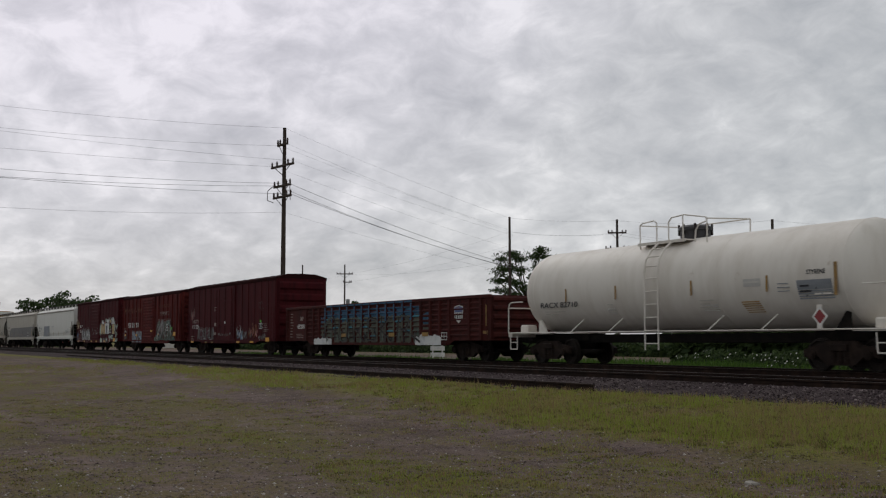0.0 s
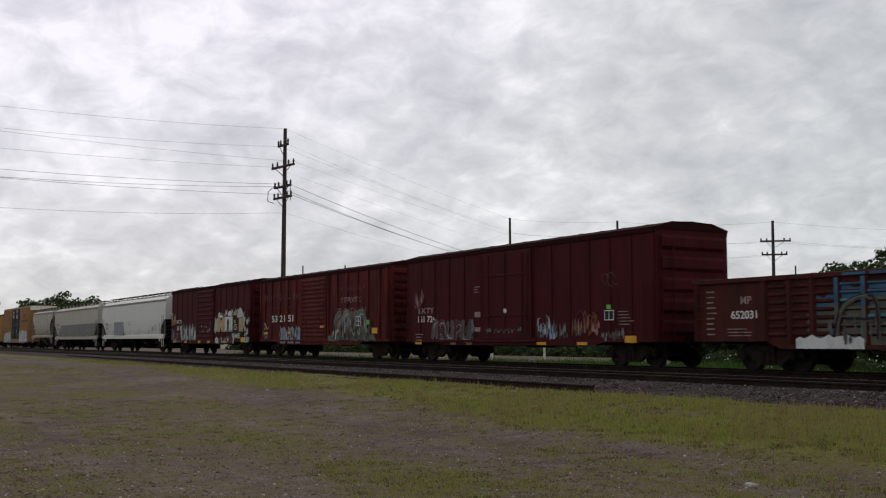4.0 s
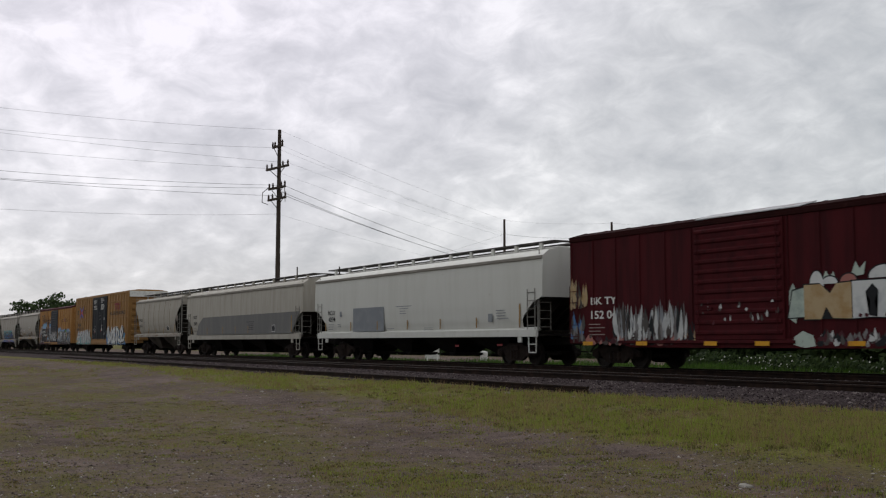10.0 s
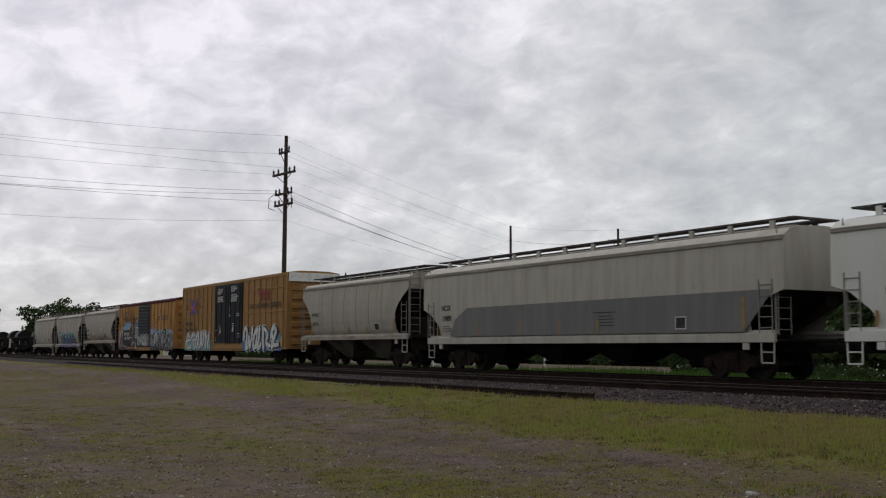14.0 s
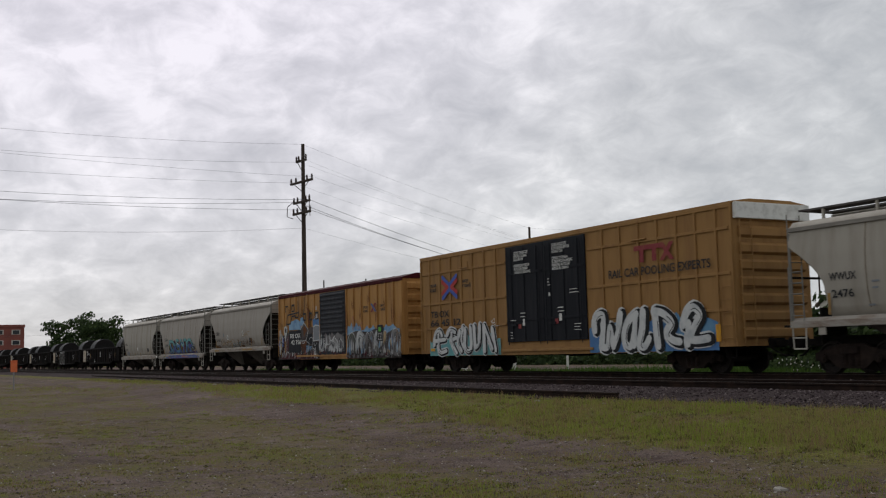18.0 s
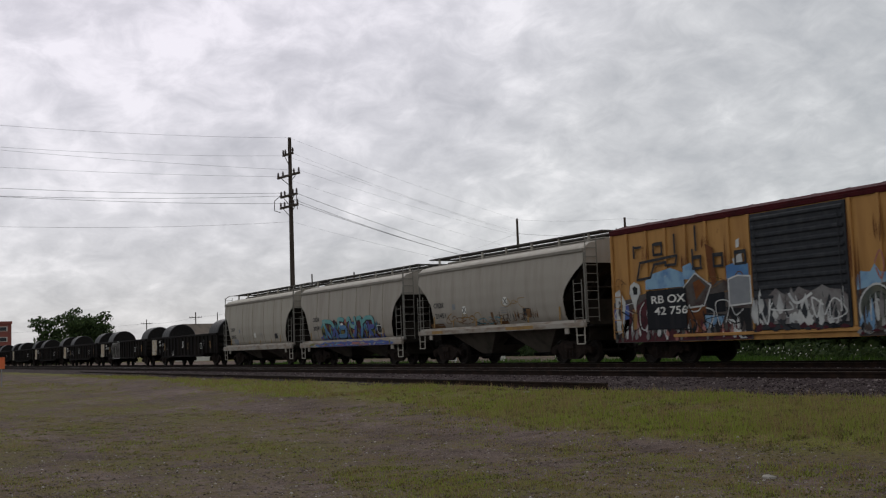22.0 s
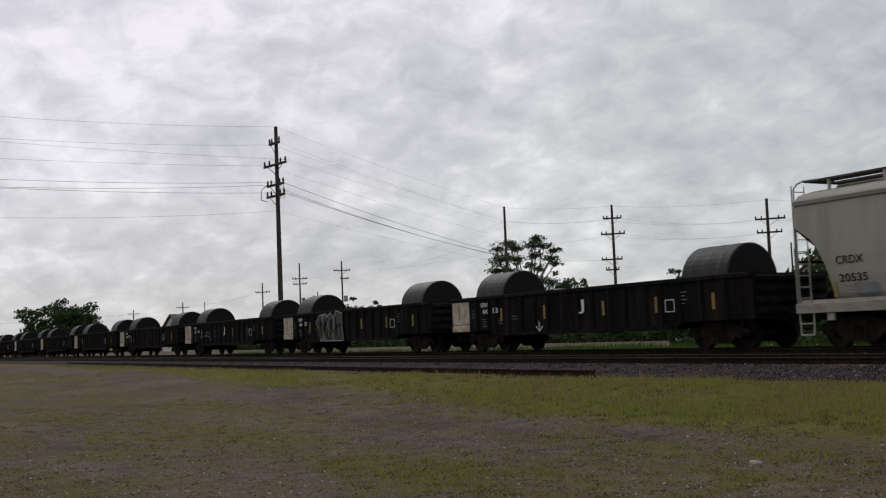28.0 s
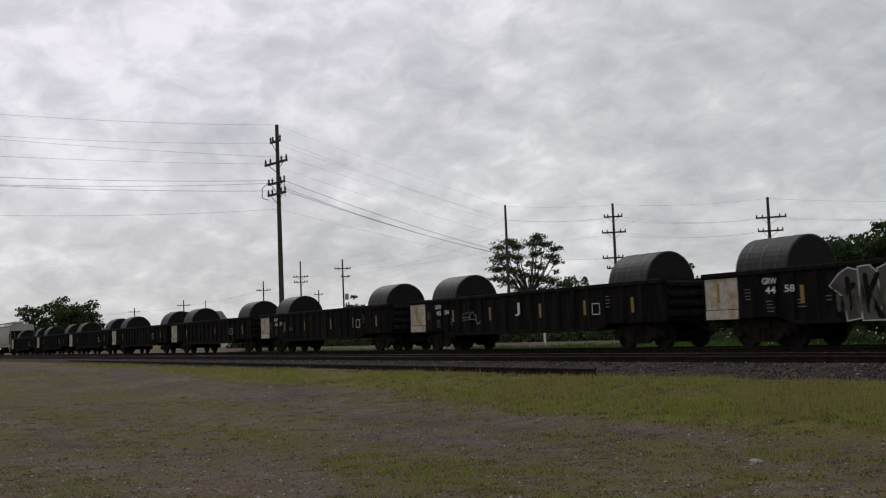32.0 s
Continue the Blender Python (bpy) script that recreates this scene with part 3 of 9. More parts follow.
def graffiti(parent, x0, x1, z0, z1, y, n, fill, edge, back=None, seed=1, thick=0.17, rim=0.05, inner=None):
    """Sprayed fat shapes that crowd into one another: outline and drop shade, fill, thin inner lines."""
    r = random.Random(seed)
    w, h = (x1 - x0) / n, z1 - z0
    t = thick * min(w, h)
    for i in range(n):
        tilt, kx = r.uniform(-0.1, 0.18), r.uniform(0.8, 0.98)
        ox, oz, hh = x0 + (i + 0.5 - kx / 2) * w, z0 + t + r.uniform(-0.03, 0.05) * h, (h - 2 * t) * r.uniform(0.86, 1.04)
        lines = [curve([(ox + (a + tilt * b) * w * kx, oz + b * hh) for a, b in ln], 4) for ln in bubble_shape(r)]
        k = 0.0034 * i
        be, bf, bi = B(), B(), B()
        for q, ln in enumerate(lines):
            stroke(be, [(a + 0.5 * rim, b - 0.4 * rim) for a, b in ln], y - 0.002 - k - 0.0005 * q, t + rim)
            stroke(bf, ln, y - 0.0040 - k - 0.0005 * q, t)
            m = len(ln)
            if q == 1:
                stroke(bi, [(a + t * 0.45, b + t * 0.2) for a, b in ln[m // 5:m * 3 // 5]], y - 0.0056 - k, 0.009 + 0.008 * r.random())
        o = part("graffiti_letter", be, edge, parent)
        part("letter_fill", bf, fill if isinstance(fill, str) else fill[i % len(fill)], o)
        part("letter_line", bi, inner or edge, o)


def mural(parent, x0, x1, z0, z1, y, n, mats, seed, size=1.0, low=()):
    """Overlapping shards of paint in many colours; low: colours kept for the lowest part."""
    r = random.Random(seed)
    beds = {}
    for i in range(n):
        cx = x0 + (x1 - x0) * ((i * 0.618 + r.random() * 0.1) % 1.0)
        hh = (z1 - z0) * r.uniform(0.3, 1.0) * size
        cz = z0 + hh / 2 + r.random() * (z1 - z0 - hh) * r.uniform(0.55, 1.0)
        wd = r.uniform(0.35, 1.2) * size
        k = r.randint(3, 7)
        a0 = r.random() * 6.28
        pts = [(cx + 0.5 * wd * r.uniform(0.35, 1.3) * math.cos(a0 + 6.283 * q / k), cz + 0.5 * hh * r.uniform(0.4, 1.25) * math.sin(a0 + 6.283 * q / k)) for q in range(k)]
        pts = [(min(max(a, x0 - 0.1), x1 + 0.1), max(b, z0)) for a, b in pts]
        mt = low[r.randrange(len(low))] if low and cz < z0 + 0.3 * (z1 - z0) else mats[r.randrange(len(mats))]
        sheet(beds.setdefault(mt, B()), pts, y - 0.002 - 0.00015 * i)
    for mt, bm in beds.items():
        tagged(part("paint_patchwork", bm, mt, parent), kind="stuff")


def scrawl(parent, x0, x1, z0, z1, y, n, mat, seed=1, thick=0.03):
    """A sprayed tag: short looping lines thrown over one another."""
    r = random.Random(seed)
    bm = B()
    w, h = x1 - x0, z1 - z0
    m = max(2, n // 3)
    step = w / m
    for i in range(m):
        cx = x0 + step * (i + 0.5)
        span = h * r.uniform(0.35, 1.0)
        zb = z0 + r.uniform(0, h - span)
        a0, d = r.uniform(0, 6.28), r.choice((-1, 1)) * r.uniform(1.0, 2.4)
        wx = step * r.uniform(0.5, 1.1)
        pts = [(cx + wx * math.cos(a0 + d * q) * r.uniform(0.5, 1.0), zb + span * (0.5 + 0.5 * math.sin(a0 + d * q) * r.uniform(0.6, 1.0))) for q in range(r.randint(3, 5))]
        stroke(bm, curve(pts, 5), y - 0.004 - 0.0008 * (i % 4), thick * r.uniform(0.35, 0.75))
    o = part("graffiti_tag", bm, mat, parent)
    return tagged(o, kind="stuff") or o


def slivers(parent, x0, x1, z0, z1, y, n, mats, seed, width=0.07, reach=0.6, name="spray_work"):
    """Upright flame-like licks of paint, thick below and pointed above."""
    r = random.Random(seed)
    beds = {}
    for i in range(n):
        x = x0 + (x1 - x0) * ((i * 0.618 + r.random() * 0.08) % 1.0)
        b = z0 + (z1 - z0) * (1 - reach) * r.random()
        t = b + (z1 - z0) * reach * r.uniform(0.35, 1.0)
        t = min(t, z1)
        w, sway = width * r.uniform(0.5, 1.4), r.uniform(-0.8, 0.8) * width
        m = b + (t - b) * r.uniform(0.25, 0.5)
        pts = [(x - w * 0.4, b), (x + w * 0.5, b + 0.05 * (t - b)), (x + w + sway * 0.3, m), (x + sway + 0.1 * w, t), (x - w + sway * 0.3, m)]
        sheet(beds.setdefault(mats[r.randrange(len(mats))], B()), pts, y - 0.001 - 0.0001 * i)
    for mt, bm in beds.items():
        tagged(part(name, bm, mt, parent), kind="stuff")


def patch(parent, pts, y, mat, name="paint_patch", ox=0.0, oz=0.0, sx=1.0, sz=1.0):
    """One flat sprayed shape, its corners given in a local scale."""
    bm = B()
    sheet(bm, [(ox + a * sx, oz + b * sz) for a, b in pts], y)
    return part(name, bm, mat, parent)


def piece(parent, glyphs, x0, x1, z0, z1, y, t, fill, edge, rim=0.05, halo=None, drop=(0.05, -0.03), inner=None, seed=1):
    """A sprayed piece: each shape has a thin halo, a dark shade shifted aside, a fill, and a few thin lines."""
    r = random.Random(seed)
    w, h = x1 - x0, z1 - z0 - 2 * t
    for i, g in enumerate(glyphs):
        lines = [curve([(x0 + a * w, z0 + t + b * h) for a, b in ln], 4) for ln in g]
        k = 0.005 * i
        be, bf, bi, bh = B(), B(), [], B()
        for q, ln in enumerate(lines):
            if halo:
                stroke(bh, [(a + 0.5 * drop[0], b + 0.5 * drop[1]) for a, b in ln], y - k - 0.0004 * q, t + rim + 0.045)
            stroke(be, [(a + drop[0], b + drop[1]) for a, b in ln], y - k - 0.0014 - 0.0004 * q, t + rim)
            stroke(bf, ln, y - k - 0.0030 - 0.0004 * q, t)
            m = len(ln)
            if m > 6:
                bi.append(B())
                stroke(bi[-1], [(a + t * 0.55, b - t * 0.3) for a, b in ln[m // 4:m * 2 // 3]], y - k - 0.0046 - 0.0002 * q, 0.010 + 0.008 * r.random())
        o = part("graffiti_letter", be, edge, parent)
        part("letter_fill", bf, fill if isinstance(fill, str) else fill[i % len(fill)], o)
        for q in bi:
            part("letter_line", q, inner or edge, o)
        if halo:
            part("letter_halo", bh, halo, o)
        else:
            bh.free()


def worn_letters(name, x0, x1, z, h, n, y, mat, parent, seed):
    """Large worn-off painted characters, each only a few bars of paint."""
    r = random.Random(seed)
    w = (x1 - x0) / n
    t = h * 0.16
    for i in range(n):
        a, b = x0 + i * w + 0.1 * w, x0 + (i + 0.78) * w
        bm = B()
        for q in range(r.randint(3, 4)):
            if q < 2:
                bw, bh = t * r.uniform(0.8, 1.3), h * r.uniform(0.5, 1.0)
                bx, bz = (a, b - t)[q], z + r.uniform(0, h - bh)
            else:
                bw, bh = (b - a) * r.uniform(0.2, 0.45), t * r.uniform(0.6, 1.2)
                bx, bz = r.uniform(a, b - bw), z + r.uniform(0, h - bh)
            box(bm, bx, bx + bw, y - 0.006 - 0.0004 * q, y - 0.002, bz, bz + bh)
        part(name, bm, mat, parent)


# ---- running gear ----
WHEEL_R = 0.43
axles = []


def wheelset_mesh():
    bm = B()
    for s in (-1, 1):
        y = s * 0.70
        lathe(bm, [(y - s * 0.0, 0.12), (y, 0.19), (y + s * 0.02, 0.36), (y - s * 0.015, 0.37), (y - s * 0.02, 0.455), (y + s * 0.012, 0.455), (y + s * 0.02, WHEEL_R), (y + s * 0.11, WHEEL_R - 0.01), (y + s * 0.115, 0.375), (y + s * 0.06, 0.36), (y + s * 0.05, 0.2), (y + s * 0.12, 0.18), (y + s * 0.12, 0.1)], 28, "y")
        # a rubbed mark on the plate, so that the turning shows
        box(bm, 0.22, 0.34, y + s * 0.05 - 0.012, y + s * 0.05 + 0.012, -0.03, 0.03)
    tube(bm, (0, -0.98, 0), (0, 0.98, 0), 0.085, 12)
    return mesh_of("wheelset", bm, "wheel")


def side_frame_mesh(s):
    bm = B()
    y0, y1 = s * 0.93, s * 1.07
    y0, y1 = min(y0, y1), max(y0, y1)
    out = [(-1.16, 0.36), (-1.16, 0.56), (-0.95, 0.64), (-0.6, 0.70), (-0.4, 0.80), (0.4, 0.80), (0.6, 0.70), (0.95, 0.64), (1.16, 0.56), (1.16, 0.36), (0.98, 0.40), (0.72, 0.40), (0.46, 0.20), (0.36, 0.17), (-0.36, 0.17), (-0.46, 0.20), (-0.72, 0.40), (-0.98, 0.40)]
    prism(bm, out, y0, y1, "y")
    # bearing caps, spring nest, bolster end
    for x in (-0.865, 0.865):
        tube(bm, (x, s * 0.9, 0.43), (x, s * 1.14, 0.43), 0.12, 12)
        tube(bm, (x, s * 1.14, 0.43), (x, s * 1.17, 0.43), 0.07, 10)
    for x in (-0.2, 0.0, 0.2):
        tube(bm, (x, s * 1.05, 0.24), (x, s * 1.05, 0.52), 0.075, 10)
        for k in range(4):
            tube(bm, (x, s * 1.05, 0.27 + k * 0.065), (x, s * 1.05, 0.295 + k * 0.065), 0.09, 10)
    box(bm, -0.26, 0.26, min(s * 1.0, s * 1.16), max(s * 1.0, s * 1.16), 0.53, 0.72, 0.02)
    return mesh_of("side_frame", bm, "truck")


WHEELSET = wheelset_mesh()
SIDE = {s: side_frame_mesh(s) for s in (-1, 1)}
_bm = B()
box(_bm, -0.22, 0.22, -0.98, 0.98, 0.5, 0.76, 0.03)
tube(_bm, (0, 0, 0.74), (0, 0, 0.86), 0.3, 14)
box(_bm, -1.0, 1.0, -0.45, -0.38, 0.36, 0.44)
box(_bm, -1.0, 1.0, 0.38, 0.45, 0.36, 0.44)
BOLSTER = mesh_of("truck", _bm, "under")


def truck(car, x):
    t = part("truck", BOLSTER, "under", car)
    t.location = (x, 0, 0)
    for s in (-1, 1):
        part("side_frame", SIDE[s], "truck", t)
    for k in (-1, 1):
        w = part("wheelset", WHEELSET, "wheel", t)
        w.location = (k * 0.865, 0, WHEEL_R)
        w["axle"] = k
    return t


def coupler(car, x, s):
    """A knuckle coupler with its shank, and the hose beside it."""
    bm = B()
    box(bm, min(x, x + s * 0.55), max(x, x + s * 0.55), -0.09, 0.09, 0.78, 0.96, 0.02)
    box(bm, min(x + s * 0.5, x + s * 0.80), max(x + s * 0.5, x + s * 0.80), -0.16, 0.13, 0.72, 1.02, 0.05)
    tube(bm, (x + s * 0.72, 0.12, 0.70), (x + s * 0.72, 0.12, 1.04), 0.075, 10)
    part("coupler", bm, "under", car)
    bm = B()
    bar(bm, [(x, -0.35, 0.80), (x + s * 0.2, -0.34, 0.66), (x + s * 0.45, -0.25, 0.52), (x + s * 0.7, -0.1, 0.50)], 0.025, 6)
    part("brake_hose", bm, "under", car)


def ladder(car, x0, x1, y, z0, z1, n, mat, name="ladder", r=0.012, along="x"):
    bm = B()
    p = (lambda a, z: (a, y, z)) if along == "x" else (lambda a, z: (y, a, z))
    for a in (x0, x1):
        tube(bm, p(a, z0), p(a, z1), r * 1.25, 6)
    for i in range(n):
        z = z0 + (z1 - z0) * (i + 0.5) / n
        tube(bm, p(x0, z), p(x1, z), r, 6)
    return part(name, bm, mat, car)


def running_gear(car, length, overhang, end, brake=True):
    h = length / 2
    for s in (-1, 1):
        truck(car, s * (h - overhang))
        coupler(car, s * end, s)
    bm = B()
    box(bm, -end, end, -0.33, 0.33, 0.74, 1.02, 0.02)
    part("centre_sill", bm, "under", car)
    if brake:
        bm = B()
        tube(bm, (-1.4, 0.6, 0.80), (-0.2, 0.6, 0.80), 0.22, 12)
        box(bm, 0.4, 0.8, -1.1, -0.6, 0.62, 0.9, 0.03)
        box(bm, 1.3, 1.9, -0.9, -0.5, 0.66, 0.9, 0.04)
        bar(bm, [(-h + 2.0, -0.8, 0.72), (h - 2.0, -0.8, 0.72)], 0.02)
        bar(bm, [(-h + 3.5, -1.05, 0.66), (h - 4.5, -1.05, 0.66)], 0.016)
        part("brake_gear", bm, "under", car)


TRAIN_Y, RAIL_Z = 23.7, 0.67
cars = []          # (empty, x of its middle at the start)


def car_thing(name, label, left, right, group=""):
    e = thing(name, label, "freight car", group)
    e.location = ((left + right) / 2, TRAIN_Y, RAIL_Z)
    cars.append((e, (left + right) / 2))
    return e, right - left


# ---- box cars ----
def end_wall(car, h, half, z0, z1, s, mat, ribs, peak=0.0):
    """A corrugated end: a plate with rolled horizontal ribs."""
    bm = B()
    box(bm, min(s * (h - 0.06), s * h), max(s * (h - 0.06), s * h), -half, half, z0, z1)
    w = part("end_wall", bm, mat, car)
    step = (z1 - z0 - 0.2) / ribs
    bm = B()
    prism(bm, [(s * (h + 0.002), -step * 0.36), (s * (h + 0.09), -step * 0.2), (s * (h + 0.09), step * 0.2), (s * (h + 0.002), step * 0.36)], -half + 0.14, half - 0.14, "y")
    me = mesh_of("end_rib", bm, mat)
    for i in range(ribs):
        part("end_rib", me, mat, w).location.z = z0 + 0.12 + step * (i + 0.5)
    return w


def roof_part(car, h, half, z, rise, mat, n, label=""):
    """A low-pitched sheet roof with raised seams across."""
    bm = B()
    prism(bm, [(-half - 0.03, z - 0.06), (-half - 0.03, z), (-half * 0.55, z + rise * 0.8), (0, z + rise), (half * 0.55, z + rise * 0.8), (half + 0.03, z), (half + 0.03, z - 0.06)], -h - 0.03, h + 0.03, "x")
    for i in range(n + 1):
        x = -h + 2 * h * i / n
        prism(bm, [(-half - 0.02, z), (-half * 0.55, z + rise * 0.8 + 0.014), (half * 0.55, z + rise * 0.8 + 0.014), (half + 0.02, z), (half * 0.55, z + rise * 0.8 - 0.02), (-half * 0.55, z + rise * 0.8 - 0.02)], x - 0.035, x + 0.035, "x")
    return part("roof", bm, mat, car, label)


def box_car(car, L, half, z0, z1, mat, door, posts, overhang, rise=0.22, end_mat=None, roof_mat=None, door_mat=None, rows=(), ribs=5, post_w=0.09, post_d=0.05, doors=1, slats=0, sill=0.0, end_ribs=None, white_end=False, door_foot=0.10):
    """door: (from, to) along the car. posts: their places. rows: heights of horizontal side stiffeners."""
    h = L / 2
    end_mat, roof_mat, door_mat = end_mat or mat, roof_mat or mat, door_mat or mat
    for s in (-1, 1):
        bm = B()
        y = s * half
        box(bm, -h, h, min(y, y - s * 0.06), max(y, y - s * 0.06), z0, z1 - 0.06)
        part("side_wall", bm, mat, car)
        bm = B()
        box(bm, -h, h, min(y, y + s * 0.04), max(y, y + s * 0.04), z1 - 0.17, z1 - 0.062, 0.01)
        part("top_chord", bm, roof_mat, car)
        bm = B()
        prism(bm, [(-h, z0 + 0.14), (h, z0 + 0.14), (h, z0), (h - 2.9 + 0.4, z0), (h - 3.1, z0 - sill), (-h + 3.1, z0 - sill), (-h + 2.9 - 0.4, z0), (-h, z0)], min(y + s * 0.003, y + s * 0.035), max(y + s * 0.003, y + s * 0.035), "y")
        part("side_sill", bm, mat, car)
        pm = B()
        box(pm, -post_w / 2, post_w / 2, min(y + s * 0.002, y + s * post_d), max(y + s * 0.002, y + s * post_d), z0 + 0.142, z1 - 0.172, 0.008)
        pme = mesh_of("side_post", pm, mat)
        for x in posts:
            part("side_post", pme, mat, car).location.x = x
        for z in rows:
            for a, b in ((-h + 0.15, door[0] - 0.1), (door[1] + 0.1, h - 0.15)):
                bm = B()
                box(bm, a, b, min(y + s * 0.002, y + s * post_d * 0.8), max(y + s * 0.002, y + s * post_d * 0.8), z - 0.045, z + 0.045, 0.008)
                part("side_stiffener", bm, mat, car)
        # doors
        wd = (door[1] - door[0]) / doors
        for k in range(doors):
            a, b = door[0] + k * wd + 0.012, door[0] + (k + 1) * wd - 0.012
            bm = B()
            box(bm, a, b, min(y + s * 0.004, y + s * 0.07), max(y + s * 0.004, y + s * 0.07), z0 + door_foot, z1 - 0.2, 0.012)
            d = part("door", bm, door_mat, car)
            if slats:
                bm = B()
                prism(bm, [(s * (half + 0.072), -0.07), (s * (half + 0.11), -0.03), (s * (half + 0.11), 0.03), (s * (half + 0.072), 0.07)], a + 0.07, b - 0.07, "x")
                me = mesh_of("door_rib", bm, door_mat)
                for i in range(slats):
                    part("door_rib", me, door_mat, d).location.z = z0 + 0.3 + (z1 - z0 - 0.65) * i / (slats - 1)
            else:
                for i in range(3):
                    x = a + (b - a) * (i + 0.5) / 3
                    bm = B()
                    box(bm, x - 0.035, x + 0.035, min(y + s * 0.072, y + s * 0.1), max(y + s * 0.072, y + s * 0.1), z0 + 0.35, z1 - 0.3, 0.01)
                    part("door_rib", bm, door_mat, d)
                for z in (z0 + (z1 - z0) * 0.28, z0 + (z1 - z0) * 0.7):
                    bm = B()
                    box(bm, a + 0.05, b - 0.05, min(y + s * 0.072, y + s * 0.095), max(y + s * 0.072, y + s * 0.095), z - 0.045, z + 0.045, 0.01)
                    part("door_rib", bm, door_mat, d)
            for x in (a + 0.2, b - 0.2):
                bm = B()
                tube(bm, (x, y + s * 0.12, z0 + 0.25), (x, y + s * 0.12, z1 - 0.4), 0.014, 6)
                part("lock_bar", bm, door_mat, d)
            bm = B()
            box(bm, a + 0.3, a + 0.75, min(y + s * 0.09, y + s * 0.14), max(y + s * 0.09, y + s * 0.14), z0 + 0.95, z0 + 1.03)
            part("door_handle", bm, door_mat, d)
        bm = B()
        box(bm, door[0] - (wd if doors == 1 else 0.4), door[1] + 0.3, min(y + s * 0.037, y + s * 0.11), max(y + s * 0.037, y + s * 0.11), z0 + 0.0, z0 + 0.09, 0.01)
        part("door_track", bm, mat, car)
    for s in (-1, 1):
        end_wall(car, h, half - 0.062, z0, z1 - 0.06, s, end_mat, end_ribs or ribs)
        ladder(car, h * s - s * 0.5, h * s - s * 0.08, -half - 0.09, z0 + 0.05, z0 + 1.9, 5, mat, "side_ladder")
        ladder(car, -half + 0.15, -half + 0.6, s * (h + 0.13), z0 + 0.05, z1 - 0.4, 8, mat, "end_ladder", along="y")
        bm = B()
        bar(bm, [(s * (h - 0.5), -half + 0.02, z0 + 0.02), (s * (h - 0.48), -half + 0.02, z0 - 0.32), (s * (h - 0.12), -half + 0.02, z0 - 0.32), (s * (h - 0.1), -half + 0.02, z0 + 0.02)], 0.018)
        part("sill_step", bm, "under", car)
    if white_end:
        bm = B()
        box(bm, h + 0.003, h + 0.16, -half + 0.02, half - 0.02, z1 - 0.5, z1 - 0.03, 0.01)
        part("white_end_band", bm, "white", car, "white painted band across the top of the end")
    # brake wheel on the far end
    bm = B()
    lathe(bm, [(-h - 0.22, 0.24), (-h - 0.20, 0.27), (-h - 0.18, 0.24)], 16, "x", (0, 0.5, 2.6))
    part("brake_wheel", bm, "under", car)
    roof_part(car, h, half, z1, rise, roof_mat, 14)
    bm = B()
    box(bm, -h + 0.1, h - 0.1, -half + 0.07, half - 0.07, z0 + 0.16, z0 + 0.24)
    part("floor_pan", bm, "under", car)
    running_gear(car, L, overhang, h + 0.05)


def tape(car, xs, z, y, w=0.45, h=0.12, mat="stripe"):
    bm0 = B()
    box(bm0, 0, w, y - 0.008, y - 0.004, 0, h)
    me = mesh_of("reflector_strip", bm0, mat)
    for x in xs:
        part("reflector_strip", me, mat, car).location = (x, 0, z)


def frange(a, b, n):
    return [a + (b - a) * i / (n - 1) for i in range(n)]


N = -1.5          # the near side of a box car


# red box cars
e, L = car_thing("box_car", "dark red steel box car with graffiti along the lower side", -71.4, -55.6)
box_car(e, L, 1.5, 0.80, 4.34, "red", (-1.95, 1.42), frange(-L / 2 + 0.08, -2.05, 6) + frange(1.5, L / 2 - 0.08, 7), 1.75, post_w=0.05, post_d=0.03, sill=0.12, ribs=5, roof_mat="roof_red")
lettering("reporting_mark", "BKTY", -6.9, 1.98, N, 0.24, "white_faded", e, 1.3)
lettering("car_number", "151 724", -7.0, 1.62, N, 0.26, "white", e, 1.45)
marks("stencil", note(-7.1, 1.1, 0.7, 3, 0.07, 0.05, 1) + note(-2.45, 2.9, 0.4, 3, 0.05, 0.05, 2) + note(-0.6, 3.05, 0.9, 2, 0.07, 0.05, 3) + note(6.1, 1.75, 0.8, 5, 0.05, 0.05, 4) + [(-2.4, 1.75, 0.4, 0.2), (-2.4, 1.2, 0.4, 0.16)], N - 0.03, "white_faded", e)
bm = B()
sheet(bm, blob(random.Random(2), -0.2, 1.95, 0.2, 0.16, 16, 0), N - 0.11)
part("door_disc", bm, "white", e)
bm = B()
box(bm, 5.45, 5.92, N - 0.036, N - 0.034, 1.50, 1.82)
part("consolidated_stencil", bm, "g_black", e)
marks("stencil_frame", [(5.45, 1.50, 0.47, 0.025), (5.45, 1.80, 0.47, 0.025), (5.45, 1.5, 0.025, 0.3), (5.67, 1.5, 0.025, 0.3), (5.9, 1.5, 0.025, 0.3)], N - 0.036, "white", e)
marks("green_patch", [(5.56, 1.86, 0.22, 0.14)], N - 0.034, "g_lime", e)
slivers(e, -5.7, -2.5, 0.75, 1.75, N - 0.0335, 60, ["g_dim", "g_dim", "g_grey", "g_maroon"], 11, 0.12)
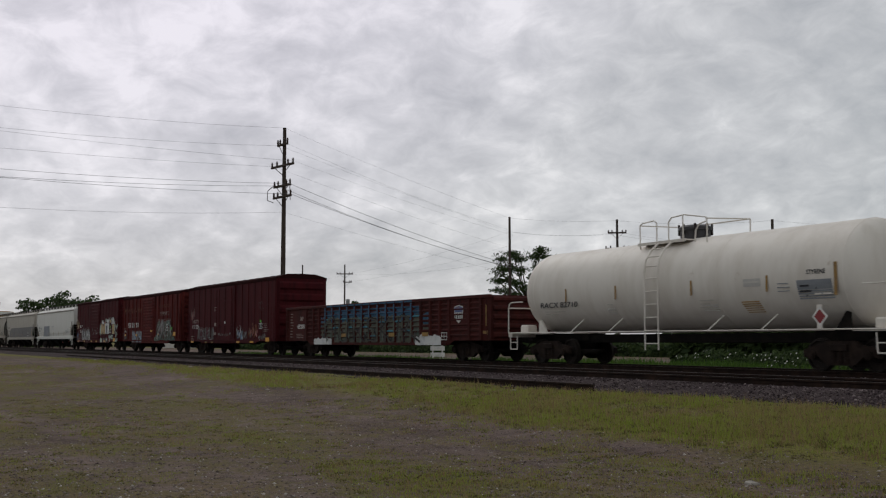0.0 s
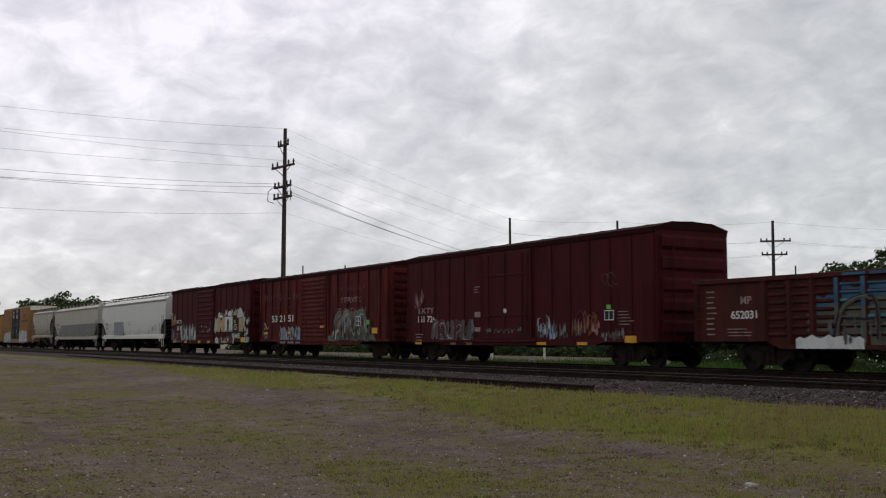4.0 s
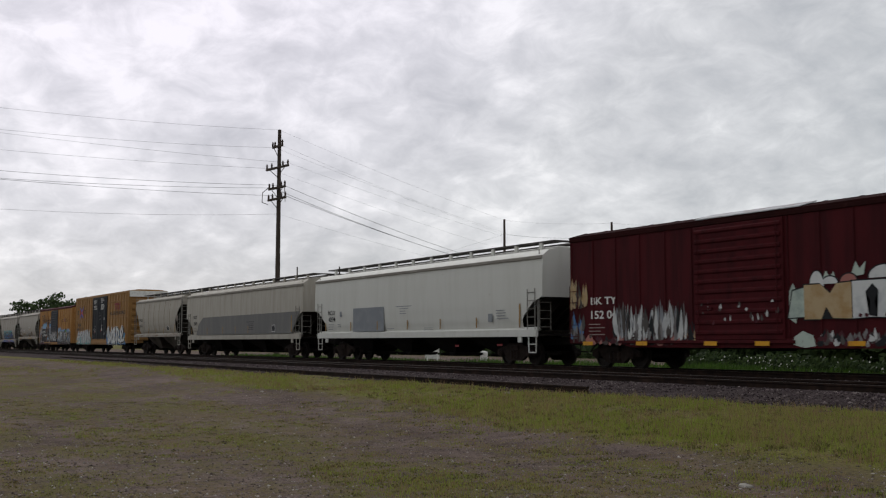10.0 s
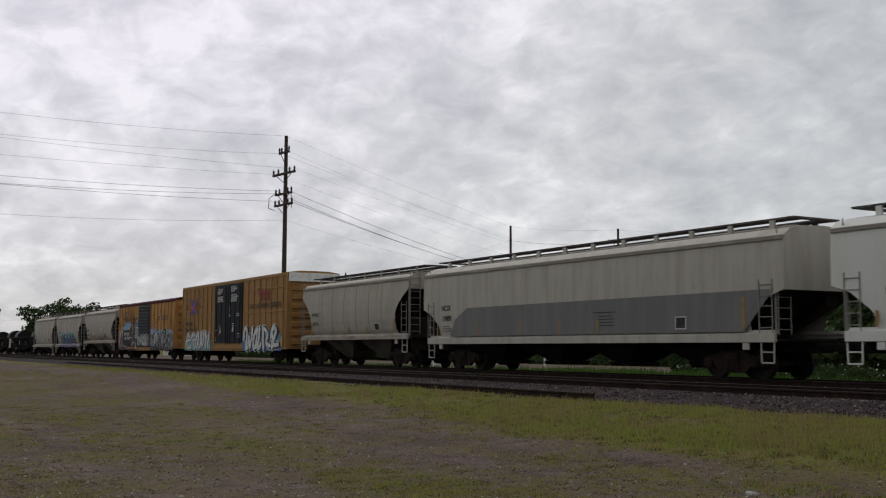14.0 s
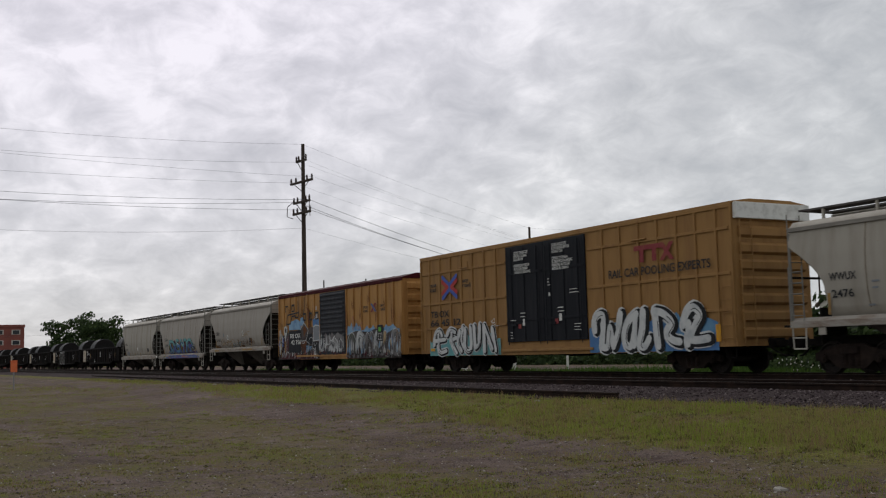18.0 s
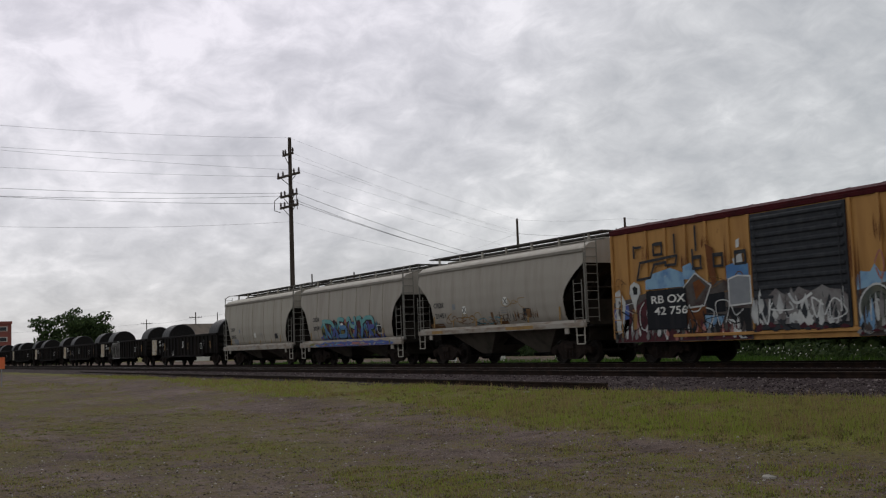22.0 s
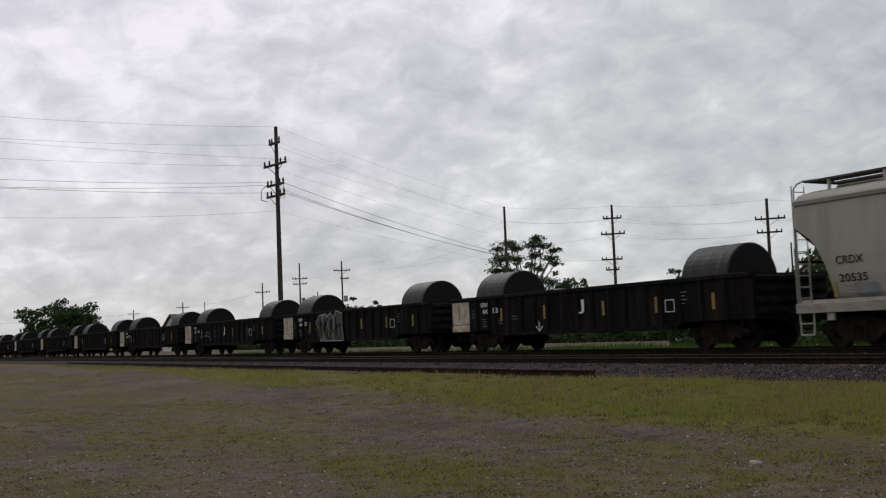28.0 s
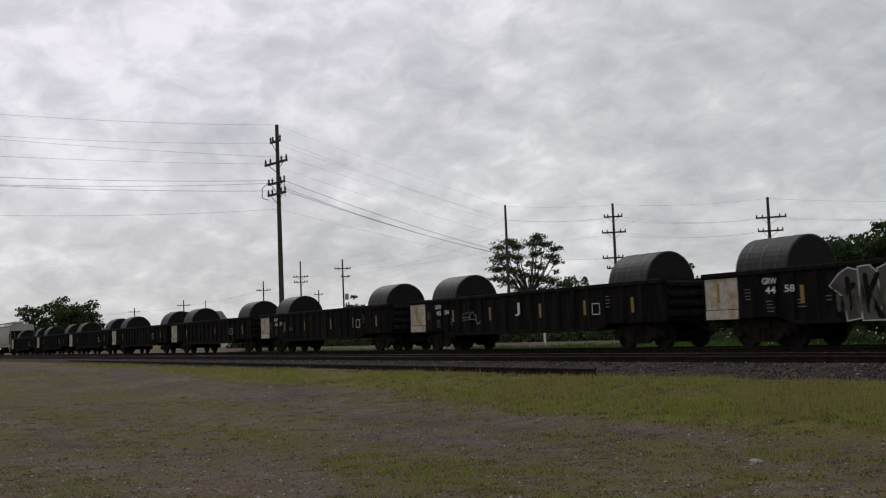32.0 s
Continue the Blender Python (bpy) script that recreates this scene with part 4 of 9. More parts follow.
piece(e, [[[(0.02, 0.2), (0.06, 0.8), (0.14, 0.9), (0.12, 0.2)]], [[(0.2, 0.1), (0.2, 0.8), (0.3, 0.9), (0.32, 0.5), (0.22, 0.45)], [(0.28, 0.45), (0.36, 0.1)]], [[(0.42, 0.85), (0.4, 0.3), (0.46, 0.1), (0.54, 0.3), (0.52, 0.9)]], [[(0.6, 0.1), (0.62, 0.9)], [(0.62, 0.9), (0.74, 0.75), (0.66, 0.5)]], [[(0.8, 0.9), (0.8, 0.1), (0.95, 0.15), (0.97, 0.9)]]], -5.7, -2.6, 0.80, 1.75, N - 0.048, 0.095, ["g_dim", "g_maroon"], "g_grey", 0.022, drop=(0.015, -0.01), inner="g_silver", seed=12)
slivers(e, -7.15, -6.4, 2.1, 3.2, N - 0.0335, 22, ["g_dim", "g_pink", "g_maroon"], 14, 0.05)
slivers(e, 1.7, 2.9, 0.85, 1.85, N - 0.0335, 26, ["g_silver", "g_grey", "g_sky", "g_dim"], 5, 0.05)
scrawl(e, 1.75, 2.4, 1.0, 1.85, N - 0.04, 12, "g_silver", 5, 0.022)
slivers(e, 2.6, 3.5, 0.85, 1.6, N - 0.0335, 16, ["g_dim", "g_grey"], 6, 0.05)
slivers(e, 3.7, 5.2, 0.95, 1.95, N - 0.0335, 26, ["rust_streak", "g_dim", "g_pink"], 7, 0.06)
scrawl(e, 3.8, 5.1, 1.05, 1.95, N - 0.04, 16, "worn_orange", 7, 0.02)
slivers(e, 5.3, 6.4, 0.8, 1.35, N - 0.0335, 20, ["g_dim", "g_grey"], 18, 0.05)
scrawl(e, 5.4, 6.2, 2.5, 3.1, N - 0.034, 9, "g_dim", 17, 0.02)
slivers(e, -1.5, 0.9, 1.1, 1.4, N - 0.1085, 30, ["g_dim", "g_grey"], 8, 0.05)
tape(e, [-7.1, 1.7, 4.0], 0.70, N - 0.036, 0.55, 0.1)
tape(e, [6.45], 0.78, N - 0.036, 0.55, 0.22)
tape(e, [-4.2, -3.0], 0.70, N - 0.036, 0.4, 0.08, "stripe_dull")
lettering("end_number", "BKTY 151724", 0, 0, 0, 0.14, "white_faded", e, 1.3).matrix_basis = pose(L / 2 - 1.44, 0.1, 4.05, 0, 0, 90)

e, L = car_thing("box_car", "faded rust-red box car with sprayed white and silver graffiti", -88.7, -73.05)
box_car(e, L, 1.5, 0.82, 4.27, "rust_red", (-1.86, 1.23), [-7.75, -7.1, -6.1, -4.9, -3.8, -2.7, 1.45, 2.45, 3.58, 4.7, 5.8, 6.95, 7.7], 1.75, post_w=0.13, post_d=0.08, slats=14, sill=0.16, end_ribs=9, roof_mat="roof_red")
lettering("car_number", "53 21 51", -5.98, 1.88, N - 0.08, 0.36, "white", e, 3.05)
worn_letters("faded_wordmark", -7.1, -1.95, 2.95, 0.50, 8, N - 0.082, "worn_tan", e, 25)
marks("faded_line", [(-6.6 + 0.5 * i, 2.62, 0.2, 0.04) for i in range(8)], N - 0.082, "worn_tan", e)
worn_letters("faded_wordmark", 2.6, 5.6, 3.2, 0.27, 8, N - 0.082, "worn_tan", e, 26)
lettering("faded_slogan", "SERVES", 3.0, 2.66, N - 0.078, 0.27, "worn_white", e, 2.2)
lettering("faded_slogan", "THE SOUTH", 2.55, 2.16, N - 0.078, 0.25, "worn_white", e, 3.1)
slivers(e, 1.6, 6.6, 0.82, 1.25, N - 0.0815, 90, ["g_green", "g_moss", "g_green", "g_dim"], 29, 0.22)
slivers(e, 2.2, 6.1, 0.9, 2.2, N - 0.0835, 70, ["g_moss", "g_dim", "g_mint", "g_green", "g_grey"], 22, 0.12)
piece(e, [[[(0.05, 0.1), (0.02, 0.7), (0.14, 0.95), (0.2, 0.5)]], [[(0.26, 0.2), (0.28, 0.85), (0.40, 0.95), (0.43, 0.3)]], [[(0.52, 0.9), (0.5, 0.3), (0.58, 0.1), (0.66, 0.4), (0.64, 0.95)]], [[(0.75, 0.1), (0.73, 0.9), (0.88, 0.85), (0.92, 0.1)]]], 2.4, 5.9, 0.95, 2.3, N - 0.098, 0.14, ["g_moss", "g_grey", "g_moss", "g_green"], "g_black", 0.018, "g_grey", (0.02, -0.015), "g_silver", 19)
slivers(e, 2.5, 5.8, 1.1, 2.25, N - 0.119, 46, ["g_silver", "g_dim", "g_grey", "rust_red"], 33, 0.05)
slivers(e, 2.2, 6.1, 0.85, 1.9, N - 0.121, 60, ["rust_red", "g_dim", "g_moss", "g_black", "g_mint"], 24, 0.07)
marks("stencil_frame", [(4.75, 1.55, 0.5, 0.03), (4.75, 1.75, 0.5, 0.03), (4.75, 1.97, 0.5, 0.03), (4.75, 1.55, 0.03, 0.42), (4.99, 1.55, 0.03, 0.42), (5.22, 1.55, 0.03, 0.42)], N - 0.135, "white", e)
marks("green_patch", [(5.85, 1.6, 0.3, 0.2)], N - 0.135, "g_lime", e)
for x0_, x1_ in ((-4.75, -4.0), (-3.65, -2.85), (-2.6, -2.0)):
    patch(e, [(x0_, 0.72), (x1_, 0.72), (x1_ + 0.05, 1.5), (x1_ - 0.2, 1.62), (x0_ + 0.3, 1.5), (x0_ + 0.05, 1.66)], N - 0.0815, "grey_patch")
slivers(e, -4.8, -2.0, 0.72, 1.75, N - 0.083, 50, ["grey_patch", "g_dim", "g_grey", "rust_red", "g_sky"], 23, 0.08)
slivers(e, -7.3, -6.4, 0.9, 1.6, N - 0.083, 20, ["g_dim", "g_grey", "rust_red"], 27, 0.07)
scrawl(e, -7.25, -6.45, 1.35, 1.9, N - 0.085, 11, "white", 24, 0.022)
tape(e, [-6.95, -3.6, 2.5], 1.22, N - 0.106, 0.45, 0.13)
tape(e, [6.3], 1.18, N - 0.085, 0.55, 0.26)
tape(e, [0.6], 1.5, N - 0.112, 0.5, 0.11)

e, L = car_thing("box_car", "dark red box car with large cream and white graffiti", -106.0, -90.4)
box_car(e, L, 1.5, 0.80, 4.34, "red", (-1.93, 1.4), frange(-L / 2 + 0.08, -2.05, 6) + frange(1.5, L / 2 - 0.08, 7), 1.75, post_w=0.05, post_d=0.03, sill=0.12, ribs=5, slats=11, roof_mat="roof_red")
bm = B()
prism(bm, [(-1.545, 4.35), (-0.85, 4.53), (-0.85, 4.555), (-1.545, 4.375)], -1.85, 1.95, "x")
part("bare_roof_sheet", bm, "roof_silver", e, "bare galvanised roof sheets where the paint has gone")
lettering("reporting_mark", "BK TY", -6.75, 2.06, N, 0.24, "white", e, 1.3)
lettering("car_number", "152 041", -6.8, 1.60, N, 0.26, "white", e, 1.45)
marks("stencil", note(-6.8, 1.4, 0.9, 4, 0.06, 0.05, 31) + note(0.3, 1.8, 0.5, 2, 0.08, 0.1, 32), N - 0.032, "white_faded", e)
PX, PZ = 0.0081, 0.0068      # the piece's own scale


def spray(pts, depth, mat, name="paint_patch"):
    return patch(e, pts, N - depth, mat, name, 1.5, 0.70, PX, PZ)


# pale green leaves round the piece
for k, pts in enumerate(([(0, 110), (30, 90), (45, 190), (20, 245), (5, 215)], [(130, 235), (150, 285), (165, 262), (180, 280), (190, 240)], [(240, 255), (262, 312), (275, 285), (298, 310), (290, 262)], [(375, 270), (390, 310), (405, 285), (418, 310), (425, 270)], [(455, 265), (478, 312), (490, 285), (520, 308), (505, 262)], [(630, 235), (665, 285), (655, 225), (690, 232), (670, 150), (640, 130)], [(690, 195), (765, 230), (772, 190), (720, 160)], [(665, 70), (700, 125), (745, 130), (755, 95), (700, 60)], [(665, 10), (672, 58), (770, 55), (765, 20), (720, 8)], [(15, 10), (20, 40), (55, 62), (95, 45), (105, 5), (60, -2)])):
    spray(pts, 0.0335 + 0.0002 * k, "g_mint", "graffiti_cloud")
# white and pink domes above
for k, (cx, w, zb, zt, mt) in enumerate(((115, 55, 228, 285, "g_white"), (165, 60, 235, 262, "g_white"), (235, 60, 240, 268, "g_pink"), (360, 105, 248, 292, "g_white"), (470, 80, 248, 285, "g_cream"), (575, 130, 215, 312, "g_silver"))):
    dome = [(cx + 0.5 * w * math.cos(math.pi * q / 12), zb + (zt - zb) * math.sin(math.pi * q / 12)) for q in range(13)]
    spray([(cx + (a_ - cx) * 1.09, b_ + (5 if b_ > zb + 1 else 0)) for a_, b_ in dome], 0.036 + 0.0006 * k, "g_black", "graffiti_letter")
    spray(dome, 0.040 + 0.0006 * k, mt, "letter_fill")
# the band of blocks below them
for k, (pts, mt) in enumerate((([(0, 112), (65, 115), (65, 225), (20, 215)], "g_mint"), ([(65, 105), (130, 105), (150, 150), (175, 108), (245, 105), (245, 238), (190, 235), (165, 200), (130, 235), (65, 235)], "g_cream"), ([(248, 105), (318, 110), (418, 105), (418, 240), (248, 240)], "g_white"), ([(420, 102), (540, 108), (540, 225), (420, 225)], "red"), ([(556, 105), (645, 105), (628, 160), (640, 222), (556, 222)], "g_cream"))):
    grown = [(a_ + (5 if a_ > sum(q[0] for q in pts) / len(pts) else -5), b_ + (5 if b_ > 170 else -4)) for a_, b_ in pts]
    spray(grown, 0.044 + 0.0006 * k, "g_black", "graffiti_letter")
    spray(pts, 0.048 + 0.0006 * k, mt, "letter_fill")
for k, pts in enumerate(([(295, 200), (320, 228), (340, 205), (325, 160), (335, 110), (305, 115), (312, 165)], [(375, 215), (380, 200), (372, 190)], [(130, 105), (150, 142), (175, 105)])):
    spray(pts, 0.053 + 0.0004 * k, "g_black", "letter_line")
for k, x_ in enumerate((268, 290, 360, 385, 402)):
    spray([(x_, 112), (x_ + 12, 108), (x_ + 14, 120), (x_ + 3, 124)], 0.0545 + 0.0002 * k, "g_maroon", "paint_chip")
spray([(640, 160), (665, 255), (645, 235), (655, 195), (640, 150)], 0.053, "g_white", "letter_line")
spray([(665, 140), (690, 155), (715, 150), (722, 120), (700, 95), (672, 100)], 0.0535, "g_black", "letter_line")
spray([(672, 138), (690, 147), (708, 143), (712, 122), (696, 106), (676, 108)], 0.0545, "g_mint", "letter_fill")
# the lower zone
spray([(395, 40), (590, 40), (590, 98), (395, 98)], 0.037, "g_black", "graffiti_shade")
lettering("graffiti_word", "ME", 1.5 + 460 * PX, 0.70 + 46 * PZ, N - 0.038, 0.32, "g_mint", e, 0.95)
spray([(420, 2), (440, 2), (455, 40), (440, 90), (400, 85), (425, 45)], 0.0385, "g_mint")
spray([(400, 5), (425, 5), (432, 45), (405, 60)], 0.0390, "red_logo")
slivers(e, 1.5 + 120 * PX, 1.5 + 390 * PX, 0.70, 1.25, N - 0.036, 44, ["g_silver", "g_dim", "g_black", "g_grey", "g_maroon"], 34, 0.10)
# silver licks at the other end
slivers(e, -5.5, -2.3, 0.85, 2.2, N - 0.0335, 130, ["g_silver", "g_silver", "g_grey", "g_dim", "grey_patch", "g_black"], 35, 0.09, 0.75)
slivers(e, -2.4, -1.8, 0.75, 1.5, N - 0.0335, 24, ["g_cream", "g_dim", "g_black", "red"], 39, 0.09)
slivers(e, -7.72, -6.9, 1.9, 3.0, N - 0.0335, 26, ["g_cream", "g_cream", "g_dim"], 36, 0.08, 0.75)
slivers(e, -7.72, -7.1, 0.8, 1.9, N - 0.0335, 26, ["g_dim", "g_grey", "g_blue", "g_dim"], 37, 0.09)
slivers(e, -6.9, -2.0, 0.72, 1.15, N - 0.034, 60, ["g_pink", "g_maroon", "g_dim", "g_pink", "g_black"], 38, 0.12)
slivers(e, -1.7, 1.2, 1.3, 2.15, N - 0.112, 20, ["g_dim", "g_silver", "g_maroon"], 40, 0.045, 0.25)
marks("consolidated_stencil", [(1.5 + 457 * PX, 0.70 + 120 * PZ, 0.45, 0.32)], N - 0.055, "g_black", e)
marks("stencil_frame", [(1.5 + 457 * PX + a_, 0.70 + 120 * PZ + b_, w_, h_) for a_, b_, w_, h_ in ((0, 0, 0.45, 0.025), (0, 0.30, 0.45, 0.025), (0, 0, 0.025, 0.32), (0.21, 0.06, 0.025, 0.24), (0.43, 0, 0.025, 0.32))], N - 0.060, "white", e)
marks("green_patch", [(1.5 + 458 * PX, 0.70 + 180 * PZ, 0.24, 0.18)], N - 0.055, "g_lime", e)
tape(e, [-7.0, -4.4, -1.5, 0.4, 3.4], 0.74, N - 0.115, 0.5, 0.12)
tape(e, [6.35], 0.78, N - 0.04, 0.6, 0.28)

# yellow box cars
e, L = car_thing("box_car", "tall weathered yellow box car with black double doors and graffiti", -181.3, -162.5)
hb = L / 2
box_car(e, L, 1.5, 0.80, 4.95, "yellow", (-2.5, 2.5), [-9.34, -8.6, -7.69, -6.8, -5.9, -5.03, -4.13, -3.27, 3.4, 4.32, 5.26, 6.15, 7.03, 7.87, 8.73, 9.34], 2.35, rise=0.10, door_mat="black_paint", rows=(1.85, 2.9, 4.2), doors=2, ribs=8, post_w=0.09, post_d=0.055, sill=0.12, white_end=True, door_foot=0.36)
lettering("reporting_mark", "TB OX", -8.47, 2.32, N - 0.056, 0.27, "dark_text", e, 1.55)
lettering("car_number", "66 45 12", -8.5, 1.95, N - 0.056, 0.27, "dark_text", e, 2.5)
lettering("slogan", "RAIL CAR POOLING EXPERTS", 3.73, 3.12, N - 0.056, 0.27, "dark_text", e, 4.75)
bm = B()
for x, w in ((5.1, 0.72), (5.7, 0.72)):
    box(bm, x, x + w, N - 0.072, N - 0.066, 3.9, 4.05)
    box(bm, x + w / 2 - 0.1, x + w / 2 + 0.1, N - 0.0715, N - 0.0665, 3.52, 3.9)
sheet(bm, [(6.3, 3.5), (6.5, 3.5), (6.98, 4.05), (6.78, 4.05)], N - 0.070)
sheet(bm, [(6.78, 3.5), (6.98, 3.5), (6.5, 4.05), (6.3, 4.05)], N - 0.073)
part("emblem", bm, "red_logo", e)
for k, (pts, mt) in enumerate((([(-7.4, 3.98), (-6.83, 3.62), (-6.25, 3.98)], "x_blue"), ([(-7.4, 3.1), (-6.83, 3.46), (-6.25, 3.1)], "x_blue"), ([(-7.42, 3.78), (-6.98, 3.54), (-7.42, 3.3)], "x_red"), ([(-6.23, 3.78), (-6.68, 3.54), (-6.23, 3.3)], "x_red"))):
    bm = B()
    stroke(bm, pts, N - 0.062 - 0.003 * (k // 2), 0.085)
    part("emblem", bm, mt, e)
lettering("stencil_words", "next\nload", -8.5, 3.62, N - 0.058, 0.17, "dark_text", e, 0.55)
lettering("stencil_words", "any\nroad", -5.75, 3.66, N - 0.058, 0.17, "dark_text", e, 0.62)
bm = B()
bar(bm, [(-5.9, N - 0.08, 4.25), (-5.3, N - 0.08, 4.25), (-5.3, N - 0.08, 4.5)], 0.025)
part("grab_handle", bm, "yellow", e)
bm = B()
bar(bm, [(5.0, N - 0.08, 4.25), (5.7, N - 0.08, 4.25)], 0.03)
part("grab_handle", bm, "yellow", e)
lettering("door_notice", "CLOSE THIS DOOR\nBEFORE CLOSING\nMAIN DOOR", -1.85, 4.42, N - 0.098, 0.105, "white", e, 0.95)
lettering("door_notice", "CIERRE ESTA PUERTA\nANTES DE CERRAR\nLA PUERTA PRINCIPAL", -1.85, 3.94, N - 0.098, 0.105, "white", e, 1.1)
lettering("door_notice", "CLOSE AND LOCK\nBOTH DOORS BEFORE\nMOVING CAR", 0.62, 4.50, N - 0.098, 0.105, "white", e, 1.05)
lettering("door_notice", "CIERRE Y PONGA\nEL SEGURO EN AMBAS\nPUERTAS ANTES DE\nMOVER EL CARRO", 0.62, 4.02, N - 0.098, 0.105, "white", e, 1.2)
marks("door_label", [(-1.35, 1.75, 0.13, 0.25), (0.95, 1.85, 0.16, 0.25), (0.35, 2.75, 0.1, 0.12)] + note(-1.5, 2.2, 0.4, 2, 0.06, 0.07, 47) + note(0.3, 3.35, 0.15, 3, 0.05, 0.06, 50) + note(0.85, 2.3, 0.5, 2, 0.06, 0.07, 48) + note(1.6, 2.9, 0.6, 2, 0.05, 0.06, 49) + note(-2.2, 1.95, 0.4, 1, 0.04, 0.06, 40) + note(-2.2, 1.5, 0.2, 3, 0.04, 0.06, 39) + note(1.8, 1.7, 0.5, 3, 0.04, 0.06, 38), N - 0.1, "white", e)
marks("red_label", [(-1.65, 1.65, 0.18, 0.16), (0.7, 1.75, 0.2, 0.18)], N - 0.1, "red_logo", e)
cloud(e, 2.6, 8.7, 0.70, 2.05, N - 0.058, "g_blue", 54, 7)
piece(e, [[[(0.03, 0.52), (0.03, 0.8), (0.07, 0.96), (0.11, 0.85), (0.09, 0.05)], [(0.09, 0.05), (0.14, 0.08), (0.165, 0.6), (0.19, 0.08)], [(0.19, 0.06), (0.24, 0.5), (0.265, 0.95)]], [[(0.40, 0.92), (0.34, 0.75), (0.30, 0.45), (0.30, 0.15), (0.34, 0.05), (0.37, 0.3)], [(0.39, 0.85), (0.37, 0.08)]], [[(0.46, 0.96), (0.45, 0.5), (0.42, 0.1), (0.46, 0.04), (0.50, 0.25)]], [[(0.56, 0.95), (0.565, 0.45), (0.575, 0.04)], [(0.55, 0.96), (0.62, 0.88), (0.685, 0.62), (0.645, 0.36), (0.69, 0.18), (0.74, 0.14)]], [[(0.77, 0.55), (0.80, 0.85), (0.85, 0.99), (0.895, 0.78), (0.85, 0.5), (0.83, 0.18), (0.95, 0.2)], [(0.81, 0.6), (0.80, 0.08)]]], 2.75, 8.6, 0.70, 2.12, N - 0.064, 0.118, "g_white", "g_black", 0.075, "g_white", (0.11, -0.02), seed=51)
cloud(e, -8.6, -3.0, 0.70, 1.75, N - 0.058, "g_cyan", 55, 9)
piece(e, [[[(0.0, 0.35), (0.02, 0.72), (0.09, 0.88), (0.13, 0.7)], [(0.07, 0.8), (0.08, 0.1), (0.2, 0.12)], [(0.02, 0.5), (0.18, 0.55)]], [[(0.22, 0.7), (0.27, 0.88), (0.35, 0.8)], [(0.29, 0.8), (0.30, 0.4), (0.37, 0.03)], [(0.28, 0.5), (0.37, 0.6)]], [[(0.43, 0.8), (0.40, 0.4), (0.45, 0.1)], [(0.48, 0.96), (0.45, 0.5), (0.49, 0.2)]], [[(0.52, 0.85), (0.51, 0.25), (0.56, 0.08), (0.61, 0.3), (0.60, 0.95)]], [[(0.66, 0.98), (0.67, 0.2)], [(0.67, 0.2), (0.73, 0.4), (0.745, 1.0)]], [[(0.81, 0.98), (0.81, 0.06)], [(0.82, 0.9), (0.92, 0.15)], [(0.93, 0.85), (0.97, 0.08)]]], -8.2, -3.15, 0.70, 1.95, N - 0.064, 0.078, "g_white", "g_black", 0.055, "g_white", (0.055, -0.02), seed=52)
scrawl(e, -3.6, -3.05, 1.75, 2.15, N - 0.07, 8, "white", 53, 0.02)
tape(e, [8.6], 0.95, N - 0.058, 0.2, 0.5)
tape(e, [-8.45], 0.9, N - 0.1, 0.35, 0.12)

e, L = car_thing("box_car", "weathered yellow box car with a charcoal door and dense graffiti", -198.6, -183.05)
hb = L / 2
box_car(e, L, 1.5, 0.80, 4.30, "yellow_pale", (-1.68, 1.55), [-7.7, -6.95, -6.03, -5.15, -4.28, -3.42, -2.52, -1.75, 1.65, 2.5, 3.4, 4.28, 5.15, 6.03, 6.86, 7.7], 1.75, roof_mat="red", door_mat="door_grey", ribs=6, post_w=0.10, post_d=0.065, slats=13, sill=0.14)
NR = N - 0.066
for x0, z0, w, h in ((-6.62, 3.3, 0.4, 0.4), (-5.7, 3.3, 0.45, 0.4), (-4.75, 3.3, 0.16, 0.6), (-3.85, 3.3, 0.16, 0.75), (-4.0, 2.75, 0.4, 0.62), (-3.15, 2.75, 0.42, 0.42), (-2.3, 2.75, 0.45, 0.42)):
    bm = B()
    t = 0.075
    box(bm, x0, x0 + t, NR - 0.006, NR - 0.002, z0, z0 + h)
    if w > 0.2:
        box(bm, x0 + t, x0 + w, NR - 0.006, NR - 0.002, z0 + (0.3 if x0 < -6.5 else 0.0), z0 + (0.3 if x0 < -6.5 else 0.0) + t)
        if x0 > -6.5:
            box(bm, x0 + w - t, x0 + w, NR - 0.0055, NR - 0.002, z0 + t, z0 + 0.42)
            box(bm, x0 + t, x0 + w - t, NR - 0.0055, NR - 0.002, z0 + 0.31, z0 + 0.42)
    part("wordmark_letter", bm, "dark_text", e)
bm = B()
stroke(bm, [(-6.48, 2.62), (-6.30, 3.15), (-4.64, 3.24), (-4.70, 2.98), (-5.15, 2.98), (-5.12, 3.08), (-5.65, 3.05), (-5.85, 2.66), (-6.48, 2.62)], NR - 0.003, 0.04)
part("wordmark_frame", bm, "dark_text", e, "dark angular outline shape")
for pts, mt, k in (([(4.5, 2.85), (4.7, 2.85), (5.15, 3.25), (4.95, 3.25)], "red_logo", 0), ([(4.95, 2.85), (5.15, 2.85), (4.7, 3.25), (4.5, 3.25)], "blue_logo", 1)):
    bm = B()
    sheet(bm, pts, NR - 0.003 - 0.003 * k)
    part("emblem", bm, mt, e)
lettering("stencil_words", "next\nload", 3.7, 3.05, NR, 0.16, "dark_text", e, 0.5)
lettering("stencil_words", "any\nroad", 5.55, 3.05, NR, 0.16, "dark_text", e, 0.5)
WILD = ["g_silver", "g_blue", "g_grey", "yellow", "g_black", "grey_patch", "g_dim", "g_white", "rust_red", "g_silver"]
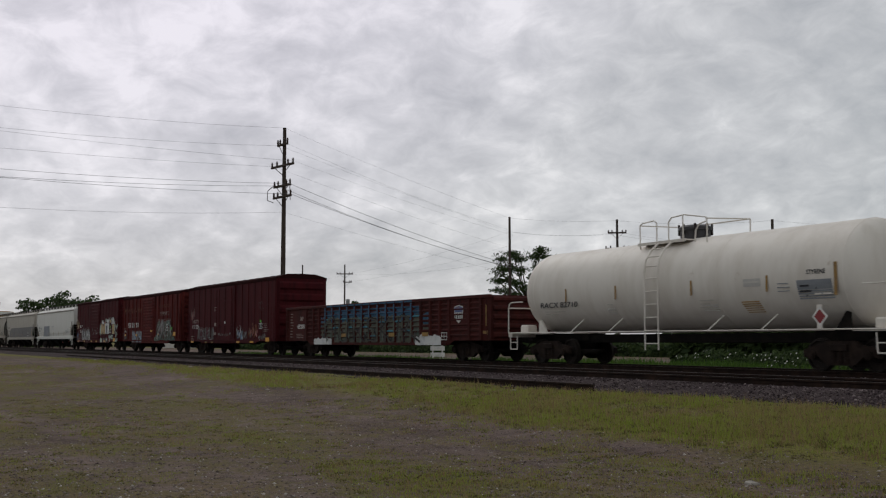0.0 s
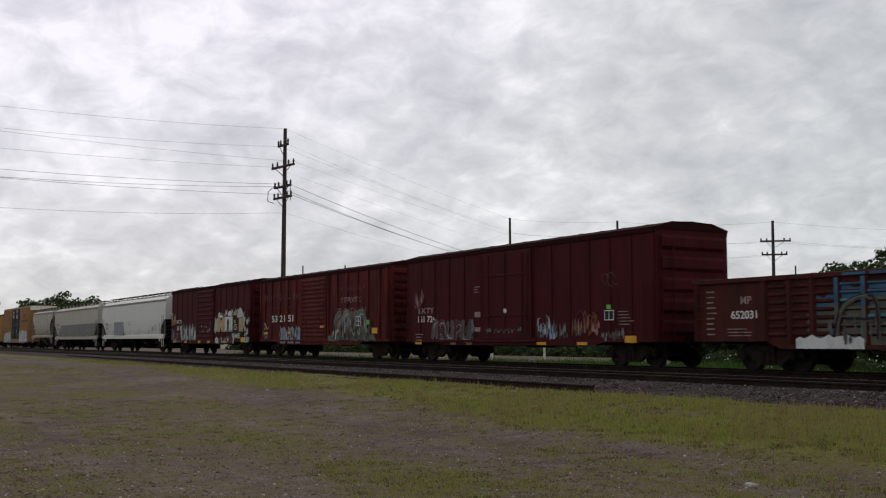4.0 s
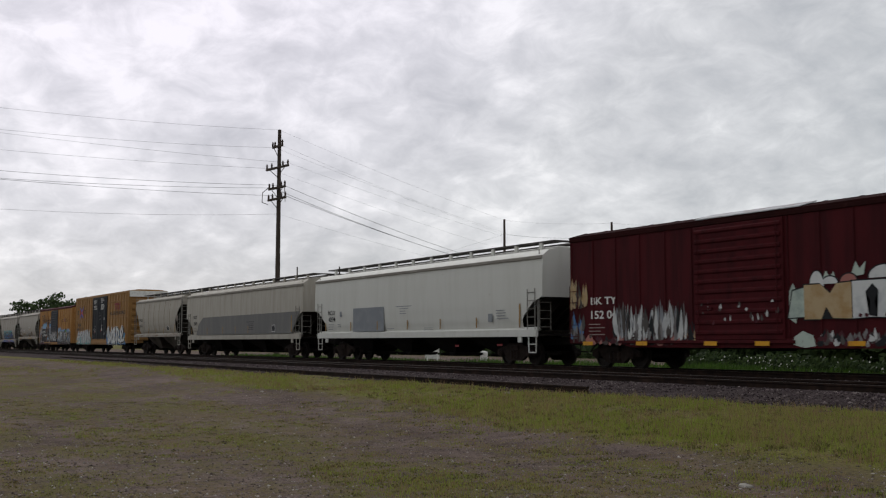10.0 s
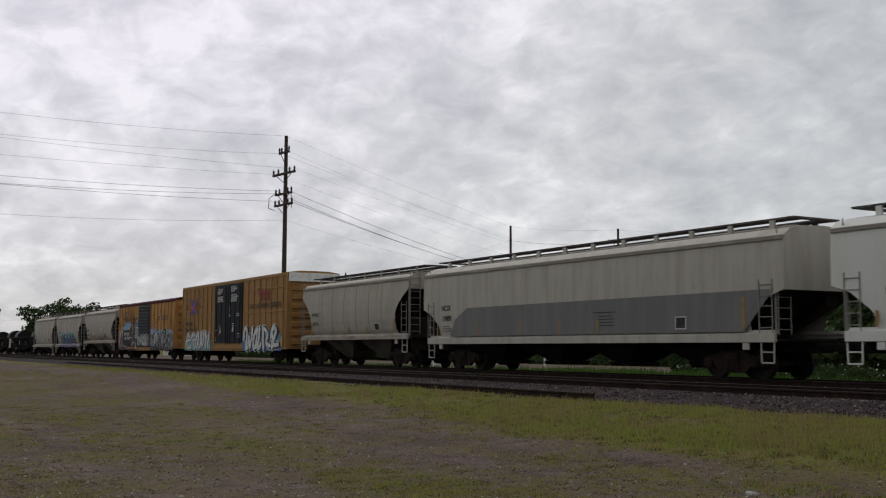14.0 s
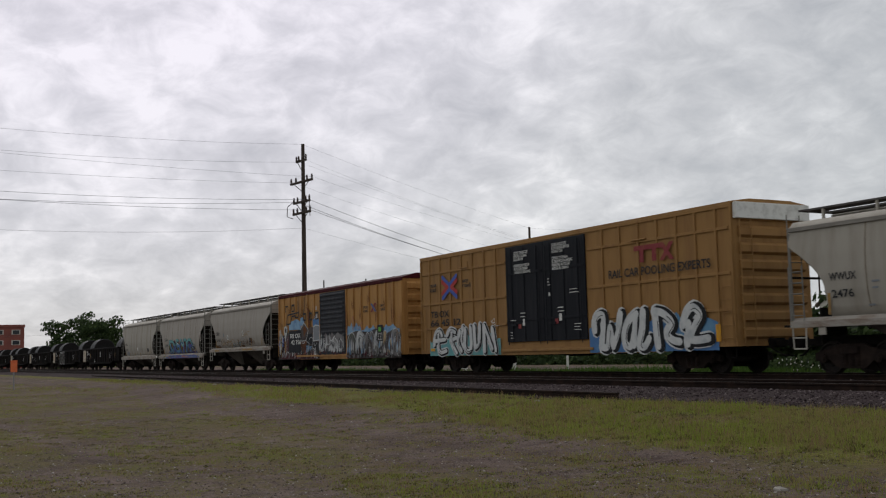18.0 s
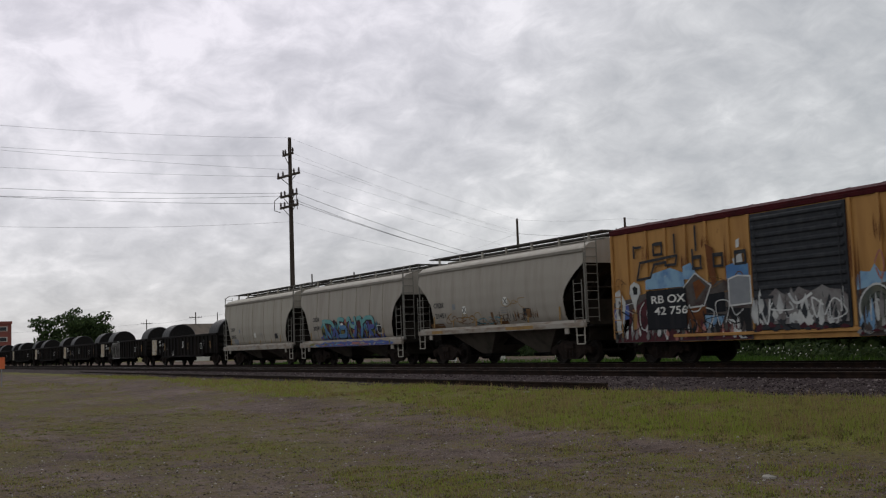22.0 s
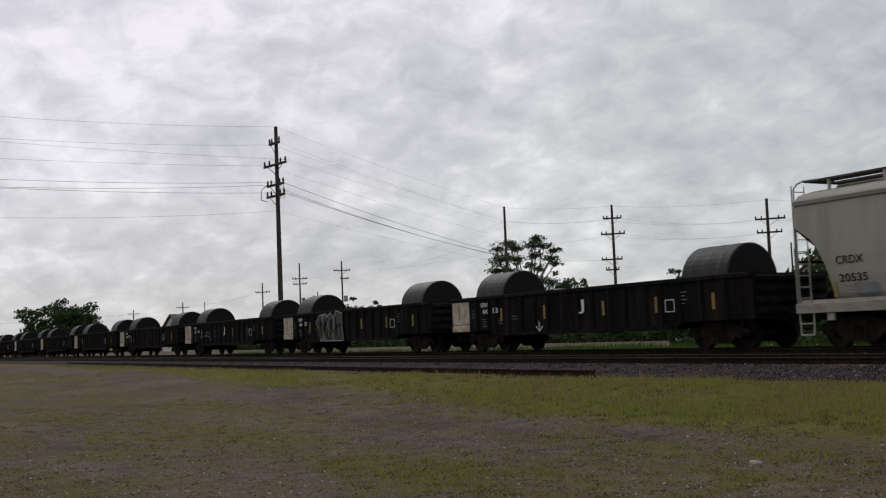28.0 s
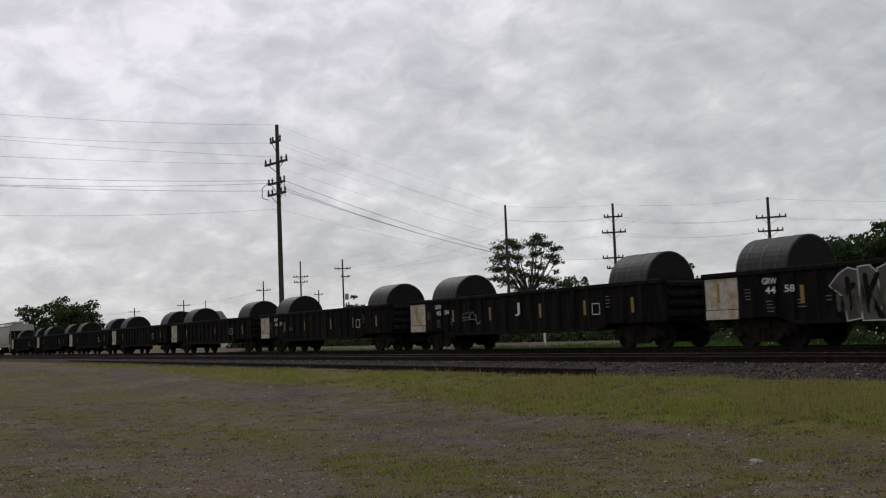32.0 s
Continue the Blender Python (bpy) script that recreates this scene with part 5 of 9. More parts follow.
for x_, top_, deep in ((-6.03, 4.05, 0.9), (-4.28, 4.0, 1.3), (-3.42, 4.05, 0.7), (-2.52, 4.05, 1.6), (-1.8, 4.0, 2.2), (1.72, 4.05, 2.4), (2.5, 4.0, 1.1), (3.4, 4.05, 1.7), (4.28, 4.0, 0.8), (5.15, 4.05, 1.9), (6.03, 4.0, 1.2), (6.86, 4.05, 2.0)):
    slivers(e, x_ - 0.16, x_ + 0.16, top_ - deep, top_, N - 0.067, 6, ["rust_streak"], int(x_ * 10) + 500, 0.018, 0.8)
YX, YZ = 0.0105, 0.0085      # the sprayed wall's own scale


def daub(pts, depth, mat, line=None):
    """A sprayed shape; line: the colour of its outline."""
    q = [(a_, 450 - b_) for a_, b_ in pts]
    patch(e, q, NR - depth, mat, "paint_patch", -7.7 - 78 * YX, 0.68, YX, YZ)
    if line:
        bm_ = B()
        stroke(bm_, [(-7.7 + (a_ - 78) * YX, 0.68 + b_ * YZ) for a_, b_ in q + q[:1]], NR - depth - 0.001, 0.022)
        part("paint_outline", bm_, line, e)


daub([(80, 300), (150, 290), (240, 270), (390, 270), (560, 250), (645, 245), (645, 450), (80, 450)], 0.002, "g_dim")
daub([(230, 228), (260, 205), (300, 212), (340, 190), (395, 212), (395, 260), (230, 260)], 0.003, "g_sky")
daub([(392, 190), (425, 180), (442, 215), (440, 240), (392, 235)], 0.0032, "g_sky")
daub([(560, 205), (600, 195), (640, 205), (640, 245), (560, 250)], 0.0034, "g_blue")
daub([(150, 335), (235, 290), (235, 448), (90, 448), (150, 405)], 0.0036, "g_maroon")
daub([(235, 412), (395, 415), (500, 400), (640, 395), (640, 448), (235, 448)], 0.0038, "g_maroon")
daub([(80, 320), (150, 305), (150, 362), (80, 372)], 0.0040, "g_violet")
daub([(88, 262), (110, 250), (136, 300), (122, 410), (92, 420)], 0.0044, "g_silver")
daub([(104, 290), (122, 310), (112, 370), (100, 340)], 0.0048, "g_dim")
daub([(160, 240), (180, 226), (203, 240), (206, 268), (188, 300), (180, 340), (168, 300), (156, 268)], 0.0052, "g_silver")
daub([(170, 250), (182, 242), (194, 252), (192, 274), (176, 274)], 0.0056, "g_black")
daub([(165, 330), (186, 325), (188, 400), (166, 405)], 0.0046, "yellow")
daub([(392, 262), (440, 218), (500, 265), (470, 332), (398, 336)], 0.0062, "g_dim", "g_silver")
daub([(430, 250), (455, 240), (480, 268), (440, 310)], 0.0076, "rust_streak")
daub([(478, 296), (550, 290), (552, 356), (480, 358)], 0.0066, "black_paint")
daub([(398, 340), (478, 334), (470, 420), (402, 424)], 0.0070, "rust_streak")
daub([(470, 362), (552, 368), (520, 424), (466, 410)], 0.0078, "g_sky", "g_black")
daub([(566, 250), (600, 240), (645, 246), (645, 334), (566, 338)], 0.0080, "grey_patch", "g_white")
daub([(552, 342), (640, 350), (640, 442), (600, 440)], 0.0084, "g_black")
daub([(552, 380), (578, 384), (622, 446), (600, 447)], 0.0094, "g_white")
daub([(485, 120), (515, 140), (522, 255), (505, 268), (490, 205)], 0.0040, "rust_streak")
daub([(585, 185), (618, 165), (622, 200), (588, 204)], 0.0044, "g_silver")
daub([(600, 125), (612, 118), (612, 146), (600, 150)], 0.0044, "g_white")
scrawl(e, -7.6, -2.0, 0.8, 2.2, NR - 0.020, 30, "g_silver", 60, 0.028)
scrawl(e, -7.6, -2.0, 0.72, 1.9, NR - 0.026, 26, "g_black", 61, 0.03)
slivers(e, -7.6, -2.0, 0.69, 1.5, NR - 0.0115, 80, ["g_silver", "g_dim", "g_maroon", "g_black", "g_grey", "g_pink"], 68, 0.07)
marks("paint_patch", [(-6.05, 1.05, 1.75, 1.2)], NR - 0.033, "black_paint", e)
lettering("reporting_mark", "RB OX", -5.85, 1.85, NR - 0.034, 0.24, "white", e, 1.5)
lettering("car_number", "42 756", -5.7, 1.5, NR - 0.034, 0.24, "white", e, 1.45)
cloud(e, 1.75, 3.4, 1.5, 2.55, NR + 0.001, "g_sky", 64, 3)
cloud(e, 3.4, 7.5, 1.4, 2.35, NR + 0.0005, "g_sky", 62, 6)
patch(e, [(1.72, 0.67), (7.62, 0.67), (7.62, 1.75), (7.0, 2.0), (6.2, 1.8), (5.0, 2.05), (4.0, 1.85), (2.8, 2.0), (1.72, 1.8)], NR - 0.001, "g_dim", "graffiti_cloud")
piece(e, [[[(0.03, 0.05), (0.02, 0.6), (0.08, 0.9), (0.13, 0.6), (0.13, 0.05)]], [[(0.2, 0.1), (0.22, 0.9), (0.3, 0.8), (0.27, 0.5), (0.34, 0.1)]], [[(0.4, 0.85), (0.38, 0.3), (0.45, 0.1), (0.5, 0.4), (0.48, 0.9)]], [[(0.58, 0.1), (0.56, 0.7), (0.62, 0.95), (0.68, 0.6), (0.67, 0.05)]], [[(0.74, 0.9), (0.73, 0.2), (0.8, 0.08), (0.84, 0.5)]], [[(0.9, 0.05), (0.89, 0.8), (0.95, 0.95), (0.99, 0.5), (0.93, 0.45), (0.99, 0.05)]]], 1.85, 7.5, 0.75, 2.0, NR - 0.004, 0.13, ["g_moss", "g_silver", "g_grey", "g_silver", "g_cream", "g_grey"], "g_black", 0.03, "g_silver", (0.04, -0.03), seed=66)
slivers(e, 1.75, 7.6, 0.68, 1.9, NR - 0.037, 110, ["g_silver", "g_dim", "g_black", "g_grey", "g_moss", "g_sky", "g_dim"], 65, 0.06)
slivers(e, 1.75, 7.6, 0.68, 1.05, NR - 0.049, 70, ["g_black", "g_maroon", "g_dim", "g_grey"], 59, 0.1)
marks("consolidated_stencil", [(5.3, 1.45, 0.6, 0.75)], NR - 0.05, "g_black", e)
marks("stencil_frame", [(5.42, 1.5, 0.4, 0.02), (5.42, 1.8, 0.4, 0.02), (5.42, 1.5, 0.02, 0.3), (5.61, 1.5, 0.02, 0.3), (5.80, 1.5, 0.02, 0.3)], NR - 0.056, "white", e)
marks("green_patch", [(5.45, 1.9, 0.25, 0.2)], NR - 0.056, "g_lime", e)
cloud(e, -1.6, 1.5, 1.05, 2.15, N - 0.1115, "g_grey", 67, 4)
slivers(e, -1.6, 1.45, 0.9, 2.1, N - 0.114, 60, ["g_silver", "g_grey", "door_grey", "g_silver"], 69, 0.12)
scrawl(e, -1.5, 1.4, 1.0, 2.05, N - 0.122, 16, "g_white", 74, 0.05)
slivers(e, -1.6, 1.45, 0.85, 1.15, N - 0.1245, 40, ["door_grey", "g_maroon", "black_paint"], 73, 0.12)
scrawl(e, 2.3, 3.6, 2.0, 2.8, NR, 14, "g_pink", 70, 0.03)
scrawl(e, -3.3, -1.9, 1.9, 2.7, NR, 9, "brown_text", 71, 0.03)
scrawl(e, -7.5, -6.9, 2.2, 2.9, NR, 8, "brown_text", 72, 0.02)


# ---- gondolas ----
def gondola(car, L, z0, z1, mat, ribs, overhang, drop=0.0, panel=True, flute=False):
    """ribs: their places along the side."""
    h = L / 2
    for s in (-1, 1):
        y = s * 1.5
        bm = B()
        prism(bm, [(-h, z0), (-h + 2.7, z0), (-h + 3.2, z0 - drop), (h - 3.2, z0 - drop), (h - 2.7, z0), (h, z0), (h, z1 - 0.1), (-h, z1 - 0.1)], min(y, y - s * 0.05), max(y, y - s * 0.05), "y")
        part("side_wall", bm, mat, car)
        bm = B()
        box(bm, -h, h, min(y - s * 0.07, y + s * 0.09), max(y - s * 0.07, y + s * 0.09), z1 - 0.10, z1 + 0.03, 0.015)
        part("top_chord", bm, mat, car)
        bm = B()
        box(bm, -h + 3.2, h - 3.2, min(y + s * 0.003, y + s * 0.06), max(y + s * 0.003, y + s * 0.06), z0 - drop, z0 - drop + 0.12, 0.01)
        part("side_sill", bm, mat, car)
        for x in ribs:
            lo = z0 - drop + 0.125 if abs(x) < h - 3.2 else z0 + 0.01
            bm = B()
            prism(bm, [(x - 0.11, y + s * 0.002), (x - 0.06, y + s * 0.09), (x + 0.06, y + s * 0.09), (x + 0.11, y + s * 0.002)], lo, z1 - 0.105, "z")
            part("side_rib", bm, mat, car)
        if flute and s < 0:
            # short rolled stiffeners in the bays between the ribs
            for a, b in zip(ribs, ribs[1:]):
                if b - a > 1.2:
                    continue
                bm = B()
                prism(bm, [(y + s * 0.002, -0.055), (y + s * 0.05, -0.015), (y + s * 0.05, 0.015), (y + s * 0.002, 0.055)], a + 0.14, b - 0.14, "x")
                me = mesh_of("side_flute", bm, mat)
                for k in range(7):
                    part("side_flute", me, mat, car).location.z = z0 + 0.18 + (z1 - z0 - 0.45) * k / 6
    for s in (-1, 1):
        bm = B()
        box(bm, min(s * (h - 0.06), s * h), max(s * (h - 0.06), s * h), -1.44, 1.44, z0, z1)
        w = part("end_wall", bm, mat, car)
        bm = B()
        prism(bm, [(s * (h + 0.002), -0.12), (s * (h + 0.09), -0.05), (s * (h + 0.09), 0.05), (s * (h + 0.002), 0.12)], -1.4, 1.4, "y")
        me = mesh_of("end_rib", bm, mat)
        n = 5 if flute else 4
        for i in range(n):
            part("end_rib", me, mat, w).location.z = z0 + 0.2 + (z1 - z0 - 0.35) * i / (n - 1)
        if s > 0 or not panel:
            ladder(car, s * h - s * 0.55, s * h - s * 0.12, -1.60, z0 + 0.05, z1 - 0.15, 4, mat, "side_ladder")
        bm = B()
        bar(bm, [(s * (h - 0.5), -1.48, z0 + 0.02), (s * (h - 0.48), -1.48, z0 - 0.34), (s * (h - 0.12), -1.48, z0 - 0.34), (s * (h - 0.1), -1.48, z0 + 0.02)], 0.02)
        part("sill_step", bm, "under", car)
    if panel:
        bm = B()
        box(bm, -h + 0.08, -h + 1.32, -1.512, -1.502, z0 + 0.26, z1 - 0.13)
        part("white_panel", bm, "white_panel", car, "scratched white end panel on the side")
        bm = B()
        box(bm, -h + 0.08, -h + 1.32, -1.535, -1.513, z0 - 0.02, z0 + 0.24, 0.006)
        part("white_kick_plate", bm, "white_panel", car, "scratched white plate under the panel")
        tape(car, [-h + 0.55], z0 + 0.45, -1.512, 0.09, 0.55, "stripe_dull")
    bm = B()
    box(bm, -h + 0.07, h - 0.07, -1.44, 1.44, z0 + 0.05, z0 + 0.14)
    part("floor", bm, "under", car)
    running_gear(car, L, overhang, h + 0.05)


e, L = car_thing("gondola_car", "oxide-red gondola car with a long blue graffiti piece", -54.0, -34.0)
RIBS = [-6.45, -5.7, -4.9, -4.1, -3.21, -2.4, -1.6, -0.84, -0.08, 0.76, 1.56, 2.35, 3.12, 3.9, 4.69, 5.48, 6.25, 7.0, 8.5, 9.35]
gondola(e, L, 0.82, 2.54, "gon_red", [-9.85, -7.3] + RIBS, 2.4, 0.2, False, True)
lettering("reporting_mark", "MP", -8.2, 1.85, N, 0.22, "white_faded", e, 0.4)
lettering("car_number", "652031", -8.55, 1.45, N, 0.22, "white", e, 0.95)
marks("stencil", note(-9.5, 2.2, 0.4, 9, 0.08, 0.07, 81) + note(-8.7, 1.15, 0.9, 3, 0.05, 0.04, 82), N - 0.005, "white_faded", e)
NG = N - 0.092
cloud(e, -5.6, 5.3, 1.35, 2.45, N - 0.003, "g_deep", 83, 12)
cloud(e, -5.9, 5.45, 0.64, 2.15, N - 0.006, "g_moss", 84, 10)
for x in [q for q in RIBS if -5.2 < q < 4.5]:
    bm = B()
    box(bm, x - 0.06, x + 0.06, N - 0.095, N - 0.0915, 1.7, 2.42)
    part("graffiti_cloud", bm, "g_deep", e)
    bm = B()
    box(bm, x - 0.06, x + 0.06, N - 0.095, N - 0.0915, 0.78, 1.7)
    part("graffiti_cloud", bm, "g_moss", e)
for a0, b0 in zip(RIBS, RIBS[1:]):
    for i in range(7):
        bm = B()
        z = 0.98 + 0.205 * i
        prism(bm, [(N, z), (N - 0.055, z + 0.03), (N - 0.055, z + 0.07), (N, z + 0.1)], a0 + 0.09, b0 - 0.09, "x")
        inside = -5.1 + 0.35 * abs(z - 1.6) < (a0 + b0) / 2 < 4.9 - 0.9 * max(z - 1.8, 0)
        part("side_corrugation", bm, ("g_deep" if z > 1.95 else "g_teal" if (i + int(a0 * 3)) % 5 == 0 else "g_moss") if inside else "gon_red", e)
HOOKS = [[[(0.0, 0.1), (0.03, 0.8), (0.12, 0.95), (0.13, 0.1)], [(0.04, 0.5), (0.12, 0.5)]], [[(0.18, 0.9), (0.17, 0.2), (0.24, 0.05), (0.28, 0.4), (0.27, 0.95)]], [[(0.34, 0.1), (0.33, 0.9), (0.42, 0.8), (0.40, 0.5), (0.35, 0.5)], [(0.38, 0.45), (0.44, 0.05)]], [[(0.58, 0.85), (0.50, 0.9), (0.49, 0.55), (0.56, 0.45), (0.57, 0.12), (0.49, 0.08)]], [[(0.63, 0.95), (0.62, 0.1)], [(0.62, 0.45), (0.70, 0.9)], [(0.62, 0.45), (0.72, 0.05)]], [[(0.78, 0.08), (0.80, 0.9), (0.88, 0.85), (0.86, 0.5), (0.80, 0.45)], [(0.85, 0.45), (0.98, 0.02)]]]
piece(e, HOOKS, -5.0, 4.9, 0.74, 2.0, NG - 0.002, 0.030, "g_black", "g_dim", 0.022, drop=(0.04, -0.03), inner="g_green", seed=86)
slivers(e, -5.2, 4.9, 0.70, 1.75, NG - 0.032, 60, ["g_black", "g_moss", "g_green", "g_dim"], 85, 0.05)
tape(e, [-2.9, 2.0, 4.95], 1.0, NG - 0.036, 0.5, 0.16, "stripe_dull")
cloud(e, -6.2, -4.1, 0.63, 1.05, NG - 0.006, "g_white", 88, 4)
cloud(e, 4.3, 6.45, 0.63, 1.15, NG - 0.006, "g_white", 89, 4)
marks("top_stripe", [(-4.7 + 0.8 * i, 2.46, 0.7, 0.07) for i in range(11)], N - 0.088, "g_deep", e)
bm = B()
box(bm, 7.05, 8.45, N - 0.03, N - 0.004, 1.42, 2.42, 0.006)
part("emblem_plate", bm, "gon_red", e)
NS = N - 0.032
for pts, mt, k in (([(7.42, 1.7), (7.72, 1.5), (8.02, 1.7), (8.06, 2.15), (7.72, 2.22), (7.38, 2.15)], "white", 0), ([(7.42, 1.93), (8.02, 1.93), (8.03, 2.13), (7.72, 2.19), (7.41, 2.13)], "blue_logo", 1)):
    bm = B()
    sheet(bm, pts, NS - 0.003 - 0.004 * k)
    part("shield_emblem", bm, mt, e)
for i in range(4):
    bm = B()
    box(bm, 7.47 + i * 0.14, 7.53 + i * 0.14, NS - 0.011, NS - 0.008, 1.66, 1.92)
    part("shield_stripe", bm, "dark_text", e)
marks("stencil_frame", [(6.47, 0.84, 0.45, 0.025), (6.47, 0.98, 0.45, 0.025), (6.47, 1.12, 0.45, 0.025), (6.47, 0.84, 0.025, 0.3), (6.68, 0.84, 0.025, 0.3), (6.9, 0.84, 0.025, 0.3)], NG - 0.004, "white", e)
tape(e, [9.65], 1.38, N - 0.004, 0.09, 0.8, "stripe_dull")
tape(e, [9.45], 1.05, N - 0.004, 0.35, 0.14, "stripe_dull")


def coil_hood(x0, x1, r):
    """A steel coil lying lengthwise: outer wraps, dark ends with the eye, straps round it."""
    c = thing("steel_coil", "dark grey steel coil standing out of a gondola", "steel coil", "coils on the gondolas")
    bm = B()
    n = 40
    lathe(bm, [(x0, r - 0.02), (x0 + 0.02, r), (x1 - 0.02, r), (x1, r - 0.02)], n, "x")
    part("wrap", bm, "coil", c)
    for x, s in ((x0, -1), (x1, 1)):
        bm = B()
        lathe(bm, [(x + s * 0.003, r - 0.05), (x + s * 0.012, r - 0.055), (x + s * 0.012, 0.27), (x - s * 0.3, 0.26)], n, "x")
        part("coil_end", bm, "coil_dark", c)
    for k in (0.2, 0.5, 0.8):
        bm = B()
        x = x0 + (x1 - x0) * k
        lathe(bm, [(x - 0.03, r + 0.001), (x - 0.03, r + 0.006), (x + 0.03, r + 0.006), (x + 0.03, r + 0.001)], n, "x")
        part("strap", bm, "coil_strap", c)
    return c


GONDOLAS = [(-254.8, -239.0), (-272.5, -256.55), (-290.1, -274.0), (-307.7, -291.6), (-324.95, -309.2), (-342.0, -326.5), (-359.3, -343.6), (-376.5, -360.8), (-393.8, -378.1)]
first, GL = None, 15.9
coils, gs = [], []
for i, (a, b) in enumerate(GONDOLAS):
    mid = (a + b) / 2
    if first is None:
        first = thing("gondola_car", "sooty black gondola car loaded with steel coils", "freight car", "black coil gondolas")
        gondola(first, GL, 0.84, 2.10, "gon_black", [-6.0, -5.3] + [-4.71 + 0.82 * k for k in range(13)] + [6.0, 6.9], 1.8, 0.22)
        tape(first, [-4.45, -1.75, 1.48, 4.0, 6.4], 1.16, N - 0.004, 0.12, 0.48, "stripe_dull")
        marks("stencil_frame", [(4.55, 1.15, 0.4, 0.025), (4.55, 1.5, 0.4, 0.025), (4.55, 1.15, 0.025, 0.37), (4.93, 1.15, 0.025, 0.37)], N - 0.092, "white", first)
        first.location = (mid, TRAIN_Y, RAIL_Z)
        e = first
    else:
        e = copy_thing(first, pose(mid, TRAIN_Y, RAIL_Z))
    cars.append((e, mid))
    gs.append(e)
template_coil = None
for i, (a, b) in enumerate(GONDOLAS):
    mid = (a + b) / 2
    for k, off in enumerate((-5.9, 5.65)):
        r = 1.05
        o = {(1, 0): -0.3, (1, 1): -0.1, (2, 0): 0.0, (2, 1): 0.05}.get((i, k), (0.25 if i % 3 == 1 else -0.15 if i % 3 == 2 else 0.0) * (1 - 2 * k))
        if template_coil is None:
            template_coil = coil_hood(-0.93, 0.93, r)
            c = template_coil
            c.location = (mid + off, TRAIN_Y, RAIL_Z + 0.98 + r)
        else:
            c = copy_thing(template_coil, pose(mid + off + o, TRAIN_Y, RAIL_Z + 0.98 + r))
        coils.append((c, mid + off + (o if i or k else 0.0)))
for e, num, seed in zip(gs, ("4413", "4458", "4504", "4471"), range(4)):
    NB = N - 0.001
    lettering("reporting_mark", "GRW", -5.65, 1.72, NB - 0.09, 0.17, "white", e, 0.5)
    lettering("car_number", num[:2], -5.55, 1.46, NB - 0.09, 0.19, "white", e, 0.36)
    lettering("car_number", num[2:], -4.90, 1.48, NB - 0.09, 0.19, "white", e, 0.34)
    marks("stencil", note(-5.55, 1.25, 0.3, 4, 0.04, 0.05, 90 + seed) + note(-4.5, 1.25, 0.3, 3, 0.04, 0.05, 91 + seed) + note(-3.6, 1.3, 0.55, 2, 0.05, 0.05, 94 + seed) + note(5.25, 1.7, 0.25, 4, 0.05, 0.06, 98 + seed) + note(-6.3, 1.6, 0.25, 4, 0.04, 0.05, 99 + seed), NB - 0.092, "g_grey", e)
bm = B()
stroke(bm, [(-1.9, 1.08), (-1.9, 0.74)], N - 0.1, 0.02)
stroke(bm, [(-2.08, 0.9), (-1.9, 0.74), (-1.72, 0.9)], N - 0.101, 0.02)
part("painted_arrow", bm, "white", gs[0])
NP = N - 0.093
SHARDS = ([(-3.75, 1.55), (-3.3, 1.85), (-2.9, 1.98), (-2.5, 1.9), (-2.45, 0.72), (-3.05, 0.66), (-3.15, 1.25)], [(-2.5, 1.98), (-2.0, 2.0), (-1.75, 1.85), (-1.45, 0.66), (-2.4, 0.66)], [(-1.7, 1.9), (-1.2, 2.02), (-0.75, 1.85), (-0.6, 1.2), (-0.85, 0.66), (-1.6, 0.66)], [(-0.7, 1.75), (-0.3, 2.12), (0.75, 1.95), (0.62, 1.3), (0.8, 0.95), (0.75, 0.66), (-0.8, 0.66)])
for k, pts in enumerate(SHARDS):
    pts = [(-3.45 + (a_ + 3.75) * 0.70, b_) for a_, b_ in pts]
    bm = B()
    sheet(bm, pts, NP - 0.003 - 0.003 * k)
    o = part("graffiti_letter", bm, ("g_dim", "g_moss", "g_dim", "g_dim")[k], gs[1])
    bm = B()
    stroke(bm, pts + pts[:1], NP - 0.0045 - 0.003 * k, 0.016)
    part("letter_line", bm, "g_silver", o)
for k, pts in enumerate(([(-2.95, 1.7), (-2.9, 1.0)], [(-3.0, 1.4), (-2.7, 1.55)], [(-2.2, 1.75), (-2.1, 0.9)], [(-2.1, 1.3), (-1.7, 1.75)], [(-2.1, 1.3), (-1.6, 0.75)], [(-1.2, 1.65), (-1.3, 1.1), (-1.0, 1.0), (-0.95, 1.6)], [(-0.35, 1.75), (-0.3, 0.95)], [(-0.2, 1.35), (0.45, 1.4)])):
    bm = B()
    stroke(bm, [(-3.45 + (a_ + 3.75) * 0.70, b_) for a_, b_ in pts], NP - 0.017 - 0.0006 * k, 0.07)
    part("letter_line", bm, "gon_black", gs[1])
slivers(gs[1], -3.4, -0.4, 0.7, 1.7, NP - 0.024, 40, ["gon_black", "g_dim", "g_moss"], 103, 0.06)
scrawl(gs[2], -3.4, -2.2, 0.8, 1.8, N - 0.094, 9, "g_grey", 102)
for g, x in ((gs[0], 0.45), (gs[2], 0.2)):
    lettering("emblem", "J", x, 1.38, N - 0.09, 0.36, "white", g, 0.3)


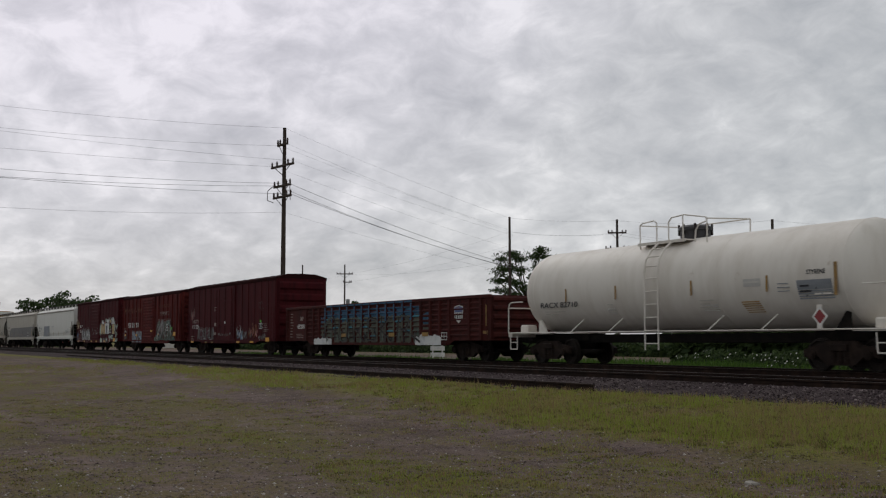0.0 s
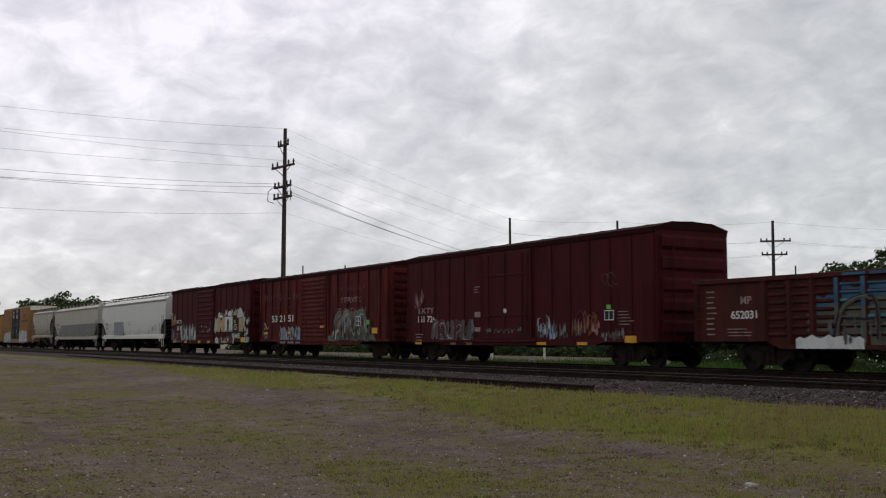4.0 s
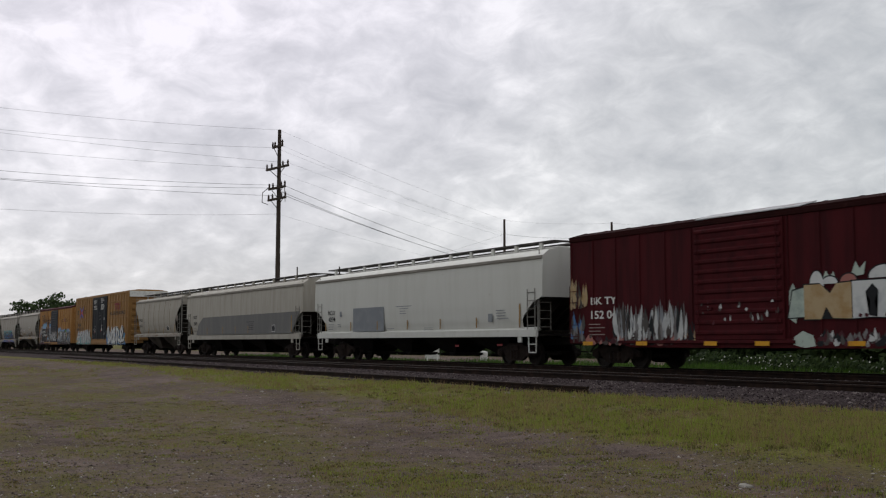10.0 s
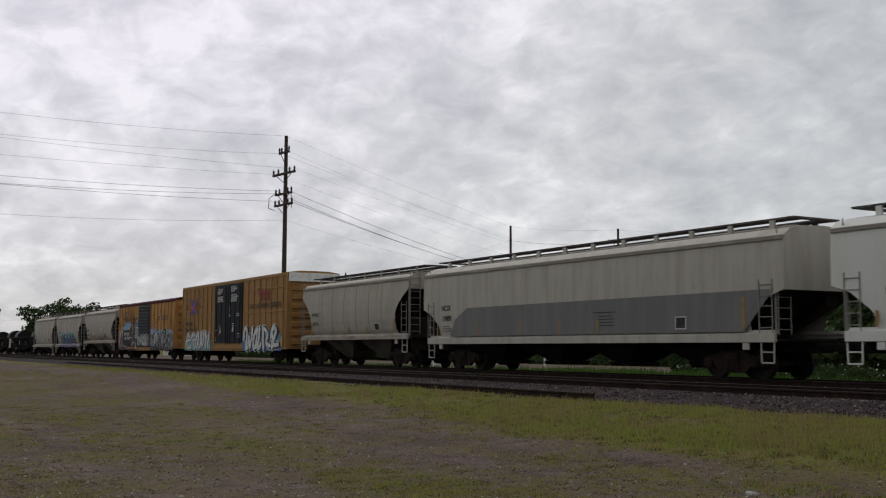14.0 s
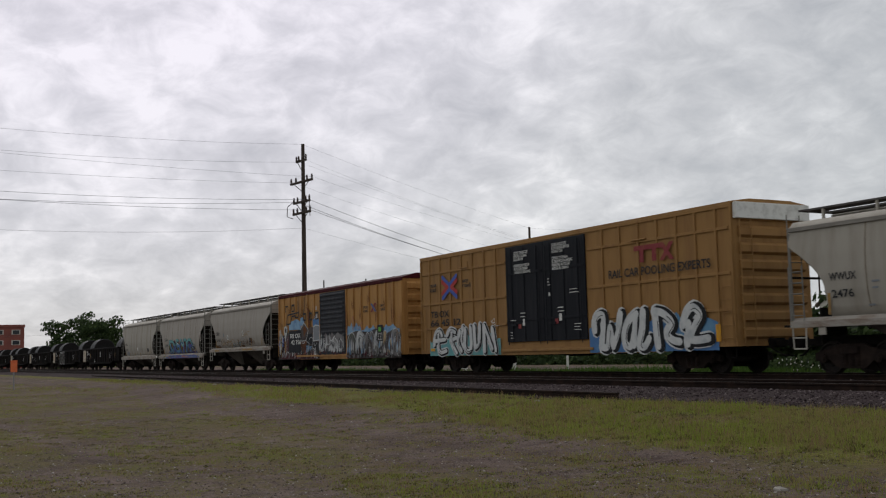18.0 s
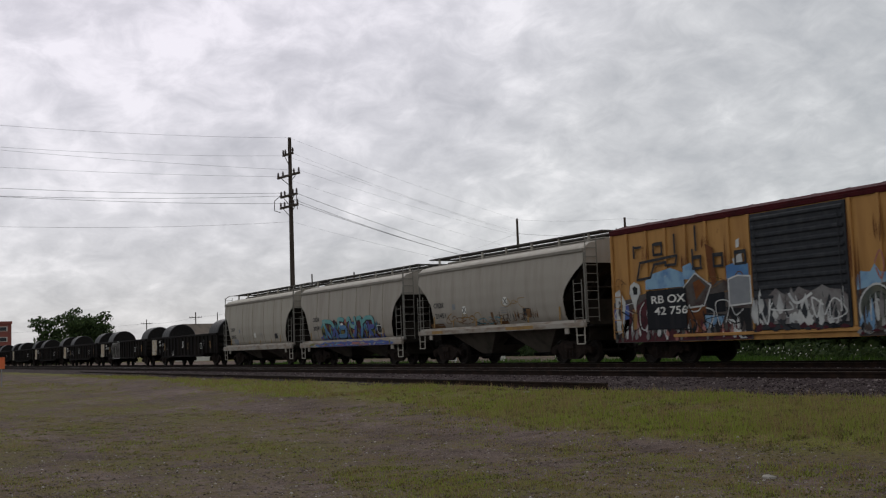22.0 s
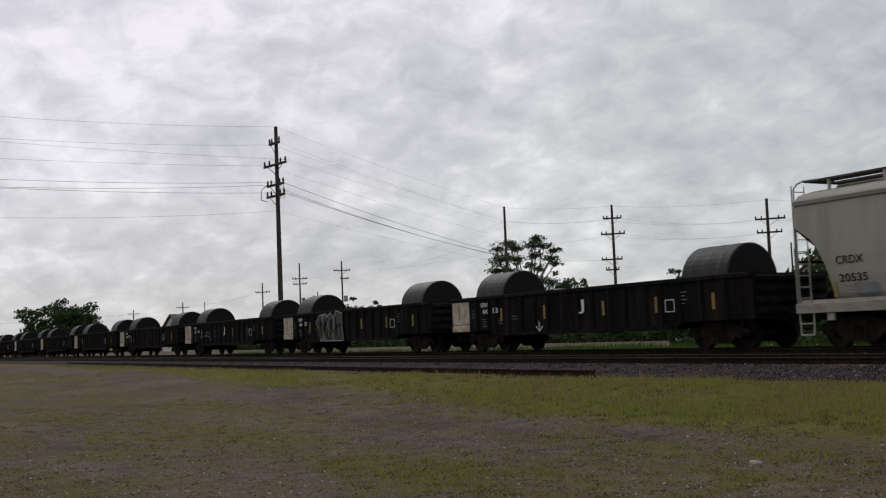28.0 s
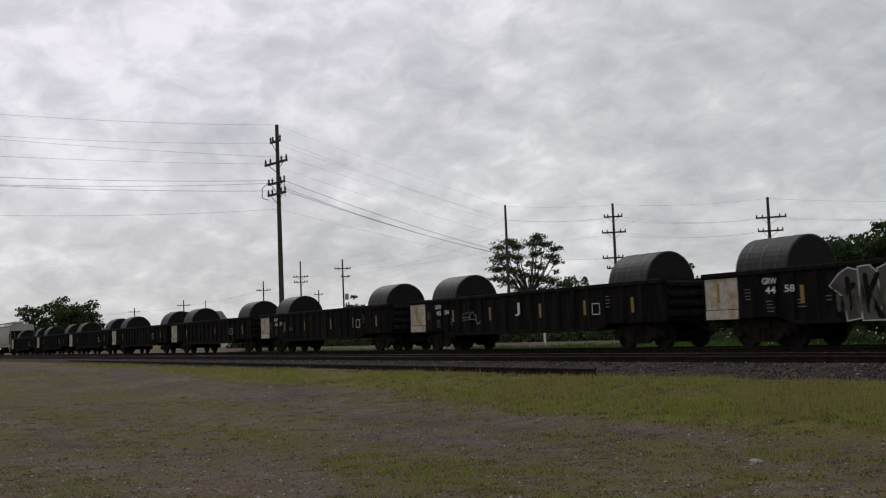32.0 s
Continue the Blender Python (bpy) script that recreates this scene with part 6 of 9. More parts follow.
# ---- covered hoppers ----
def hopper(car, L, half, z0, zs, z1, mat, bays, overhang, style, mouth, roof_pos=0.55, post_mat=None, seams=(), sill_h=0.18, flush=False, bay_mat="under", eave_over=0.0, depth=2.3):
    """A covered hopper. L: length over the side sills. z0: sill's foot; zs: eave; z1: roof.
    mouth: rows of (distance from the end, height) along the edge of the side sheet over the open end."""
    h = L / 2
    post_mat = post_mat or mat
    if style == "round":
        prof_h = [(half - 0.30, z0 + sill_h), (half - 0.12, z0 + 0.45), (half - 0.03, z0 + 0.9), (half, z0 + 1.4), (half - 0.02, z0 + 1.9), (half - 0.10, zs - 0.12), (half - 0.13, zs), (half - 0.30, zs + 0.16), (half * 0.45, z1 - 0.04), (0.0, z1)]
    else:
        prof_h = [(half - 0.12, z0 + sill_h), (half - 0.04, z0 + 0.6), (half, z0 + 1.2), (half - 0.01, zs - 0.6), (half - 0.04, zs - 0.1), (half - 0.04, zs), (half - 0.10, zs + 0.05), (half - 0.30, zs + 0.20), (half * 0.5, z1 - 0.03), (0.0, z1)]
    he = h + eave_over

    def reach(z):
        if z >= mouth[0][1]:
            return he - mouth[0][0]
        for (da, za), (db, zb) in zip(mouth, mouth[1:]):
            if za >= z >= zb:
                return he - (da + (db - da) * (za - z) / (za - zb))
        return he - mouth[-1][0]

    full = []
    for (a, b) in zip(prof_h, prof_h[1:]):
        n = 5 if b[1] - a[1] > 0.3 else 2
        full += [(a[0] + (b[0] - a[0]) * k / n, a[1] + (b[1] - a[1]) * k / n) for k in range(n)]
    full.append(prof_h[-1])
    cols = 9
    # one shell over both sides and the roof
    bm = B()
    grid = {}
    for s in (-1, 1):
        for j, (y, z) in enumerate(full):
            if s == 1 and y == 0.0:
                for i in range(cols):
                    grid[s, j, i] = grid[-1, j, i]
                continue
            rx = reach(z)
            for i in range(cols):
                grid[s, j, i] = bm.verts.new((-rx + 2 * rx * i / (cols - 1), s * y, z))
    for s in (-1, 1):
        for j in range(len(full) - 1):
            for i in range(cols - 1):
                q = [grid[s, j, i], grid[s, j, i + 1], grid[s, j + 1, i + 1], grid[s, j + 1, i]]
                bm.faces.new(q if s == -1 else q[::-1])
    body = part("body", bm, mat, car, smooth=True)
    top = mouth[0][1]
    for s in (-1, 1):
        # upright end sheet above, dark slope sheet below
        bm = B()
        ring = [(y, z) for y, z in full if z >= top - 0.001]
        ring = [(ring[0][0], top)] + ring
        vs = [bm.verts.new((s * (he - mouth[0][0] - 0.002), -y, z)) for y, z in ring] + [bm.verts.new((s * (he - mouth[0][0] - 0.002), y, z)) for y, z in reversed(ring[:-1])]
        bm.faces.new(vs)
        part("end_sheet", bm, mat, car)
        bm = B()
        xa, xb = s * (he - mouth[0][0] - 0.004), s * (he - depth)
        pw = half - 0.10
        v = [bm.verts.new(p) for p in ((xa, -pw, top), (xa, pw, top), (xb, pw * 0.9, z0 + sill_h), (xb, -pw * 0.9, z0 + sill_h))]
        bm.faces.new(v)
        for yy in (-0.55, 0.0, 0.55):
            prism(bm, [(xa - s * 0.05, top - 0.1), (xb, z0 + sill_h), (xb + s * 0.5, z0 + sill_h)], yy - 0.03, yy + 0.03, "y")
        # the shade under the end sheet is put into this colour, with the dirt
        part("slope_sheet", bm, "slope_dark", car, "slope sheet at the open end, coloured dark for dirt and shade")
    for x in seams:
        bm = B()
        for s in (-1,):
            pts = [(s * (y + 0.003), z) for y, z in full if z0 + 0.35 < z < zs + 0.01]
            for (ya, za), (yb, zb) in zip(pts, pts[1:]):
                v = [bm.verts.new((x + dx, yy + dy, zz)) for dx, dy, yy, zz in ((-0.022, 0.004, ya, za), (0, -0.012, ya, za), (0, -0.012, yb, zb), (-0.022, 0.004, yb, zb))]
                bm.faces.new(v)
                v = [bm.verts.new((x + dx, yy + dy, zz)) for dx, dy, yy, zz in ((0.022, 0.004, ya, za), (0, -0.012, ya, za), (0, -0.012, yb, zb), (0.022, 0.004, yb, zb))]
                bm.faces.new(v)
        part("side_seam", bm, "seam_rust", car)
    for s in (-1, 1):
        bm = B()
        y = s * (half - (0.10 if not flush else 0.06))
        box(bm, -h, h, min(y, y + s * 0.12), max(y, y + s * 0.12), z0, z0 + sill_h, 0.012)
        part("side_sill", bm, mat if style == "flat" else "sill_rust", car)
        bm = B()
        prism(bm, [(s * (half - 0.06), z0 + sill_h - 0.01), (s * (half - 0.14), z0 + sill_h + 0.09), (s * (half - 0.22), z0 + sill_h - 0.01)], -h, h, "x")
        part("sill_flange", bm, mat if style == "flat" else "sill_rust", car)
        bm = B()
        ye = s * (prof_h[5][0] + 0.05)
        box(bm, -he + 0.02, he - 0.02, min(ye, ye - s * 0.09), max(ye, ye - s * 0.09), zs - 0.12, zs + 0.0, 0.012)
        part("eave_rail", bm, "eave_grime", car)
        # corner posts, ladders, end platform
        for y in (-half + 0.10, half - 0.10):
            bm = B()
            tube(bm, (s * (h - 0.02), y, z0 + sill_h), (s * (h - 0.02), y, top + 0.35), 0.03, 8)
            part("corner_post", bm, "ladder_grey", car)
        bm = B()
        bar(bm, [(s * (h - 0.02), -half + 0.1, z0 + 1.35), (s * (h - 0.02), half - 0.1, z0 + 1.35)], 0.035)
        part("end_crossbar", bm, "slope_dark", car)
        bm = B()
        box(bm, min(s * (h - 0.02), s * (h - depth)), max(s * (h - 0.02), s * (h - depth)), -half + 0.14, half - 0.14, z0 + 0.03, z0 + 0.10)
        part("shear_plate", bm, "under", car)
        bm = B()
        box(bm, min(s * h, s * (h + 0.32)), max(s * h, s * (h + 0.32)), -half + 0.1, half - 0.1, z0 + 0.03, z0 + 0.09)
        part("end_platform", bm, "under", car)
        # added dark filler that blocks the bright gap beside the next car
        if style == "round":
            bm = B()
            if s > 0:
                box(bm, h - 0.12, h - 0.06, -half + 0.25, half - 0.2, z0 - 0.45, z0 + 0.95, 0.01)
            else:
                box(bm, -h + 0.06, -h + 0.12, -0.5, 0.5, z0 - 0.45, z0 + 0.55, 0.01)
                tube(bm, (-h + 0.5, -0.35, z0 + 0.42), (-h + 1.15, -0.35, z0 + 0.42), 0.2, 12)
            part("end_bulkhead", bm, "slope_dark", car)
        ladder(car, s * (h - 0.5), s * (h - 0.04), -half - 0.02, z0 + sill_h, z0 + sill_h + 1.45, 5, "ladder_grey", "side_ladder", 0.013)
        ladder(car, -half + 0.12, -half + 0.6, s * (h + 0.05), z0 + 0.2, z1 + (0.1 if style == "round" else -0.1), 10, "ladder_grey", "end_ladder", 0.013, along="y")
        bm = B()
        bar(bm, [(s * (h - 0.5), -half + 0.03, z0 + 0.02), (s * (h - 0.48), -half + 0.03, z0 - 0.55), (s * (h - 0.06), -half + 0.03, z0 - 0.55), (s * (h - 0.04), -half + 0.03, z0 + 0.02)], 0.024)
        bar(bm, [(s * (h - 0.49), -half + 0.03, z0 - 0.26), (s * (h - 0.05), -half + 0.03, z0 - 0.26)], 0.02)
        part("sill_step", bm, post_mat, car)
        if style == "round" and z0 < 1.0:
            bm = B()
            bar(bm, [(s * (h - 0.02), -half + 0.1, top + 0.35), (s * (h - 0.02), -half + 0.12, z1 + 0.0), (s * (h - 0.06), -half + 0.2, z1 + 0.12), (s * (h - 0.18), -half + 0.32, z1 + 0.2), (s * (h - 0.5), -half + 0.5, z1 + 0.21)], 0.022)
            part("grab_rail", bm, "ladder_grey", car)
        bm = B()
        lathe(bm, [(s * (h + 0.16), 0.22), (s * (h + 0.18), 0.26), (s * (h + 0.2), 0.22)], 16, "x", (0, 0.5, z0 + 1.2))
        part("brake_wheel", bm, "under", car)
        bm = B()
        box(bm, min(s * (h - 1.15), s * (h - 0.92)), max(s * (h - 1.15), s * (h - 0.92)), -half + 0.0, -half + 0.06, z0 - 0.20, z0 - 0.005, 0.01)
        part("jacking_pad", bm, mat, car)
    # outlets
    span = (L - 2 * depth + 0.9) / bays
    for i in range(bays):
        x = -span * bays / 2 + span * (i + 0.5)
        bm = B()
        topw, bot = span * 0.46, 0.36
        ring = [[bm.verts.new((x + a * k, b * w, z)) for a, b in ((-1, -1), (1, -1), (1, 1), (-1, 1))] for k, w, z in ((topw, half - 0.3, z0 + 0.10), (bot, 0.55, 0.42))]
        for k in range(4):
            bm.faces.new((ring[0][k], ring[0][(k + 1) % 4], ring[1][(k + 1) % 4], ring[1][k]))
        bm.faces.new(ring[0][::-1])
        bm.faces.new(ring[1])
        o = part("outlet", bm, bay_mat, car)
        bm = B()
        box(bm, x - 0.45, x + 0.45, -0.66, 0.66, 0.29, 0.418, 0.02)
        part("outlet_gate", bm, "under", o)
        bm = B()
        tube(bm, (x, -1.0, 0.36), (x, 1.0, 0.36), 0.05, 8)
        part("gate_shaft", bm, "under", o)
    # roof walk and hatches
    lift = 0.22 if style == "round" else 0.19
    for y in (-roof_pos, roof_pos):
        bm = B()
        box(bm, -h + 0.05, h - 0.05, y - 0.28, y + 0.28, z1 + lift, z1 + lift + 0.05)
        part("roof_walk", bm, "walk", car, "dark grating roof walk")
    for s in (-1, 1):
        bm = B()
        box(bm, min(s * (h - 0.05), s * (h + 0.2)), max(s * (h - 0.05), s * (h + 0.2)), -roof_pos - 0.3, roof_pos + 0.3, z1 + lift, z1 + lift + 0.05)
        part("end_walk", bm, "walk", car)
    k = int(L / 1.5)
    for i in range(k):
        x = -h + 0.6 + (L - 1.2) * i / (k - 1)
        for s in (-1, 1):
            bm = B()
            box(bm, x - (0.09 if style == "flat" else 0.03), x + (0.09 if style == "flat" else 0.03), min(s * (roof_pos + 0.2), s * (roof_pos + 0.285)), max(s * (roof_pos + 0.2), s * (roof_pos + 0.285)), z1 - 0.18, z1 + lift - 0.004, 0.01)
            part("walk_bracket", bm, post_mat, car)
    bm = B()
    box(bm, -h + 0.4, h - 0.4, -0.24, 0.24, z1 - 0.02, z1 + 0.10, 0.03)
    part("hatch_cover", bm, mat, car)
    running_gear(car, L, overhang, h + 0.35, False)
    return full


def drape(car, full, z0, sill_h, before):
    """Lays the paint added to a hopper's side close onto its curved sheet."""
    foot = z0 + sill_h
    for ob in [o for o in car.children_recursive if o not in before]:
        if max(v.co.z for v in ob.data.vertices) < foot + 0.08:
            continue
        bm = bmesh.new()
        bm.from_mesh(ob.data)
        for c in (foot + 0.02, z0 + 0.45, z0 + 0.9, z0 + 1.4):
            bmesh.ops.bisect_plane(bm, geom=bm.verts[:] + bm.edges[:] + bm.faces[:], plane_co=(0, 0, c), plane_no=(0, 0, 1))
        for v in bm.verts:
            z, w = v.co.z, full[0][0]
            for (ya, za), (yb, zb_) in zip(full, full[1:]):
                if za <= z <= zb_:
                    w = ya + (yb - ya) * (z - za) / max(zb_ - za, 1e-6)
                    break
            if z > foot:
                v.co.y = -w - 0.006 - max(0.0, -v.co.y - 1.445) * 0.15
        bm.to_mesh(ob.data)
        bm.free()


SMALL_MOUTH = [(0.0, 3.42), (0.40, 3.15), (0.75, 2.88), (1.02, 2.60), (1.15, 2.40), (1.19, 2.1), (1.2, 1.2)]
LOW_MOUTH = [(0.0, 3.10), (0.3, 2.98), (0.55, 2.80), (0.78, 2.5), (0.95, 2.15), (1.06, 1.75), (1.12, 1.3), (1.14, 1.0)]
LONG_MOUTH = [(0.0, 2.42), (0.35, 2.38), (0.5, 2.30), (0.85, 2.02), (1.15, 1.80), (1.25, 1.66), (1.27, 1.2)]

e, L = car_thing("hopper_car", "long off-white covered hopper car with a grey patch", -126.4, -107.9)
hopper(e, L, 1.56, 1.03, 3.88, 4.22, "hopper", 4, 2.0, "flat", LONG_MOUTH, 0.62, sill_h=0.26, eave_over=0.37)
NH = -1.565
lettering("reporting_mark", "NCLX", -8.03, 2.16, NH, 0.22, "dark_text", e, 0.78)
lettering("car_number", "4274", -7.97, 1.84, NH, 0.22, "dark_text", e, 0.74)
marks("grey_patch", [(-5.25, 1.33, 3.08, 1.08)], NH + 0.001, "grey_patch", e)
marks("stencil", note(-8.0, 1.68, 0.8, 3, 0.05, 0.06, 110) + note(-6.95, 1.68, 0.45, 2, 0.05, 0.06, 111) + note(-1.15, 2.36, 1.6, 1, 0.06, 0.05, 112) + note(-0.75, 2.26, 0.8, 3, 0.055, 0.05, 113) + note(-1.9, 1.42, 1.0, 1, 0.05, 0.05, 117) + note(1.3, 1.42, 1.1, 2, 0.04, 0.04, 118) + note(6.7, 2.0, 0.9, 4, 0.05, 0.05, 114) + [(-6.7, 2.05, 0.2, 0.25), (6.2, 1.6, 0.3, 0.3)], NH, "grey_patch", e)
tape(e, [-8.33, -5.55, -2.85, -0.08, 2.65, 5.35], 1.38, NH, 0.08, 0.40, "stripe_dull")
tape(e, [8.22], 1.36, NH, 0.09, 0.86, "stripe_dull")
marks("red_outlet_tag", [(6.4, 0.70, 0.35, 0.08), (3.4, 0.66, 0.3, 0.08)], -1.3, "red_logo", e)

e, L = car_thing("hopper_car", "long dull off-white covered hopper car with a broad grey band", -147.2, -128.65)
hopper(e, L, 1.56, 1.02, 3.88, 4.20, "hopper_dull", 4, 2.0, "flat", LONG_MOUTH, 0.62, sill_h=0.25, eave_over=0.37)
lettering("reporting_mark", "NCIX", -8.15, 2.36, NH, 0.22, "dark_text", e, 0.70)
lettering("car_number", "1989", -8.12, 1.95, NH, 0.22, "dark_text", e, 0.64)
bm = B()
sheet(bm, [(-7.5, 1.32), (8.2, 1.32), (8.2, 1.6), (8.6, 2.0), (9.2, 2.38), (9.3, 2.45), (-6.2, 2.42), (-7.1, 2.0)], NH + 0.002)
part("grey_band", bm, "grey_band", e)
marks("stencil", note(-8.1, 1.72, 0.8, 3, 0.04, 0.05, 120) + note(1.6, 2.0, 1.4, 1, 0.05, 0.05, 121) + note(1.9, 1.88, 0.8, 4, 0.05, 0.05, 122), NH - 0.004, "dark_text", e)
marks("consolidated_stencil", [(5.5, 1.43, 0.45, 0.35)], NH - 0.006, "dark_text", e)
marks("stencil_frame", [(5.5, 1.42, 0.45, 0.025), (5.5, 1.77, 0.45, 0.025), (5.5, 1.42, 0.025, 0.36), (5.93, 1.42, 0.025, 0.36)], NH - 0.008, "white", e)
tape(e, [-8.5, -5.4, -2.5, -0.3, 1.8], 1.36, NH - 0.002, 0.08, 0.42, "stripe_dull")
tape(e, [8.15], 1.4, NH - 0.004, 0.1, 0.86, "stripe_dull")

e, L = car_thing("hopper_car", "short grey covered hopper car with black lettering", -160.5, -149.0)
full = hopper(e, L, 1.56, 1.24, 3.92, 4.20, "hopper_cream", 2, 1.5, "round", SMALL_MOUTH, 0.5, "hopper_dull", (-3.25, -2.0, -0.65, 0.64, 1.99, 3.26), bay_mat="bay_grime")
NW = -1.545
bare = set(e.children_recursive)
lettering("reporting_mark", "WWUX", -4.38, 2.42, NW, 0.20, "dark_text", e, 0.85)
lettering("car_number", "2476", -4.35, 1.98, NW, 0.20, "dark_text", e, 0.68)
marks("consolidated_stencil", [(2.5, 1.68, 0.42, 0.3)], NW + 0.06, "dark_text", e)
marks("stencil_frame", [(2.48, 1.66, 0.46, 0.025), (2.48, 1.97, 0.46, 0.025), (2.48, 1.66, 0.025, 0.33), (2.92, 1.66, 0.025, 0.33)], NW + 0.057, "white", e)
marks("stencil", note(-3.1, 2.3, 0.25, 2, 0.1, 0.06, 131) + note(3.2, 2.0, 0.7, 2, 0.04, 0.05, 132) + note(-3.3, 1.72, 0.25, 1, 0.1, 0.05, 133), NW + 0.02, "grey_patch", e)
tape(e, [-2.2, -0.3, 1.65], 1.5, NW + 0.06, 0.09, 0.38, "stripe_dull")
tape(e, [4.38, -4.5], 1.55, NW + 0.03, 0.09, 0.85, "stripe_dull")
drape(e, full, 1.24, 0.18, bare)

SHORT = [(-211.7, -200.1, "21451", 1.24, 3.92, SMALL_MOUTH), (-224.8, -213.2, "20591", 0.92, 3.84, LOW_MOUTH), (-237.4, -226.0, "20535", 0.92, 3.84, LOW_MOUTH)]
for i, (a, b, num, z0, zs, mouth) in enumerate(SHORT):
    e, L = car_thing("hopper_car", ("short grey covered hopper car, stained, with a sprayed tag", "short grey covered hopper car with turquoise and violet graffiti", "short pale grey covered hopper car, rust-streaked")[i], a, b)
    sh = 0.18 if i == 0 else 0.25
    full = hopper(e, L, 1.56, z0, zs, zs + 0.34, ("hopper_mid", "hopper_mid", "hopper_cream")[i], 2, 1.5, "round", mouth, 0.5, "hopper_dull", ((), (-3.6, -2.1, -0.5, 1.1, 2.6, 3.9), (-2.31, -0.56, 1.29, 2.93, 4.1))[i], sh, i > 0, "bay_grime")
    bare = set(e.children_recursive)
    zb = z0 + sh
    lettering("reporting_mark", "CRDX", (-4.4, -4.08, -4.4)[i], zb + (0.93, 1.08, 0.95)[i], NW, 0.20, "dark_text", e, 0.82)
    lettering("car_number", num, (-4.35, -4.06, -4.35)[i], zb + (0.50, 0.63, 0.50)[i], NW + 0.03, 0.20, "dark_text", e, 0.84)
    marks("stencil", note(-4.3, zb + 0.38, 0.7, 3, 0.04, 0.05, 140 + i) + note(0.6, zb + 0.7, 0.6, 3, 0.04, 0.05, 144 + i) + [(-2.9, zb + 0.8, 0.22, 0.22)], NW + 0.03, "grey_patch", e)
    marks("consolidated_stencil", [(3.0 if i else 2.1, zb + 0.35, 0.42, 0.28)], NW + 0.06, "dark_text", e)
    tape(e, [-3.05, -1.3, 0.5, 2.3], zb + 0.1, NW + 0.09, 0.08, 0.38, "stripe_dull")
    tape(e, [3.75 if i else 4.3, -4.55], zb + 0.12, NW + 0.05, 0.09, 0.8, "stripe_dull")
    if i == 0:
        scrawl(e, -3.6, 2.6, zb + 0.1, zb + 0.6, NW + 0.04, 40, "brown_text", 150, 0.022)
        scrawl(e, -1.6, 0.6, zb + 0.05, zb + 0.5, NW + 0.036, 14, "g_teal", 149, 0.03)
        slivers(e, 0.4, 3.0, zb + 0.1, zb + 0.7, NW + 0.034, 26, ["dark_text", "brown_text"], 148, 0.03)
        marks("paint_patch", [(-0.1, zb + 0.08, 0.16, 0.5), (0.35, zb + 0.08, 0.6, 0.14), (2.3, zb + 0.3, 0.3, 0.3), (-4.9, zb + 0.02, 1.1, 0.25)], NW + 0.04, "brown_text", e)
        scrawl(e, -3.3, -0.8, zb + 0.2, zb + 0.7, NW + 0.04, 16, "stripe_dull", 151, 0.03)
        scrawl(e, 0.8, 2.4, zb + 0.6, zb + 1.1, NW + 0.02, 10, "stripe_dull", 155, 0.03)
        for x in (-2.0, 1.0):
            bm = B()
            sheet(bm, blob(random.Random(3), x, zb + (0.75 if x < 0 else 0.95), 0.3, 0.32, 20, 0.0), NW + 0.01)
            part("round_emblem", bm, "white", e)
            bm = B()
            stroke(bm, [(x - 0.1, zb + (0.65 if x < 0 else 0.85)), (x + 0.1, zb + (0.85 if x < 0 else 1.05))], NW + 0.006, 0.022)
            stroke(bm, [(x + 0.1, zb + (0.65 if x < 0 else 0.85)), (x - 0.1, zb + (0.85 if x < 0 else 1.05))], NW + 0.005, 0.022)
            part("emblem_cross", bm, "dark_text", e)
        marks("rust_wash", [(-4.6, zb - 0.14, 0.9, 0.12), (1.0, zb - 0.14, 1.8, 0.12)], -1.58, "stripe_dull", e)
    if i == 1:
        cloud(e, -3.05, 3.4, zb + 0.1, zb + 1.25, NW + 0.03, "g_maroon", 156, 8)
        cloud(e, -3.3, 3.9, zb, zb + 0.45, NW + 0.026, "g_violet", 157, 7)
        mural(e, -3.0, 3.6, zb + 0.0, zb + 1.15, NW + 0.022, 60, ["g_maroon", "g_violet", "g_olive", "g_blue", "g_pink", "g_teal", "g_black"], 159, 0.55, ["g_violet", "g_blue", "g_violet", "g_olive"])
        BENT = [[[(0.0, 0.95), (0.05, 0.5), (0.12, 0.05)], [(0.03, 0.95), (0.1, 0.92)]], [[(0.12, 0.9), (0.17, 0.85), (0.24, 0.5), (0.28, 0.05)], [(0.20, 0.2), (0.24, 0.5)]], [[(0.42, 0.95), (0.32, 0.98), (0.36, 0.55), (0.46, 0.5), (0.44, 0.1), (0.32, 0.08)]], [[(0.50, 0.9), (0.54, 0.98), (0.58, 0.6), (0.66, 0.5)], [(0.64, 0.98), (0.66, 0.5), (0.62, 0.05)]], [[(0.70, 0.95), (0.76, 0.95), (0.78, 0.4), (0.74, 0.05)], [(0.78, 0.7), (0.86, 0.95)]], [[(0.88, 0.95), (0.97, 0.9), (0.99, 0.5), (0.9, 0.4), (0.95, 0.05)]]]
        slivers(e, -3.0, 3.6, zb + 0.02, zb + 1.1, NW + 0.012, 110, ["g_maroon", "g_black", "g_olive", "g_teal", "g_violet"], 163, 0.09)
        piece(e, BENT, -2.8, 3.0, zb + 0.1, zb + 1.2, NW + 0.004, 0.10, "g_cyan", "g_black", 0.03, drop=(0.05, -0.03), inner="g_teal", seed=152)
        piece(e, [[[p for p in ln if p[1] < 0.56] for ln in g if sum(p[1] < 0.56 for p in ln) > 1] for g in BENT], -2.8, 3.0, zb + 0.08, zb + 1.2, NW - 0.03, 0.10, ["g_blue", "g_violet"], "g_blue", 0.0, drop=(0.0, 0.0), inner="g_violet", seed=153)
